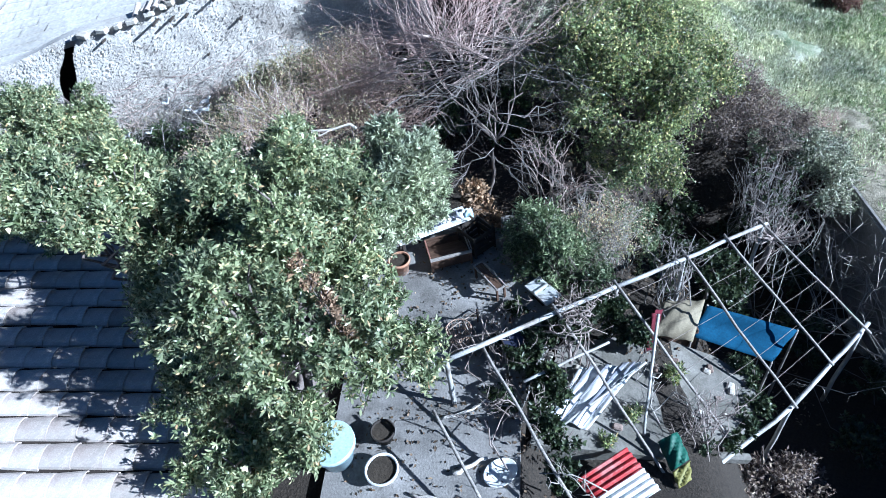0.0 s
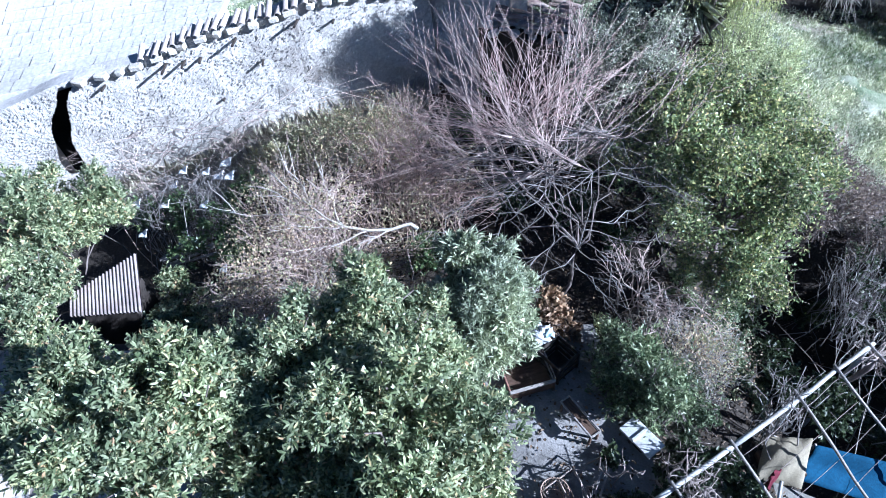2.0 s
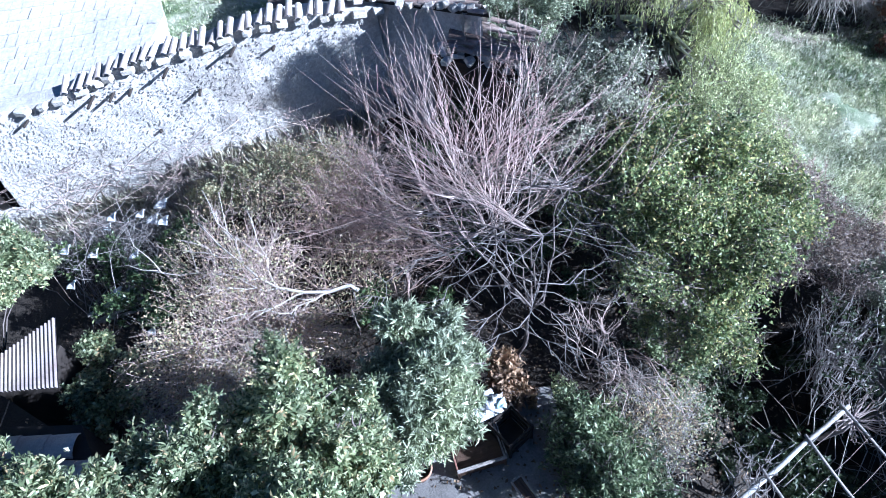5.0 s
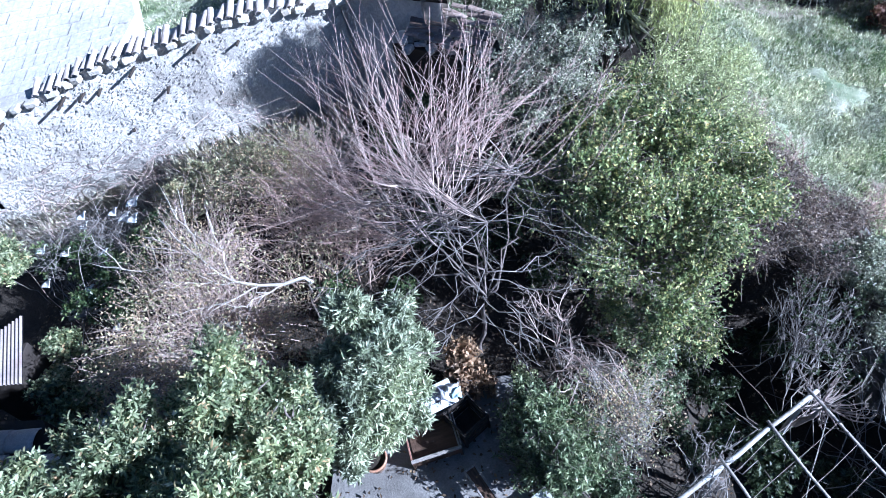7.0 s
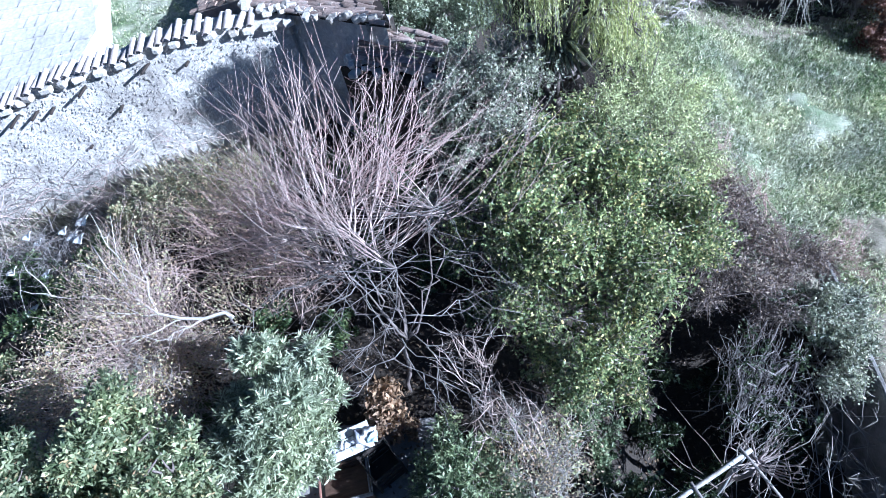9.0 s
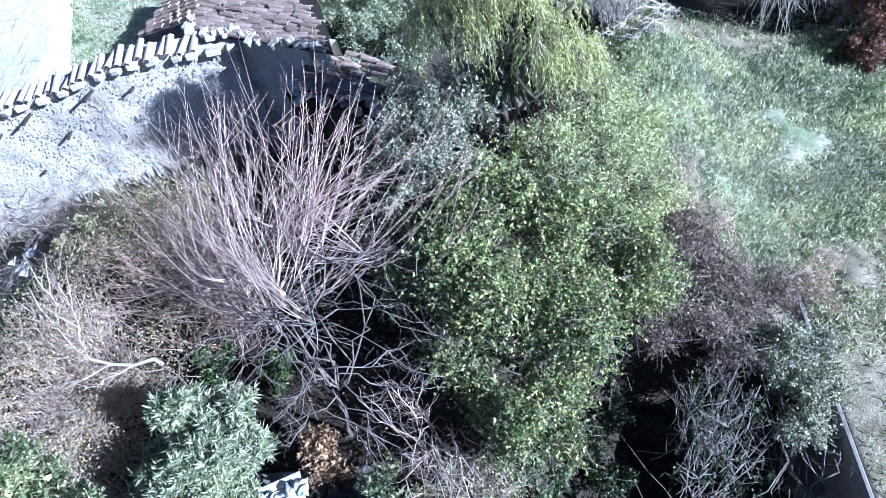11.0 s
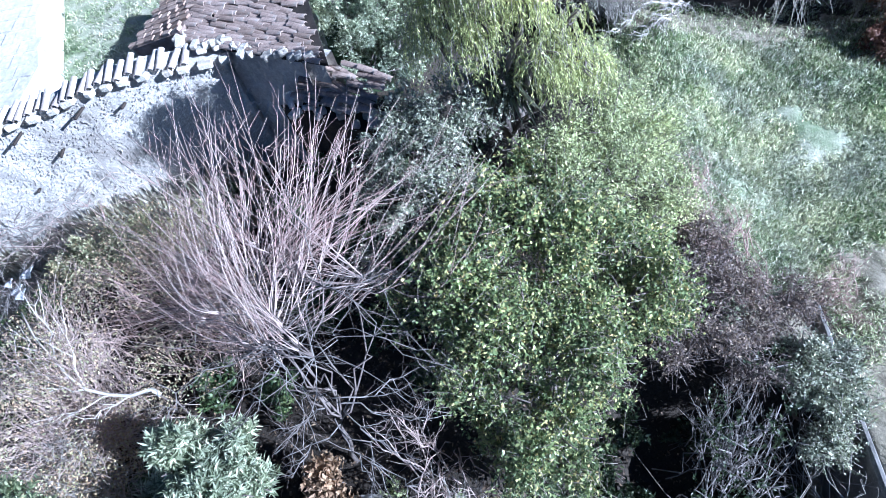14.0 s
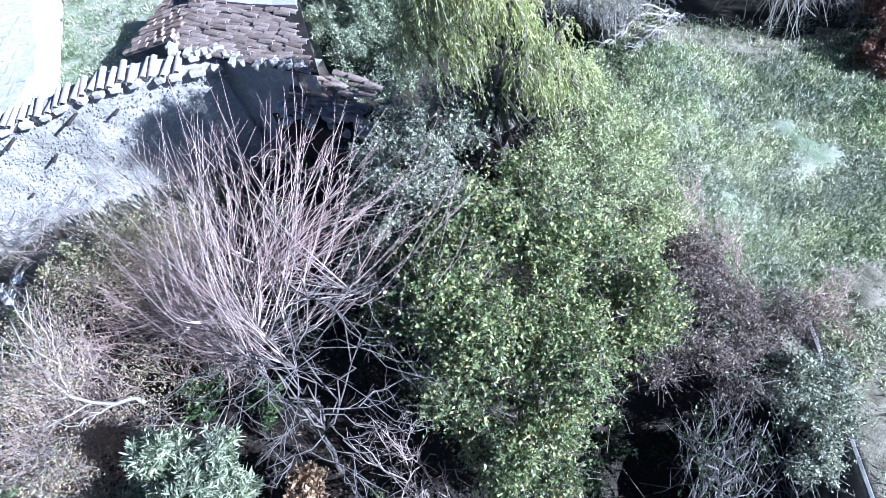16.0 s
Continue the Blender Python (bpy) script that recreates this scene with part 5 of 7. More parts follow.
    bare_bush("weeping_tree", "grey leafless weeping tree behind the meadow", "tree", (4.6, 16.7, 0.2), cloud(rng, [(4.4, 15.6, 1.3, 0.7), (5.2, 16.4, 1.2, 0.9), (5.6, 17.8, 1.2, 0.9), (4.0, 17.0, 1.3, 0.9), (3.2, 18.0, 1.2, 0.9), (4.6, 17.0, 1.6, 0.9), (3.7, 15.4, 1.7, 0.7), (3.1, 16.2, 1.9, 0.8)], 260, 0.3), M["twig_grey"], 61, 0.007, 0.003, 16, 0.55, 0.6, -0.7, 1, 0.5, 0.06, spread=0.3)
    bare_bush("grey_thicket", "grey leafless thicket beyond the meadow", "tree", (7.9, 16.9, 0.0), cloud(rng, [(7.9, 16.3, 1.0, 0.6), (7.9, 16.8, 1.2, 0.8), (8.4, 17.1, 1.2, 0.8), (7.4, 17.0, 1.1, 0.7)], 200, 0.3), M["twig_grey"], 62, 0.006, 0.0028, 18, 0.45, 0.7, 0.0, 1, 0.2, 0.06, spread=0.5)


twig_bushes()
leafy_tree("rust_tree", "tree with rust-brown dead foliage", "tree", (9.6, 16.1, -0.9), [(9.2, 15.6, -0.5, 0.55), (9.6, 16.1, -0.15, 0.75), (9.3, 15.35, -0.8, 0.45), (10.1, 16.3, -0.15, 0.85), (9.4, 16.5, 0.1, 0.6)], M["leaf_rust"], 13, 2200, 10, 0.07, 0.035, 0.3, 0.3, 0.08, 0.4, split=13, size=0.32)
leafy_tree("brown_stump_shoots", "stump sprouting dead orange-brown leaves", "shrub", (-0.2, 7.95, -0.1), [(-0.25, 8.0, 0.35, 0.3), (-0.1, 7.7, 0.15, 0.22), (-0.35, 7.75, 0.3, 0.22), (-0.3, 8.1, 0.4, 0.22)], M["leaf_tan"], 14, 200, 9, 0.1, 0.05, 0.2, 0.3, 0.05, 0.3)
leafy_tree("olive_tree", "dull olive-green tree beside the ruined hut", "tree", (0.6, 15.0, 0.5), [(0.5, 14.6, 2.3, 0.6), (0.25, 13.75, 1.9, 0.5), (0.3, 14.3, 2.3, 0.5), (-0.1, 14.9, 2.5, 0.45), (0.0, 15.2, 2.5, 0.6), (0.6, 15.2, 2.7, 0.7), (0.3, 15.9, 2.7, 0.65), (1.0, 14.6, 2.1, 0.6), (1.2, 15.3, 2.4, 0.7), (0.9, 13.9, 1.9, 0.5), (1.4, 14.2, 2.3, 0.5)], M["leaf_olive"], 16, 4000, 10, 0.07, 0.02, 0.3, 0.5, 0.06, 0.4, split=13, size=0.32)
leafy_tree("backdrop_tree", "dark evergreen thicket beyond the hut", "tree", (-0.3, 17.5, 1.2), [(-0.2, 16.9, 2.2, 1.0), (0.9, 17.2, 2.0, 1.1), (-1.0, 18.4, 2.0, 1.0), (1.8, 18.2, 1.8, 1.1), (3.4, 17.4, 1.4, 1.0)], M["leaf_dark"], 15, 1900, 10, 0.1, 0.04, 0.25, 0.4, 0.1, 0.3)


def grass_tufts():
    """Short blades over the meadow, bleached in its middle and greener round it, and over the yard behind the wall."""
    rng = np.random.default_rng(71)
    n = 52000
    x = np.concatenate([rng.uniform(4.2, 12.5, n), rng.uniform(-9.5, -1.0, 6000), rng.uniform(6.7, 9.5, 4000)])
    y = np.concatenate([rng.uniform(9.5, 17.0, n), rng.uniform(14.5, 23, 6000), rng.uniform(5.5, 10.8, 4000)])
    field = np.array([noise.noise((a * 1.1, b * 1.4, 2)) + 0.5 * noise.noise((a * 3.1, b * 3.1, 6)) for a, b in zip(x, y)])
    keep = rng.random(len(x)) < np.maximum(0.45, 0.62 + 0.6 * field)
    keep &= (x < 0) | (x > 6.75) | (y > 10.6)
    keep &= (x < 0) | (y - 0.55 * x > 7.2) | (rng.random(len(x)) < 0.3)
    keep &= (x < 0) | (x > 4.9) | (y > 12.6)
    keep &= (x < 0) | (y < 15.9) | (rng.random(len(x)) < 0.2)
    x, y, field = x[keep], y[keep], field[keep]
    away = np.abs(x - 6.9) + 0.7 * np.abs(y - 13.0)
    green = (rng.random(len(x)) < 0.02 + 0.105 * away + 0.5 * field) & ((x > 0) | (rng.random(len(x)) < 0.35))
    per = 8
    for sel, mat, label, tall in ((green, "grass", "tufts of short green meadow grass", 0.11), (~green, "grass_pale", "short bleached meadow grass", 0.115)):
        c = np.stack([x[sel], y[sel], ground_z(x[sel], y[sel]) + 0.02], 1)
        P = np.repeat(c, per, 0) + rng.normal(0, 0.05, (len(c) * per, 3)) * [1, 1, 0]
        A = rng.normal(0, 0.6, P.shape) + [0, 0, 0.8]
        k = len(P)
        size = np.repeat(rng.uniform(0.5, 1.3, len(c)), per)
        g = leaf_mesh("grass", P, A, rng.normal(size=P.shape), size * rng.uniform(tall * 0.5, tall, k), rng.uniform(0.0065, 0.0115, k), M[mat], curl=0.3)
        tagged(g, label, "grass", kind="stuff")


grass_tufts()


def dry_stalks():
    """Bleached grass and weeds along the foot of the old wall."""
    rng = np.random.default_rng(73)
    n = 900
    x = rng.uniform(-10.5, -2.4, n)
    y = wall_y(x) - 0.12 - 1.3 * rng.random(n) ** 1.7
    per = 16
    c = np.stack([x, y, ground_z(x, y)], 1)
    P = np.repeat(c, per, 0) + rng.normal(0, 0.09, (n * per, 3)) * [1, 1, 0]
    A = rng.normal(0, 0.4, P.shape) + [0, -0.1, 1.0]
    size = np.repeat(rng.uniform(0.2, 0.62, n), per) * np.repeat(0.75 + 0.1 * (x + 8), per)
    g = leaf_mesh("dry_grass", P, A, rng.normal(size=P.shape), size * rng.uniform(0.6, 1.3, n * per), rng.uniform(0.012, 0.03, n * per), M["straw"], curl=0.25)
    tagged(g, "tall bleached grass along the foot of the wall", "grass", kind="stuff")


dry_stalks()


def yucca():
    """A clump of long drooping blades under the willow."""
    rng = np.random.default_rng(75)
    t = thing("yucca", (2.5, 12.5, 0.0), "tall yucca with long drooping grey-green blades", "yucca")
    o = tubes("trunk", [(bent(rng, (2.5, 12.5, -0.1), (2.5, 12.35, 2.75), 6, wob=0.03), 0.07, 0.05)], M["bark"], t, "", 7)
    o.matrix_parent_inverse = t.matrix_world.inverted()
    n = 110
    a = rng.uniform(0, 2 * math.pi, n)
    d = np.stack([np.cos(a), np.sin(a), rng.uniform(-0.9, 0.6, n)], 1)
    P = np.array((2.5, 12.35, 2.7)) + rng.normal(0, 0.06, (n, 3))
    leaf_mesh("foliage", P, d, np.tile((0, 0, 1.0), (n, 1)), rng.uniform(0.4, 0.75, n), rng.uniform(0.025, 0.04, n), M["leaf_grey"], t, curl=0.4)


yucca()


def yard_fence():
    rng = np.random.default_rng(76)
    t = thing("fence", (-7.8, 20.2, 1.6), "weathered grey board fence behind the yard", "fence")
    inv = t.matrix_world.inverted()
    a, b = np.array((-9.8, 19.75)), np.array((-5.9, 20.6))
    yaw = math.degrees(math.atan2(*(b - a)[::-1]))
    for k in range(26):
        p = a + (b - a) * k / 25
        z = float(ground_z(np.array(p[0]), np.array(p[1])))
        h = 0.75 + rng.uniform(-0.08, 0.08)
        o = boxed("board", (-0.07, -0.012, 0.0, 0.07, 0.012, h), M["wood_grey"], t, "", 0.004)
        o.matrix_parent_inverse = inv
        o.matrix_basis = pose(p[0], p[1], z - 0.05, rng.normal(0, 2), rng.normal(0, 2), yaw)
    for h in (0.2, 0.58):
        z = float(ground_z(np.array(-7.8), np.array(20.2)))
        o = boxed("rail", (-2.05, 0.012, h, 2.05, 0.05, h + 0.07), M["wood_brown"], t, "", 0.004)
        o.matrix_parent_inverse = inv
        o.matrix_basis = pose(-7.85, 20.17, z - 0.05, 0, 0, yaw)



# ---- terrace, pergola and what stands about ----


def terrace():
    t = slab("terrace", [(-2.4, 2.6), (-0.05, 2.3), (0.15, 4.3), (0.75, 5.5), (0.7, 6.2), (0.35, 7.9), (-2.1, 7.8)], -0.3, 0.0, M["concrete"])
    tagged(t, "worn grey concrete terrace, shade partly painted in as dark blotches", "terrace", kind="structure")
    y = slab("lower_yard", [(0.2, 3.8), (1.9, 3.72), (2.9, 4.1), (3.5, 4.62), (3.55, 5.05), (3.1, 5.4), (2.2, 5.75), (0.8, 5.4)], -2.6, lambda x, y: -0.5 - 0.24 * (x - 1.2), M["dust"])
    tagged(y, "pale dusty concrete yard below the pergola", "yard", kind="structure")
    for y0 in (3.85, 4.45, 5.0):
        b = boxed("kerb", (1.15, y0, -0.56, 3.3, y0 + 0.1, -0.42), M["dust"], None, "", 0.015, pose(0, 0, -0.29, 0, 0, 0) @ Matrix.Rotation(math.atan(0.24), 4, "Y") @ pose(0, 0, 0.29 + 0.02))
        tagged(b, "low worn concrete with dark blotches for shade kerb across the yard", "kerb", kind="structure")


terrace()
rw = boxed("retaining_wall", (6.58, -2.0, -3.2, 6.68, 10.6, -0.93), M["concrete"], None, "", 0.02)
tagged(rw, "grey concrete retaining wall along the meadow", "wall", kind="structure")
cap = boxed("wall_coping", (6.6, -2.0, -0.93, 6.67, 10.6, -0.89), M["concrete"], rw, "weathered grey coping", 0.015)


def pole(name, a, b, r, material, parent, label="", sag=0.0, sides=8):
    rng = np.random.default_rng(abs(hash((round(a[0] * 10), round(b[1] * 10)))) % 1000)
    o = tubes(name, [(bent(rng, a, b, 7, sag=sag, wob=0.006), r, r * 0.9)], material, parent, label, sides)
    o.matrix_parent_inverse = parent.matrix_world.inverted()
    return o


def pergola():
    t = thing("pergola", (2.5, 5.2, -1.3), "open pergola of white painted poles with wires and bare vines", "pergola")
    pole("beam", (-0.76, 4.27, 1.0), (1.61, 5.65, 0.52), 0.034, M["pipe"], t, "white painted pole")
    pole("beam", (1.61, 5.65, 0.52), (4.38, 7.32, -0.17), 0.034, M["pipe"], t, "white painted pole")
    pole("beam", (2.06, 3.36, -1.1), (3.94, 4.56, -1.1), 0.034, M["pipe"], t, "white painted pole")
    pole("beam", (3.94, 4.56, -1.1), (5.6, 5.9, -1.1), 0.034, M["pipe"], t, "white painted pole")
    pole("beam", (0.2, 4.3, 0.4), (1.37, 4.86, 0.33), 0.02, M["pipe"], t)
    cross = [((1.57, 5.7, 0.6), (3.0, 3.92, -1.06)), ((2.72, 6.42, 0.33), (3.98, 4.5, -1.04)), ((3.5, 6.87, 0.13), (4.74, 5.15, -1.04)), ((4.22, 7.32, -0.06), (5.5, 5.66, -1.04)), ((0.66, 5.16, 0.84), (2.1, 3.3, -1.04)), ((-0.3, 4.6, 0.88), (0.6, 2.8, 0.3)), ((-0.92, 3.85, 0.62), (-0.4, 2.85, 0.3))]
    for a, b in cross:
        pole("rafter", a, b, 0.021, M["wood_grey"], t, "grey weathered rafter")
    for k in range(6):
        u = (k + 0.6) / 6.6
        a = [cross[0][0][i] + (cross[0][1][i] - cross[0][0][i]) * u for i in range(3)]
        b = [cross[3][0][i] + (cross[3][1][i] - cross[3][0][i]) * u for i in range(3)]
        pole("wire", a, b, 0.0032, M["bark_pale"], t, "", 0.02, 4)
    for x, y, z in ((-0.72, 4.3, 0.98), (1.61, 5.65, 0.5), (2.75, 6.34, 0.24), (4.3, 7.27, -0.16), (2.1, 3.4, -1.1), (3.94, 4.56, -1.1), (5.42, 5.74, -1.1)):
        g = 0.0 if x < 0.7 else float(ground_z(np.array(x), np.array(y)))
        pole("post", (x, y, g - 0.05), (x, y, z), 0.035, M["pipe"], t)
    pole("prop", (2.1, 5.25, 0.35), (1.72, 4.0, -0.6), 0.022, M["pipe"], t, "leaning pale prop")


pergola()


def sheet(name, c, n, m, height, material, parent, label="", thick=0.012, cols=None):
    """A sheet between four corners, shaped by height(u, v), with thickness."""
    c = [np.array(p, float) for p in c]
    nrm = unit(np.cross(c[1] - c[0], c[3] - c[0]))
    if nrm[2] < 0:
        nrm = -nrm
    top = [(c[0] * (1 - u) + c[1] * u) * (1 - v) + (c[3] * (1 - u) + c[2] * u) * v + nrm * height(u, v) for v in np.linspace(0, 1, m) for u in np.linspace(0, 1, n)]
    verts = top + [p - nrm * thick for p in top]
    k = n * m
    f = []
    for j in range(m - 1):
        for i in range(n - 1):
            a = j * n + i
            f += [(a, a + 1, a + n + 1, a + n), (k + a, k + a + n, k + a + n + 1, k + a + 1)]
    rim = [i for i in range(n)] + [j * n + n - 1 for j in range(1, m)] + [(m - 1) * n + i for i in range(n - 2, -1, -1)] + [j * n for j in range(m - 2, 0, -1)]
    for a, b in zip(rim, rim[1:] + rim[:1]):
        f.append((a, k + a, k + b, b))
    o = mesh_ob(name, verts, f, material, parent, label, True)
    if parent:
        o.matrix_parent_inverse = parent.matrix_world.inverted()
    return o


def covers():
    t = thing("tarpaulin_shelter", (3.6, 5.5, -1.6), "blue tarpaulin stretched over a low frame", "shelter")
    cs = [(3.1, 5.98, -0.46), (4.48, 5.79, -1.0), (3.95, 5.32, -1.1), (2.8, 5.6, -0.7)]
    sheet("tarpaulin", cs, 16, 10, lambda u, v: -0.09 * math.sin(math.pi * u) * math.sin(math.pi * v) + 0.012 * math.sin(u * 22 + v * 7) + 0.02 * math.sin(v * 9), M["tarp_blue"], t)
    for p in cs:
        g = float(ground_z(np.array(p[0]), np.array(p[1])))
        pole("leg", (p[0], p[1], g - 0.05), p, 0.02, M["wood_grey"], t)
    b = thing("canvas_bundle", (2.75, 5.8, -0.8), "beige canvas sheet draped over a pile", "canvas")
    sheet("canvas", [(2.5, 6.15, -0.5), (3.08, 6.05, -0.42), (2.76, 5.45, -0.62), (2.2, 5.62, -0.6)], 12, 10, lambda u, v: 0.1 * math.sin(math.pi * u) * math.sin(math.pi * v) + 0.02 * math.sin(u * 14 + v * 9), M["cloth_beige"], b)
    o = boxed("crate", (2.35, 5.62, -1.3, 2.9, 6.0, -0.6), M["wood_brown"], b)
    o.matrix_parent_inverse = b.matrix_world.inverted()
    mg = thing("red_cloth", (2.1, 5.3, -0.6), "dark magenta cloth hanging from the pergola", "cloth")
    sheet("cloth", [(2.05, 5.35, 0.25), (2.22, 5.45, 0.2), (2.2, 5.35, -0.45), (2.0, 5.2, -0.5)], 6, 10, lambda u, v: 0.03 * math.sin(u * 9 + v * 4), M["magenta"], mg)
    r = thing("corrugated_sheet", (1.2, 3.4, -0.5), "red corrugated roofing sheet, its lower half bleached white", "roof sheet")
    wave = lambda u, v: 0.02 * math.sin(v * 2 * math.pi * 7)
    c0, c1, c2, c3 = [np.array(p) for p in ((0.72, 3.35, -0.38), (1.42, 3.74, -0.38), (1.72, 3.2, -0.42), (1.08, 2.85, -0.4))]
    sheet("red_half", [c0, c1, (c1 + c2) / 2, (c0 + c3) / 2], 5, 40, lambda u, v: 0.02 * math.sin(v * 2 * math.pi * 4), M["red_sheet"], r)
    sheet("white_half", [(c0 + c3) / 2, (c1 + c2) / 2, c2, c3], 5, 40, lambda u, v: 0.02 * math.sin(v * 2 * math.pi * 4), M["white_paint"], r, "flaking white paint")
    g = thing("green_sack", (2.0, 3.7, -0.7), "crumpled green and yellow plastic sack", "sack")
    sheet("sack", [(1.85, 3.85, -0.5), (2.12, 3.95, -0.45), (2.2, 3.62, -0.55), (1.95, 3.5, -0.62)], 10, 10, lambda u, v: 0.08 * math.sin(math.pi * u) + 0.03 * math.sin(u * 11 + v * 13), M["green_plastic"], g)
    sheet("flap", [(1.95, 3.48, -0.6), (2.2, 3.6, -0.56), (2.18, 3.4, -0.66), (2.0, 3.3, -0.68)], 8, 8, lambda u, v: 0.03 * math.sin(u * 9 + v * 10), M["yellow_plastic"], g, "olive yellow flap")
    # folded awning
    a = thing("folded_awning", (1.1, 4.6, -0.5), "folded white awning, its shadows laid on as grey-blue strips", "awning")
    cs = [np.array(p) for p in ((0.5, 4.2, -0.3), (1.02, 4.92, -0.3), (1.88, 4.96, -0.36), (0.98, 4.0, -0.36))]
    sheet("canvas", cs, 26, 14, lambda u, v: 0.03 * math.sin(v * 13 + 2 * u) + 0.02 * math.sin(u * 9 + v * 4), M["white_paint"], a)
    # grey-blue wedges laid over the white canvas as painted shadows
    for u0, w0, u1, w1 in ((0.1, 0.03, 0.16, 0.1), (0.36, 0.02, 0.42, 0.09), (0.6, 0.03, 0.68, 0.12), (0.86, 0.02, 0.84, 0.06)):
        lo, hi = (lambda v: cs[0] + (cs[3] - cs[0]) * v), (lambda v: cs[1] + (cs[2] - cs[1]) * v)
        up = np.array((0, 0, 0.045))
        sheet("pleat", [lo(u0) + up, hi(u1) + up, hi(u1 + w1) + up, lo(u0 + w0) + up], 10, 4, lambda u, v: 0.015 * math.sin(u * 9), M["rag_and_shade_cloth"], a, "grey-blue strip painted as a wedge of shade")
    rr = np.random.default_rng(84)
    for k in range(26):
        x, y, w = rr.uniform(0.5, 3.2), rr.uniform(3.9, 5.4), rr.uniform(0.025, 0.07)
        q = thing("stone", (x, y, -0.5 - 0.24 * (x - 1.2)), "loose grey stone lying on the yard", "stone", "yard stones", turn=rr.uniform(0, 180))
        bm = bmesh.new()
        box(bm, -w, -w * 0.7, -0.01, w, w * 0.7, w * 0.8, w * 0.3, pose(0, 0, 0, rr.uniform(-12, 12), rr.uniform(-12, 12), 0))
        part("rock", bm, M["stone"] if k % 3 else M["tile_old"], q)
    pole("awning_pole", (0.62, 4.02, -0.3), (1.93, 4.93, -0.3), 0.02, M["pipe"], a)


covers()


def pot(name, at, r, h, label, material, soil=True):
    t = thing(name, at, label, "plant pot")
    bm = bmesh.new()
    prof = [(r * 0.68, 0), (r * 0.95, h * 0.82), (r * 1.06, h * 0.83), (r * 1.06, h), (r * 0.93, h), (r * 0.9, h * 0.85)]
    rings = [[bm.verts.new((math.cos(2 * math.pi * i / 28) * q, math.sin(2 * math.pi * i / 28) * q, z)) for i in range(28)] for q, z in prof]
    for a, b in zip(rings, rings[1:]):
        for i in range(28):
            bm.faces.new((a[i], a[(i + 1) % 28], b[(i + 1) % 28], b[i]))
    bm.faces.new(rings[0][::-1])
    part("body", bm, material, t, "", True)
    if not soil:
        bm = bmesh.new()
        bmesh.ops.create_circle(bm, cap_ends=True, segments=28, radius=r * 1.04)
        for v in bm.verts:
            v.co.z = h + 0.004
        part("lid", bm, material, t)
        return t
    bm = bmesh.new()
    bmesh.ops.create_circle(bm, cap_ends=True, segments=24, radius=r * 0.9)
    for v in bm.verts:
        v.co.z = h * 0.86 + random.uniform(-0.01, 0.01)
    part("soil", bm, M["soil"], t)
    return t


pot("flower_pot", (-1.55, 6.78, 0.0), 0.17, 0.28, "round terracotta flower pot with dark soil", M["terracotta"])
pot("flower_pot", (-1.62, 3.86, 0.0), 0.15, 0.2, "dark flower pot half hidden by leaves", M["wood_dark"])
pot("basin", (-1.6, 3.36, 0.0), 0.2, 0.18, "white enamel basin holding dark earth", M["white_paint"])
pot("tub", (-2.2, 3.62, 0.0), 0.28, 0.42, "pale blue lidded plastic tub standing below the tree", M["plastic_blue"], False)


def legs4(t, xs, ys, h, s, mat):
    for x in xs:
        for y in ys:
            boxed("leg", (x - s, y - s, 0, x + s, y + s, h), mat, t, "", 0.004)


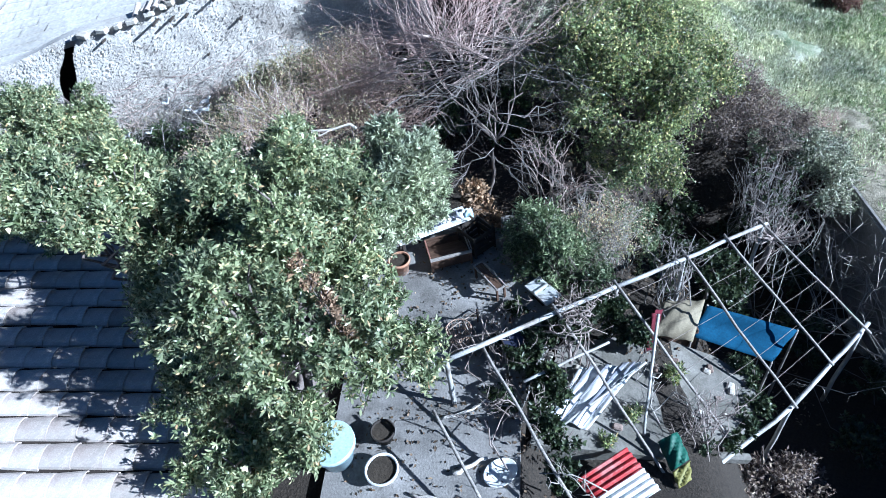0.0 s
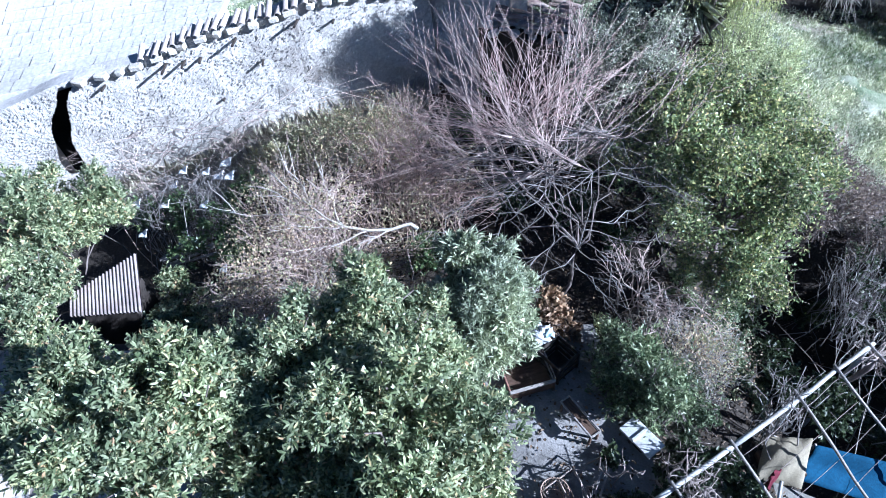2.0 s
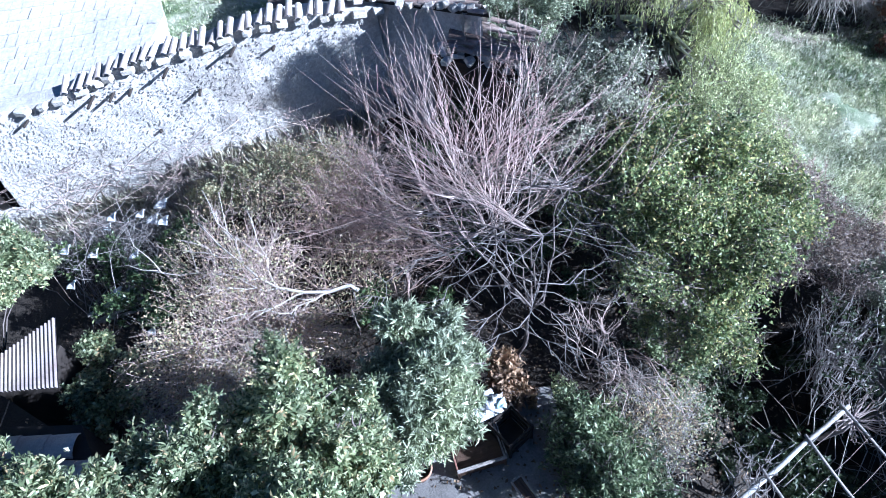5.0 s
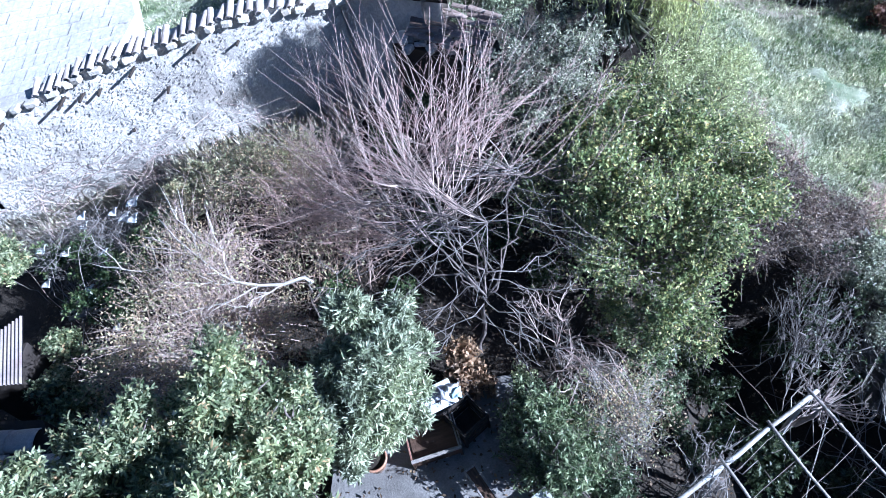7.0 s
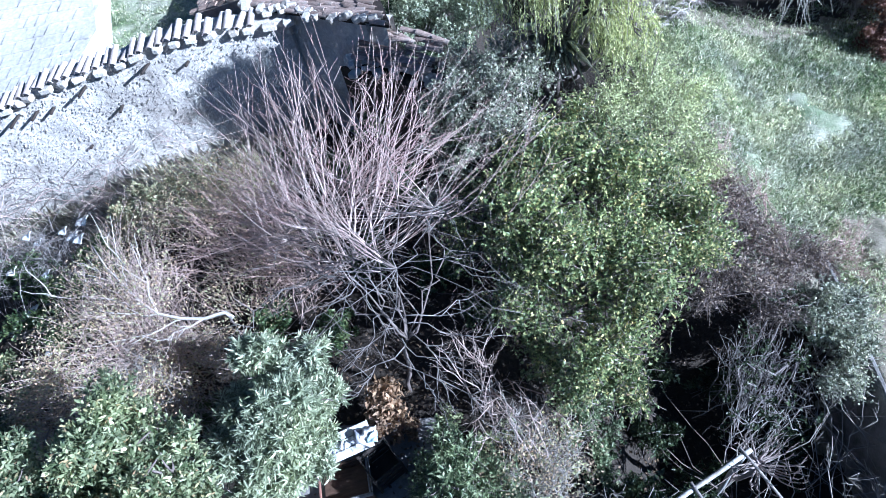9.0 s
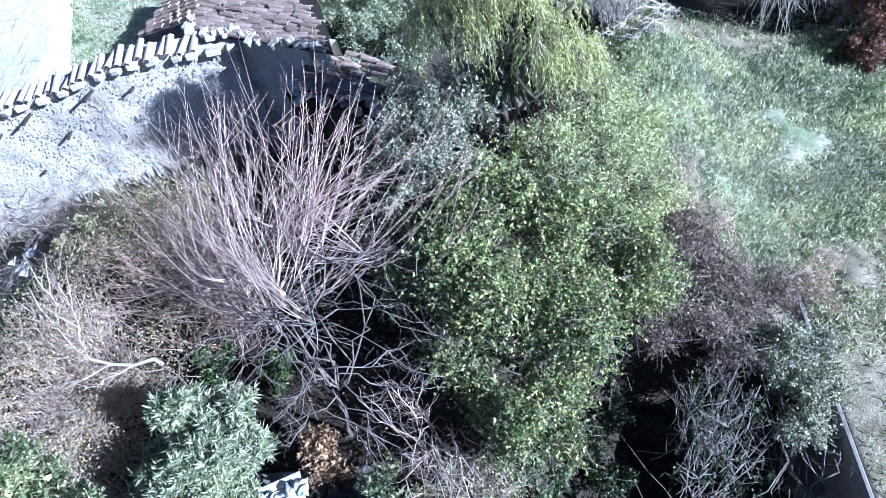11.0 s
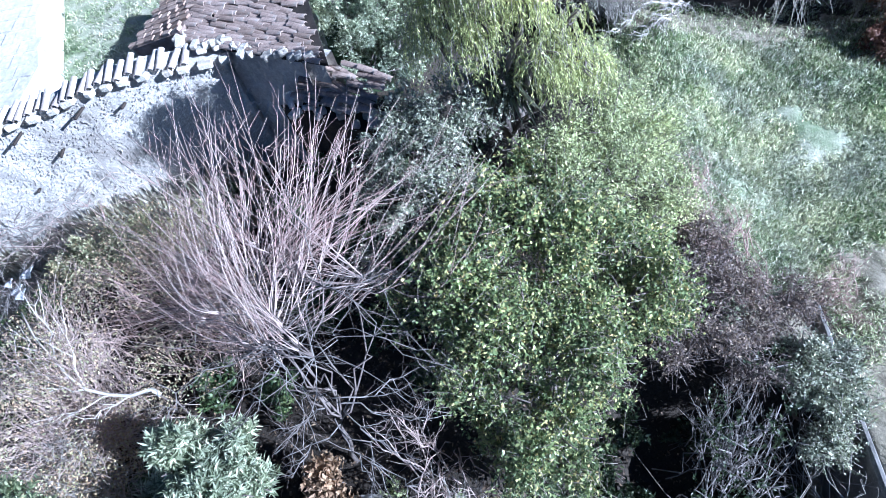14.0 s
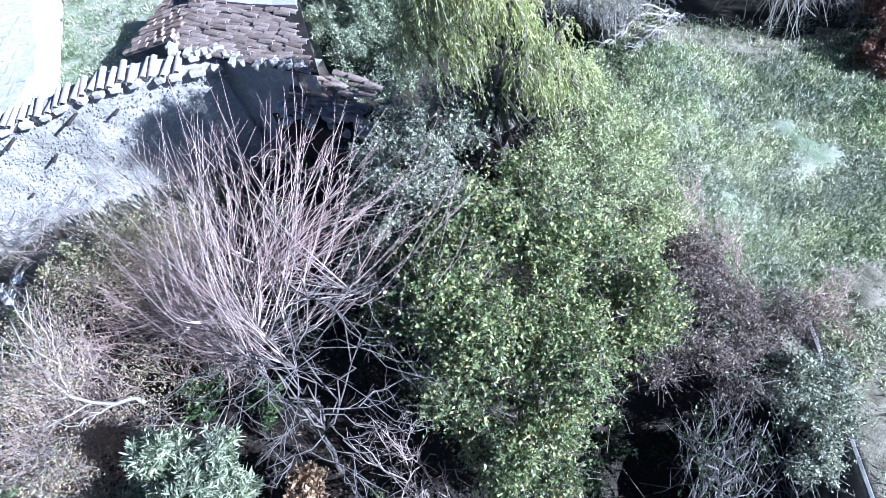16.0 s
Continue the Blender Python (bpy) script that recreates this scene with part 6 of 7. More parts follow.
def furniture():
    t = thing("wooden_table", (-0.77, 6.98, 0.0), "tray-like red-brown wooden table with worn pale edge rails", "table", turn=13)
    boxed("tabletop", (-0.31, -0.225, 0.13, 0.31, 0.225, 0.15), M["wood_brown"], t)
    boxed("front_rail", (-0.34, -0.25, 0.25, 0.34, -0.21, 0.3), M["wood_grey"], t, "worn pale front rail", 0.006)
    boxed("side_rail", (0.3, -0.21, 0.28, 0.322, 0.24, 0.302), M["wood_grey"], t, "thin pale side rail", 0.004)
    boxed("side_rail", (0.335, -0.21, 0.3, 0.352, 0.24, 0.32), M["wood_grey"], t, "thin pale side rail", 0.004)
    boxed("side_rail", (-0.34, -0.21, 0.26, -0.315, 0.24, 0.3), M["wood_red"], t, "chipped reddish side rail", 0.004)
    boxed("back_rail", (-0.34, 0.235, 0.25, 0.34, 0.26, 0.3), M["wood_brown"], t, "", 0.004)
    for y in (-0.22, 0.235):
        boxed("apron", (-0.32, y - 0.01, 0.06, 0.32, y + 0.01, 0.25), M["wood_brown"], t, "", 0.003)
    legs4(t, (-0.32, 0.32), (-0.225, 0.235), 0.25, 0.018, M["wood_brown"])
    c = thing("crate", (-0.3, 7.2, 0.0), "black open slatted crate beside the table", "crate", turn=38)
    for i, z in enumerate((0.06, 0.2, 0.34)):
        for d in ((-0.2, -0.21, z, 0.2, -0.19, z + 0.09), (-0.2, 0.19, z, 0.2, 0.21, z + 0.09), (-0.21, -0.2, z, -0.19, 0.2, z + 0.09), (0.19, -0.2, z, 0.21, 0.2, z + 0.09)):
            boxed("slat", d, M["wood_dark"], c, "", 0.004)
    boxed("bottom", (-0.19, -0.19, 0.02, 0.19, 0.19, 0.035), M["wood_dark"], c, "", 0.002)
    legs4(c, (-0.2, 0.2), (-0.2, 0.2), 0.44, 0.018, M["wood_dark"])
    r = thing("bench", (-0.14, 6.28, 0.0), "low dark wooden bench with two pale edge rails", "bench", turn=-59)
    boxed("seat", (-0.3, -0.06, 0.24, 0.3, 0.06, 0.265), M["wood_brown"], r, "", 0.004)
    for y in (-0.078, 0.078):
        boxed("rail", (-0.32, y - 0.013, 0.255, 0.32, y + 0.013, 0.285), M["wood_grey"], r, "worn pale rail", 0.005)
    for x in (-0.31, 0.31):
        boxed("crosspiece", (x - 0.012, -0.065, 0.25, x + 0.012, 0.065, 0.28), M["wood_grey"], r, "", 0.004)
    legs4(r, (-0.29, 0.29), (-0.065, 0.065), 0.24, 0.016, M["wood_brown"])
    lb = thing("batten", (0.0, 5.44, 0.0), "narrow pale double batten propped on the terrace", "batten", turn=62)
    for y in (-0.035, 0.035):
        boxed("slat", (-0.2, y - 0.014, 0.16, 0.2, y + 0.014, 0.18), M["wood_grey"], lb, "", 0.004)
    legs4(lb, (-0.17, 0.17), (-0.035, 0.035), 0.17, 0.012, M["wood_brown"])
    b = thing("white_board", (0.63, 5.98, 0.14), "chipped white board lying tilted on the plants", "board", turn=-59)
    boxed("panel", (-0.27, -0.14, 0, 0.27, 0.14, 0.045), M["white_paint"], b, "", 0.006, pose(0, 0, 0, 6, -8, 0))
    boxed("batten", (-0.05, -0.13, 0.045, -0.01, 0.13, 0.065), M["white_paint"], b, "", 0.004, pose(0, 0, 0, 6, -8, 0))
    boxed("support", (-0.12, -0.1, -0.16, 0.12, 0.1, 0.0), M["wood_dark"], b)
    w = thing("white_bench", (-1.0, 7.3, 0.0), "white painted plank bench heaped with scraps", "bench", turn=22)
    for y in (-0.1, 0.03, 0.16):
        boxed("plank", (-0.62, y - 0.055, 0.42, 0.62, y + 0.055, 0.45), M["white_paint"], w, "", 0.005)
    legs4(w, (-0.55, 0.55), (-0.1, 0.16), 0.42, 0.025, M["wood_dark"])
    rag = thing("white_rag", (-0.48, 7.5, 0.47), "crumpled white and blue rag on the bench", "rag")
    sheet("cloth", [(-0.62, 7.36, 0.47), (-0.4, 7.44, 0.47), (-0.36, 7.64, 0.47), (-0.6, 7.6, 0.47)], 10, 10, lambda u, v: 0.07 * math.sin(math.pi * u) * math.sin(math.pi * v) + 0.02 * math.sin(u * 15 + v * 11), M["white_paint"], rag)
    heap = np.random.default_rng(83)
    for k in range(7):
        x, y = -1.45 + 0.17 * k + heap.normal(0, 0.04), 7.16 + 0.06 * k + heap.normal(0, 0.05)
        sc = thing("rag", (x, y, 0.46), "crumpled scrap of pale cloth heaped on the bench", "rag", "rags on the bench")
        a, w = heap.uniform(0, 3), heap.uniform(0.07, 0.14)
        cs = [(x + math.cos(a + q * math.pi / 2) * w, y + math.sin(a + q * math.pi / 2) * w, 0.465 + heap.uniform(0, 0.05)) for q in range(4)]
        ph = heap.uniform(0, 6)
        sheet("cloth", cs, 9, 9, lambda u, v, ph=ph: 0.05 * math.sin(math.pi * u) * math.sin(math.pi * v) + 0.025 * math.sin(u * 9 + v * 7 + ph), M[("white_paint", "rag_and_shade_cloth", "plastic_blue", "white_paint")[k % 4]], sc)
    n = thing("navy_cushion", (-1.05, 7.3, 0.46), "faded navy cushion lying on the white bench", "cushion")
    sheet("cushion", [(-1.25, 7.15, 0.47), (-0.85, 7.3, 0.47), (-0.92, 7.48, 0.47), (-1.3, 7.33, 0.47)], 10, 8, lambda u, v: 0.08 * (math.sin(math.pi * u) * math.sin(math.pi * v)) ** 0.5, M["navy"], n)
    ch = thing("broken_chair", (-0.5, 5.25, 0.0), "broken chair frame of thin pale sticks", "chair")
    rc = np.random.default_rng(86)
    corner = [np.array(p) for p in ((-0.78, 5.34, 0.22), (-0.35, 5.58, 0.3), (-0.2, 5.12, 0.3), (-0.54, 4.95, 0.22))]
    sticks = [(corner[k], corner[(k + 1) % 4]) for k in range(4)] + [((-0.6, 5.15, 0.3), (-0.02, 5.2, 0.26)), ((-0.56, 5.46, 0.27), (-0.4, 5.02, 0.26))]
    for a, b in sticks:
        o = tubes("rail", [(bent(rc, a, b, 4, wob=0.02), 0.013, 0.011)], M["wood_pale"], ch, "", 6)
        o.matrix_parent_inverse = ch.matrix_world.inverted()
    for p in corner:
        o = tubes("leg", [(bent(rc, p + [0, 0, 0.03], (p[0] + rc.uniform(-0.05, 0.05), p[1] + rc.uniform(-0.05, 0.05), 0.0), 4, wob=0.02), 0.014, 0.012)], M["wood_brown"], ch, "", 6)
        o.matrix_parent_inverse = ch.matrix_world.inverted()
    for k in range(5):
        u = (k + 0.5) / 5
        a, b = corner[0] * (1 - u) + corner[1] * u, corner[3] * (1 - u) + corner[2] * u
        if k in (1, 4):
            continue
        o = tubes("slat", [(bent(rc, a - [0, 0, 0.12], b - [0, 0, 0.14], 4, wob=0.05), 0.008, 0.007)], M["brick"], ch, "reddish cane slat", 5)
        o.matrix_parent_inverse = ch.matrix_world.inverted()

    st = thing("stool", (0.12, 4.95, 0.0), "round black metal stool standing among the vines", "stool")
    ring = [(math.cos(a) * 0.15, math.sin(a) * 0.15, 0.42) for a in np.linspace(0, 2 * math.pi, 19)]
    tubes("rim", [(ring, 0.014, 0.014)], M["wood_dark"], st, "", 6)
    bm = bmesh.new()
    bmesh.ops.create_circle(bm, cap_ends=True, segments=18, radius=0.145)
    for v in bm.verts:
        v.co.z = 0.415
    part("seat", bm, M["navy"], st)
    for k in range(3):
        a = k * 2.1
        tubes("leg", [([(math.cos(a) * 0.13, math.sin(a) * 0.13, 0.41), (math.cos(a) * 0.19, math.sin(a) * 0.19, 0.0)], 0.011, 0.011)], M["wood_dark"], st, "", 6)
    rl = np.random.default_rng(85)
    for a, b, rad in (((-0.75, 3.32, 0.05), (-0.32, 3.48, 0.06), 0.034), ((-1.25, 3.1, 0.04), (-0.55, 2.95, 0.04), 0.022), ((-0.95, 4.05, 0.03), (-0.2, 4.25, 0.04), 0.02)):
        lg = thing("log", a, "pale dead bough lying on the terrace", "log", "boughs on the terrace")
        o = tubes("bough", [(bent(rl, a, b, 7, wob=0.06), rad, rad * 0.6)], M["white_bark"], lg, "", 7)
        o.matrix_parent_inverse = lg.matrix_world.inverted()
    pn = thing("pan", (-0.18, 3.3, 0.0), "shallow chipped pale enamel pan", "pan", turn=30)
    bm = bmesh.new()
    prof = [(0.001, 0.012), (0.12, 0.012), (0.16, 0.05), (0.17, 0.05), (0.13, 0.0), (0.001, 0.0)]
    rings = [[bm.verts.new((math.cos(2 * math.pi * i / 22) * q * 1.3, math.sin(2 * math.pi * i / 22) * q, z)) for i in range(22)] for q, z in prof]
    for u, w2 in zip(rings, rings[1:]):
        for i in range(22):
            bm.faces.new((u[i], u[(i + 1) % 22], w2[(i + 1) % 22], w2[i]))
    part("bowl", bm, M["white_paint"], pn, "", True)
    bk = thing("wicker_basket", (-0.62, 5.3, 0.0), "broken reddish wicker basket beside the vines", "basket")
    hoops = [([(math.cos(a) * q, math.sin(a) * q, z) for a in np.linspace(0, 2 * math.pi, 17)], 0.009, 0.009) for q, z in ((0.13, 0.01), (0.15, 0.1), (0.17, 0.2), (0.18, 0.28))]
    ribs = [([(math.cos(a) * 0.13, math.sin(a) * 0.13, 0.0), (math.cos(a) * 0.18, math.sin(a) * 0.18, 0.3)], 0.006, 0.006) for a in np.linspace(0, 2 * math.pi, 20, endpoint=False)]
    for line in hoops:
        tubes("hoop", [line], M["brick"], bk, "", 5)
    for line in ribs:
        tubes("rod", [line], M["brick"], bk, "", 5)


furniture()


def shed():
    rng = np.random.default_rng(81)
    t = thing("shed", (-7.1, 8.2, -0.6), "small shed with a rusty grey corrugated roof", "shed")
    inv = t.matrix_world.inverted()
    vs, fs = [], []
    xs = np.linspace(0, 1, 150)
    for u in xs:
        x0, y0 = -7.52 + 0.84 * u, 8.3 + 0.73 * u
        for j in range(6):
            y = y0 + (7.92 - y0) * j / 5
            vs.append((x0 + 0.36 * (y0 - y), y, 1.12 + 0.016 * math.sin(u * 2 * math.pi * 19) + 0.06 * (y - 7.4)))
    n = len(vs)
    vs += [(x, y, z - 0.006) for x, y, z in vs]
    for i in range(len(xs) - 1):
        for j in range(5):
            a = i * 6 + j
            fs += [(a, a + 6, a + 7, a + 1), (n + a, n + a + 1, n + a + 7, n + a + 6)]
    o = mesh_ob("roof", vs, fs, M["rusty_sheet"], t, "grey corrugated sheet", True)
    o.matrix_parent_inverse = inv
    for nm, d in (("front_wall", (-7.25, 7.98, -0.7, -6.42, 8.05, 1.08)), ("side_wall", (-6.6, 8.05, -0.7, -6.53, 8.62, 1.09)), ("rear_wall", (-7.0, 8.55, -0.7, -6.6, 8.62, 1.1))):
        b = boxed(nm, d, M["wood_dark"], t)
        b.matrix_parent_inverse = inv
    for k in range(5):
        p = thing("plank", (-6.3, 9.6, 0.3), "weathered grey plank leaning in the brambles", "plank", "scrap planks", turn=10 + 6 * k)
        boxed("board", (-0.45, -0.05 + 0.07 * k, 0.03 * k, 0.45, 0.01 + 0.07 * k, 0.03 * k + 0.025), M["wood_grey"], p, "", 0.004, pose(0, 0, 0, 0, rng.uniform(-12, 4), 0))
    for x, y, z, s in ((-6.0, 11.2, 0.75, 0.13), (-7.1, 11.5, 0.35, 0.1), (-6.5, 10.0, 0.35, 0.12), (-7.3, 10.2, 0.4, 0.1), (-5.4, 8.9, 0.8, 0.08), (-5.9, 11.5, 0.8, 0.14), (-6.3, 11.4, 0.7, 0.1), (-5.7, 11.0, 0.9, 0.12), (-6.4, 10.9, 1.2, 0.1), (-6.8, 10.5, 0.8, 0.11), (-7.6, 10.9, 0.5, 0.12), (-6.0, 10.3, 0.9, 0.1)):
        q = thing("plastic_scrap", (x, y, z), "scrap of white plastic caught in the brambles", "scrap", "plastic scraps")
        sheet("scrap", [(x - s * 0.8, y - s * 0.7, z), (x + s * 0.7, y - s * 0.8, z + 0.03), (x + s * 0.8, y + s * 0.7, z + 0.05), (x - s * 0.7, y + s * 0.8, z)], 7, 7, lambda u, v: 0.02 * math.sin(u * 5 + v * 4), M["white_paint"], q)


shed()
yard_fence()


def more_plants():
    rng = np.random.default_rng(91)
    leafy_tree("low_shrub", "leafy green shrub under the pergola", "shrub", (1.75, 5.5, -0.6), [(1.75, 5.35, -0.2, 0.33), (1.5, 5.6, -0.1, 0.28), (1.3, 5.95, -0.25, 0.26)], M["leaf_shaded"], 92, 320, 10, 0.08, 0.034, 0.15, 0.5, 0.03)
    leafy_tree("low_shrub", "leafy shrub behind the tarpaulin", "shrub", (3.4, 6.7, -1.2), [(3.4, 6.6, -0.45, 0.42), (3.8, 6.5, -0.7, 0.35), (3.0, 6.9, -0.4, 0.35)], M["leaf_shaded"], 93, 380, 10, 0.08, 0.034, 0.15, 0.5, 0.03)
    leafy_tree("low_shrub", "dark creeping shrub at the edge of the yard", "shrub", (3.5, 4.6, -1.9), [(3.5, 4.65, -1.15, 0.26), (3.25, 4.35, -1.05, 0.24), (3.55, 5.0, -1.12, 0.26), (2.95, 4.1, -0.98, 0.22), (3.4, 5.25, -1.0, 0.22), (2.5, 3.95, -0.85, 0.2)], M["leaf_shaded"], 98, 420, 9, 0.07, 0.034, 0.16, 0.5, 0.02)
    leafy_tree("brown_shrub", "dry olive-brown shrub beside the pergola", "shrub", (3.6, 3.8, -2.4), [(3.5, 4.0, -1.85, 0.42), (3.2, 3.4, -1.9, 0.5), (3.9, 3.8, -2.0, 0.45), (3.6, 3.3, -2.1, 0.45), (4.2, 4.1, -2.2, 0.35)], M["leaf_purple"], 94, 620, 9, 0.06, 0.03, 0.2, 0.5, 0.03)
    leafy_tree("weeds", "low green weeds growing from the yard", "weeds", (1.6, 4.2, -0.6), [(1.6, 4.25, -0.5, 0.16), (2.4, 4.9, -0.6, 0.2), (1.2, 3.9, -0.45, 0.14)], M["leaf_yellow"], 95, 110, 9, 0.07, 0.02, 0.1, 0.8, 0.008)
    bare_bush("grape_vine", "bare grey grape vine climbing over the pergola", "vine", (0.5, 5.0, -0.1), cloud(rng, [(0.6, 5.0, 0.6, 0.55), (0.2, 4.3, 0.5, 0.6), (1.0, 5.4, 0.5, 0.45), (1.0, 4.6, 0.5, 0.4)], 9, 0.45), M["bark_pale"], 96, 0.013, 0.005, 6, 0.3, 0.9, 0.3, 1, 0.4, 0.14, spread=0.3)
    for k, (fx, fy, lb, cnt, wood) in enumerate(((-0.1, 4.9, [(-0.2, 4.7, 0.35, 0.5), (0.1, 5.2, 0.3, 0.5), (-0.6, 4.9, 0.25, 0.4)], 36, "bark"), (0.2, 3.9, [(0.1, 3.9, 0.3, 0.5), (-0.4, 3.6, 0.25, 0.45), (0.6, 4.2, 0.3, 0.4), (-0.2, 4.3, 0.3, 0.4)], 30, "bark"), (0.5, 3.0, [(0.4, 3.0, 0.3, 0.45), (-0.2, 2.9, 0.2, 0.4)], 12, "twig_grey"), (0.9, 5.3, [(0.8, 5.2, 0.7, 0.4), (1.0, 5.5, 0.6, 0.4), (1.5, 5.6, 0.5, 0.35)], 40, "bark"), (1.9, 4.5, [(1.9, 4.6, -0.2, 0.4), (2.3, 4.2, -0.4, 0.4)], 16, "twig_grey"))):
        bare_bush("grape_vine", "gnarled leafless grape vine sprawling below the pergola", "vine", (fx, fy, 0.0 if fx < 0.7 else -0.6), cloud(rng, lb, max(5, int(cnt * 0.33)), 0.5), M["bark_pale" if wood == "bark" else wood], 130 + k, 0.012, 0.0045, 6, 0.28, 0.8, 0.3, 1, 0.4, 0.14, spread=0.3, group="pergola vines")
    leafy_tree("vine_litter", "ivy and dead leaves heaped under the vines, darkened for shade", "ivy", (0.2, 4.6, 0.0), [(0.35, 4.7, 0.05, 0.3), (0.1, 5.1, 0.05, 0.28), (-0.1, 4.2, 0.05, 0.25), (0.5, 4.2, 0.05, 0.3), (0.95, 5.4, 0.1, 0.3), (0.6, 3.6, 0.0, 0.28), (0.2, 5.75, 0.05, 0.2)], M["leaf_shaded"], 135, 420, 9, 0.07, 0.04, 0.15, 0.4, 0.01, 0.4)
    # ivy lobes added as casters, so that their shadow falls on the terrace
    leafy_tree("ivy", "ivy massed by the pergola beam to shade the terrace", "ivy", (0.8, 5.1, -0.3), [(0.45, 4.95, 0.42, 0.26), (0.75, 5.1, 0.45, 0.24), (0.2, 4.75, 0.4, 0.22), (0.95, 5.2, 0.3, 0.26), (0.55, 4.4, 0.3, 0.22), (0.4, 3.8, 0.25, 0.22), (0.5, 3.2, 0.2, 0.24), (1.2, 5.4, 0.35, 0.24), (1.2, 5.6, 0.2, 0.26), (1.55, 5.6, 0.15, 0.26)], M["leaf_shaded"], 136, 820, 10, 0.07, 0.04, 0.2, 0.4, 0.015, 0.4)
    gv = thing("grape_vine", (0.9, 5.0, -0.3), "thick curling grey vine stems wound about the beam", "vine", "pergola vines")
    rv = np.random.default_rng(97)
    loops = [(bent(rv, (0.9, 5.0, -0.3), (0.9, 5.1, 0.55), 5), 0.028, 0.02)]
    for k in range(16):
        p = np.array((rv.uniform(0.55, 1.25), 0, rv.uniform(0.35, 0.75)))
        p[1] = 4.9 + 0.45 * (p[0] - 0.55) + rv.uniform(-0.2, 0.2)
        d, turn, q = rv.uniform(0, 6.3), rv.normal(0, 0.55), [p.copy()]
        for _ in range(10):
            d += turn + rv.normal(0, 0.25)
            p = p + np.array((math.cos(d) * 0.06, math.sin(d) * 0.06, rv.normal(0.004, 0.02)))
            q.append(p.copy())
        loops.append((np.array(q), rv.uniform(0.009, 0.016), 0.006))
    for k in range(9):
        p = np.array((0.9 + 0.09 * k, 5.1 + 0.055 * k, 0.62 - 0.02 * k))
        loops.append((bent(rv, p, p + [rv.normal(0, 0.12), rv.normal(0, 0.12), rv.uniform(0.15, 0.35)], 6, wob=0.12), 0.009, 0.004))
    o = tubes("stem", loops, M["bark_pale"], gv, "", 6)
    o.matrix_parent_inverse = gv.matrix_world.inverted()
    bare_bush("grape_vine", "bare vine shoots on the pergola beam", "vine", (2.6, 6.3, -0.8), cloud(rng, [(2.55, 6.35, 0.35, 0.4), (3.1, 6.6, 0.2, 0.35)], 18, 0.6), M["twig_shaded"], 97, 0.012, 0.005, 5, 0.3, 0.9, 0.4, 1, 0.2, 0.1, spread=0.15)
    bare_bush("grape_vine", "bare vine shoots over the lower yard", "vine", (2.5, 4.0, -0.9), cloud(rng, [(2.5, 4.1, -0.4, 0.5), (2.9, 4.2, -0.6, 0.45)], 24, 0.6), M["bark_pale"], 98, 0.009, 0.0035, 6, 0.3, 0.9, 0.3, 1, 0.2, 0.1, spread=0.15)
    pb = thing("pale_branch", (-2.25, 8.9, 1.47), "long pale peeled branch crossing the bushes", "branch")
    main = np.array([(-2.2, 8.87, 1.42), (-2.3, 8.93, 1.48), (-2.6, 8.88, 1.44), (-2.95, 8.92, 1.42), (-3.32, 9.01, 1.45), (-3.6, 9.18, 1.48), (-3.85, 9.4, 1.55), (-4.25, 9.75, 1.65), (-4.6, 10.15, 1.7)])
    ln = [(main, 0.03, 0.008)]
    for k, tip, r in ((4, (-4.5, 9.14, 1.45), 0.014), (5, (-5.3, 9.5, 1.5), 0.014), (3, (-4.1, 8.6, 1.3), 0.013), (2, (-3.4, 8.6, 1.3), 0.012), (6, (-4.3, 10.3, 1.8), 0.012), (4, (-3.7, 9.9, 1.9), 0.012), (5, (-4.8, 9.9, 1.6), 0.012)):
        q = bent(rng, main[k], tip, 8, wob=0.07)
        ln.append((q, r, 0.004))
        for i in (2, 3, 4, 5, 6):
            ln.append((bent(rng, q[i], q[i] + (np.array(tip) - main[k]) * 0.25 + rng.normal(0, 0.16, 3), 5), r * 0.5, 0.003))
    o = tubes("bough", ln, M["white_bark"], pb, "", 7)
    low = tubes("stem", [(bent(rng, (-2.28, 8.9, 1.46), (-2.5, 9.1, -0.15), 7), 0.012, 0.016)], M["bark"], pb, "", 6)
    low.matrix_parent_inverse = pb.matrix_world.inverted()
    o.matrix_parent_inverse = pb.matrix_world.inverted()
    bare_bush("pale_shrub", "small forked shrub with whitish bare branches", "shrub", (-2.95, 7.35, -0.1), [(-2.94, 7.93, 1.2), (-3.2, 8.3, 1.2), (-3.36, 7.7, 1.2), (-3.7, 8.0, 1.2), (-4.0, 7.95, 1.15), (-2.75, 8.1, 1.2), (-3.5, 8.25, 1.25), (-2.7, 7.7, 1.1), (-4.2, 8.3, 1.1)], M["twig"], 141, 0.012, 0.004, 9, 0.35, 0.8, 0.2, 1, 0.1, 0.07, sub=M["twig_grey"], spread=0.08)
    bare_bush("haze_bush", "fine pale grey twigs of a leafless bush behind the evergreen", "shrub", (-3.5, 7.8, -0.2), cloud(rng, [(-3.2, 7.5, 1.05, 0.55), (-3.8, 7.6, 1.15, 0.55), (-4.4, 7.7, 1.2, 0.55), (-2.7, 7.8, 1.0, 0.5), (-3.5, 8.2, 1.2, 0.5)], 130, 0.4), M["twig_grey"], 142, 0.006, 0.0025, 10, 0.4, 0.8, 0.2, 1, 0.2, 0.08, spread=0.5)
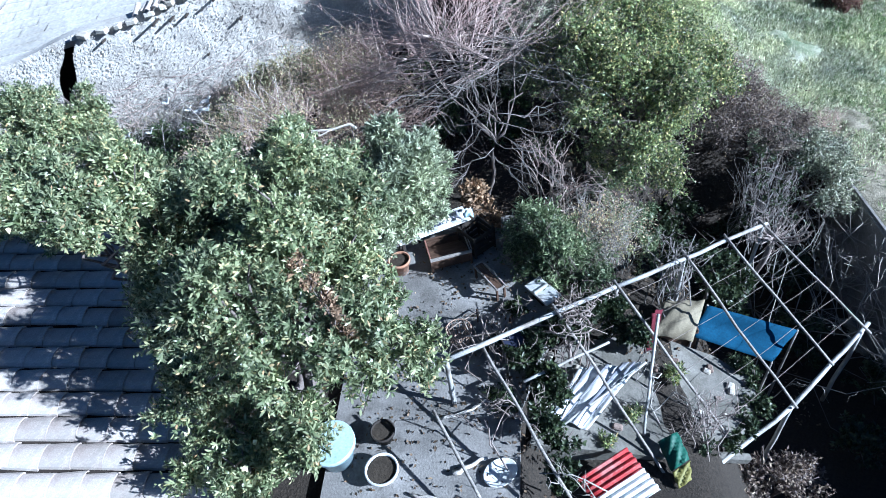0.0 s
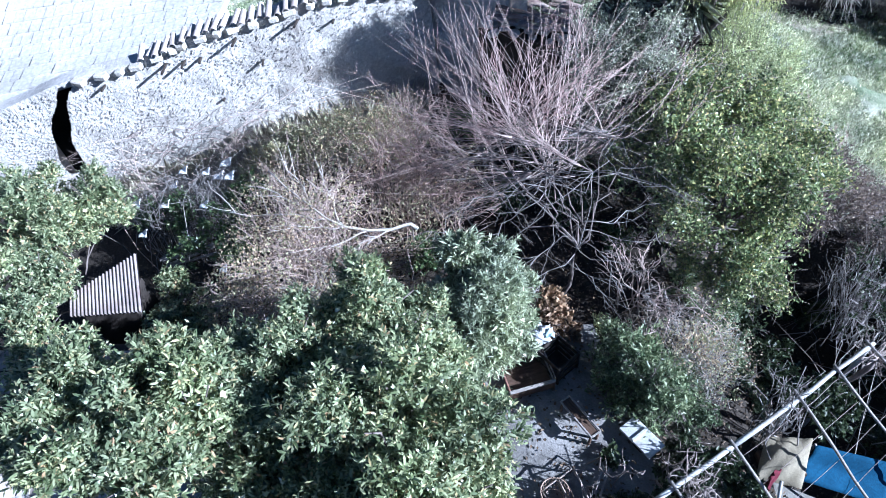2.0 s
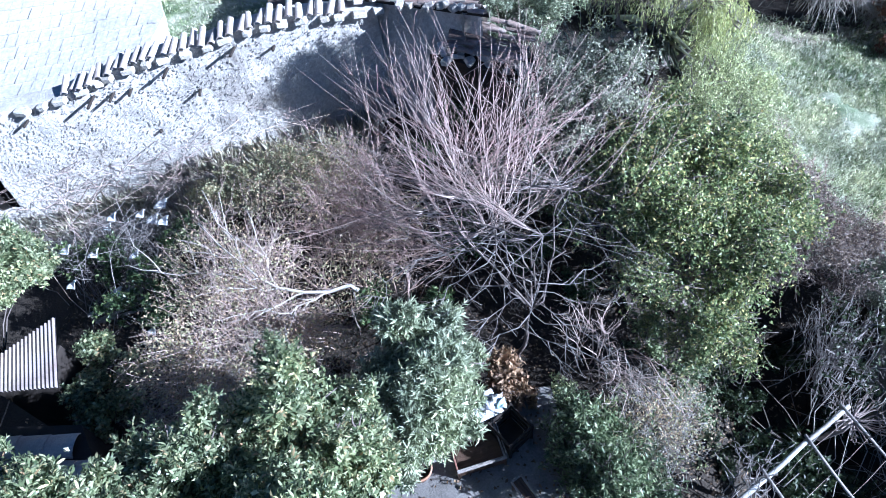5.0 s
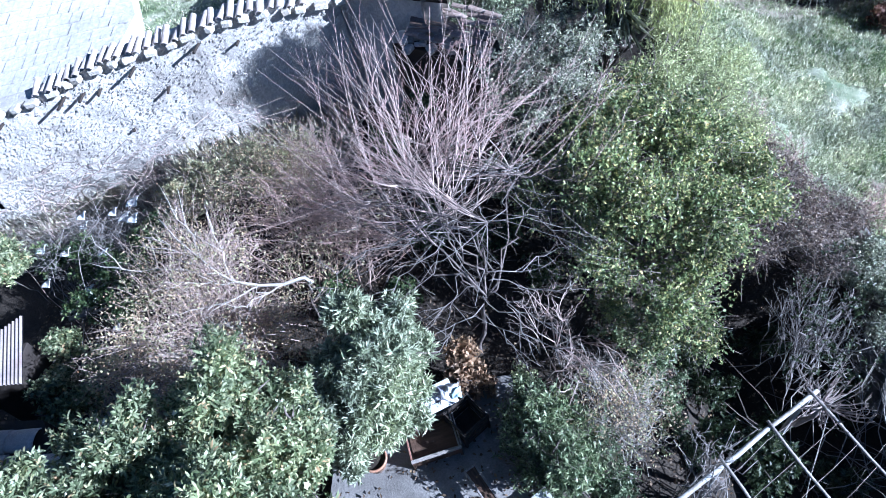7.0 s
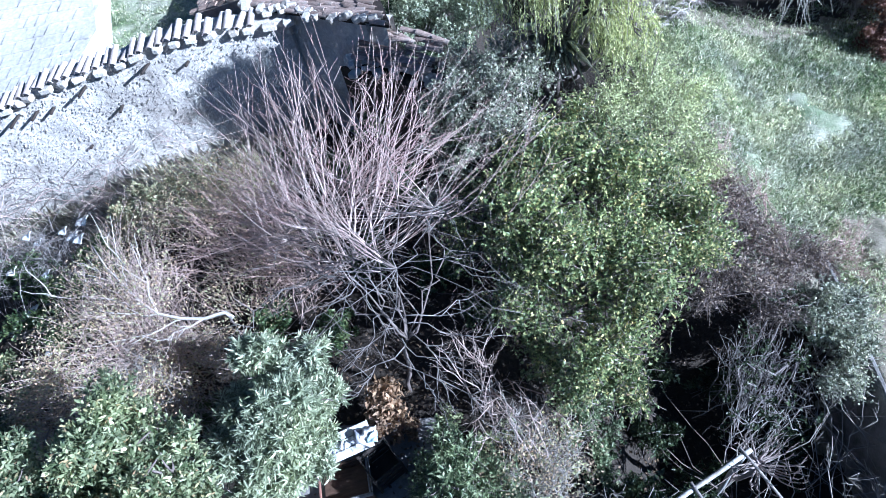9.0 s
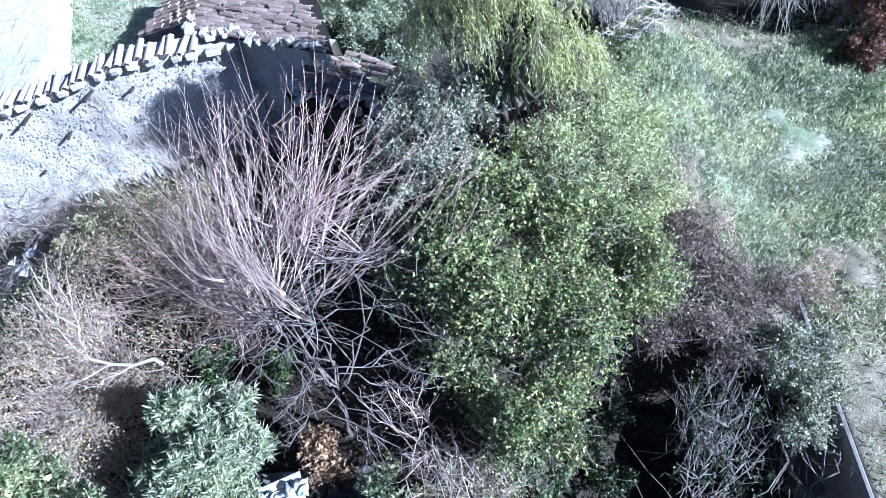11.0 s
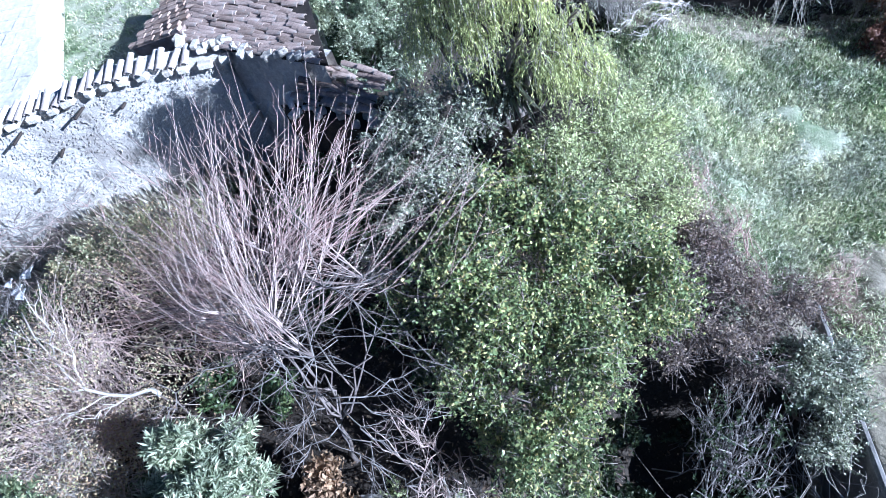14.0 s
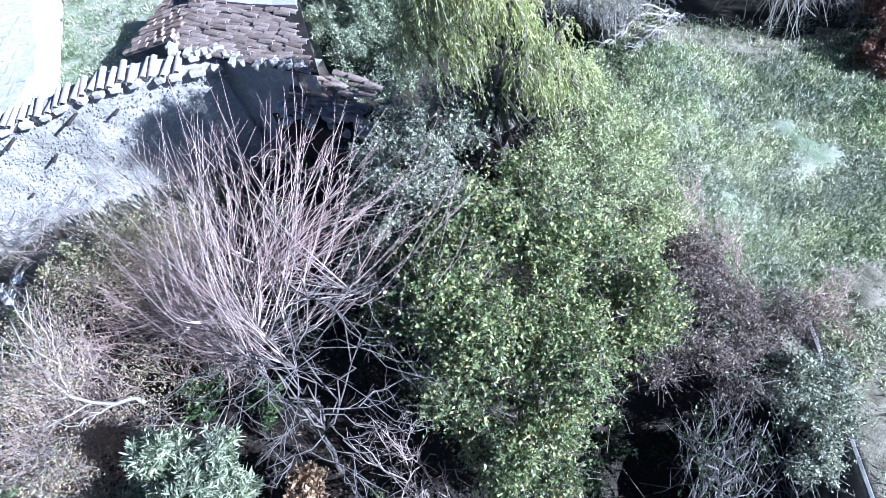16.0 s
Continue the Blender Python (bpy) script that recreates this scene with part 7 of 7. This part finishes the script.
    # withered leaves left on the brown bushes
    places = cloud(rng, [(-4.6, 9.8, 1.1, 0.8), (-4.4, 8.6, 1.3, 0.85), (-4.5, 7.8, 1.4, 0.75), (-3.6, 9.2, 1.5, 0.8), (-4.4, 11.0, 0.9, 0.8), (-2.6, 10.7, 1.4, 0.8), (-3.9, 7.6, 1.0, 0.7), (-3.2, 8.3, 0.9, 0.8), (1.6, 7.0, 0.2, 0.7), (1.9, 7.2, 0.1, 0.7), (-5.0, 8.2, 0.8, 0.7), (-1.6, 10.4, 1.0, 0.7), (-3.6, 7.5, 1.1, 0.6), (-2.7, 8.5, 0.8, 0.75), (-2.3, 9.4, 1.1, 0.75), (-3.4, 10.6, 1.5, 0.8), (-2.7, 11.1, 1.6, 0.8), (-3.7, 11.5, 1.3, 0.7), (-3.3, 7.7, 1.0, 0.7)], 23000, 0.35)
    wl = leaf_mesh("withered_leaves", places, rng.normal(size=places.shape), rng.normal(size=places.shape) + [0, 0, 0.6], rng.uniform(0.022, 0.055, len(places)), rng.uniform(0.012, 0.026, len(places)), M["leaf_withered"])
    tagged(wl, "withered tan and yellow-green leaves caught in bare twigs", "leaves", kind="stuff")
    # dead leaves that fill the far grey trees
    far = cloud(rng, [(4.4, 15.7, 1.4, 0.7), (5.2, 16.4, 1.3, 0.8), (5.6, 17.8, 1.3, 0.9), (4.0, 17.0, 1.4, 0.9), (3.7, 15.4, 1.8, 0.7), (3.1, 16.2, 1.9, 0.8), (7.9, 16.6, 1.2, 0.8), (8.4, 17.1, 1.2, 0.8), (7.4, 17.0, 1.1, 0.7), (8.6, 18.0, 1.3, 1.0)], 26000, 0.2)
    fl = leaf_mesh("dead_leaves", far, rng.normal(size=far.shape) - [0, 0, 0.6], rng.normal(size=far.shape), rng.uniform(0.03, 0.07, len(far)), rng.uniform(0.01, 0.02, len(far)), M["leaf_haze"])
    tagged(fl, "tiny grey-tan leaves clinging to the far grey trees", "leaves", kind="stuff")
    # blossoms on the evergreen
    tips, out = shell(np.random.default_rng(3), BIG + BIG2 + BIG3, 120, 0, 0.0)
    P, A, N, L, W = shoots(np.random.default_rng(4), tips + out * 0.03, out, 5, 0.02, 0.045, 0.036, 0.3, (0.7, 1.3))
    b = leaf_mesh("blossoms", P, A, N, L, W, M["fruit"])
    tagged(b, "pale cream blossoms scattered over the evergreen trees", "blossom", kind="stuff")
    # leaf litter on the garden floor
    r2 = np.random.default_rng(6)
    n = 15000
    x, y = r2.uniform(-8, 5.2, n), r2.uniform(5.2, 13.2, n)
    off = ~((x > -2.3) & (x < 0.9) & (y < 7.8)) & (y < 13.0 + 0.16 * (x + 7))
    x, y = x[off], y[off]
    P = np.stack([x, y, ground_z(x, y) + 0.03 + r2.uniform(0, 0.08, len(x))], 1)
    k = 900
    tx, ty = 0.5 - r2.random(k) ** 1.6 * 2.6, r2.uniform(2.8, 7.6, k)
    P = np.concatenate([P, np.stack([tx, ty, 0.012 + r2.uniform(0, 0.02, k)], 1)])
    lt = leaf_mesh("leaf_litter", P, r2.normal(size=P.shape) * [1, 1, 0.4], r2.normal(size=P.shape) * 0.5 + [0, 0, 1], r2.uniform(0.035, 0.08, len(P)), r2.uniform(0.02, 0.045, len(P)), M["leaf_brown"])
    tagged(lt, "brown fallen leaves covering the garden floor", "leaf litter", kind="stuff")


more_plants()


# low dark leaf mass added to stand for the shadow band beyond the meadow
leafy_tree("shade_hedge", "dark leaves added for the shadow band along the far meadow edge", "hedge", (10.4, 14.7, -1.5), [(9.4, 15.1, -1.1, 0.4), (10.1, 14.7, -1.1, 0.5), (10.9, 14.4, -1.2, 0.6), (11.7, 14.0, -1.3, 0.65), (12.6, 13.6, -1.4, 0.75), (13.4, 13.0, -1.5, 0.8)], M["leaf_dark"], 22, 1500, 9, 0.08, 0.035, 0.25, 0.4, 0.03, 0.4)


def far_bank():
    """Fallen pale logs and grey thickets on the dark bank beyond the meadow."""
    rng = np.random.default_rng(111)
    limbs_at = (((6.0, 16.75, 0.45), (5.35, 16.0, 0.4), 0.028), ((6.0, 16.75, 0.45), (4.55, 15.9, 0.5), 0.026), ((5.9, 16.7, 0.5), (4.7, 16.6, 0.5), 0.022), ((5.9, 17.1, 0.6), (5.3, 18.2, 0.9), 0.03), ((5.5, 16.1, 0.35), (5.0, 15.6, 0.4), 0.02), ((4.9, 16.9, 0.7), (4.0, 16.8, 0.6), 0.02), ((6.1, 18.9, 0.3), (7.4, 18.3, 0.4), 0.05))
    for a, b, r in limbs_at:
        g = thing("fallen_branch", a, "pale dead branch with arching side shoots lying on the bank", "branch", "fallen branches")
        p = bent(rng, a, b, 9, wob=0.08)
        p[:, 2] = ground_z(p[:, 0], p[:, 1]) + r + 0.08 + 0.12 * np.sin(np.linspace(0, math.pi, 9))
        stems, shoots_out = [(p, r, r * 0.4)], []
        for k in range(1, 9):
            for _ in range(3):
                d = unit(unit(p[-1] - p[0]) + rng.normal(0, 0.7, 3)) * rng.uniform(0.2, 0.6) * [1, 1, 0.3]
                shoots_out.append((bent(rng, p[k], p[k] + d + [0, 0, rng.uniform(-0.08, 0.15)], 6, rise=0.2, wob=0.12), r * 0.4, 0.004))
        for nm, ln in (("bough", stems), ("branchwork", shoots_out)):
            o = tubes(nm, ln, M["white_bark"] if nm == "bough" else M["twig_grey"], g, "", 5)
            o.matrix_parent_inverse = g.matrix_world.inverted()
            if nm == "branchwork":
                o["kind"] = "stuff"
    for x, y, k in ((5.6, 18.6, 0), (6.6, 19.2, 1), (4.2, 18.8, 2), (8.6, 18.0, 3), (3.0, 19.4, 4), (9.6, 16.8, 5)):
        z = float(ground_z(np.array(x), np.array(y)))
        bare_bush("grey_thicket", "grey leafless thicket on the far bank", "tree", (x, y, z), cloud(rng, [(x, y, z + 1.3, 1.0), (x + 0.7, y + 0.3, z + 1.0, 0.8), (x - 0.6, y - 0.2, z + 0.9, 0.7)], 120, 0.25), M["twig_grey"], 120 + k, 0.007, 0.0026, 16, 0.5, 0.7, 0.1, 1, 0.2, 0.06, spread=0.4, group="far thickets")
    for x, y in ((9.4, 19.5), (7.2, 20.8), (4.8, 21.0), (11.0, 17.8), (2.0, 20.5)):
        z = float(ground_z(np.array(x), np.array(y)))
        leafy_tree("dark_tree", "dark evergreen tree closing the far bank", "tree", (x, y, z), [(x, y, z + 1.7, 1.2), (x + 0.9, y + 0.2, z + 1.2, 0.9), (x - 0.8, y + 0.1, z + 1.3, 0.9)], M["leaf_dark"], int(x * 10), 700, 9, 0.13, 0.05, 0.3, 0.4, 0.1, 0.3, group="far evergreens")


far_bank()
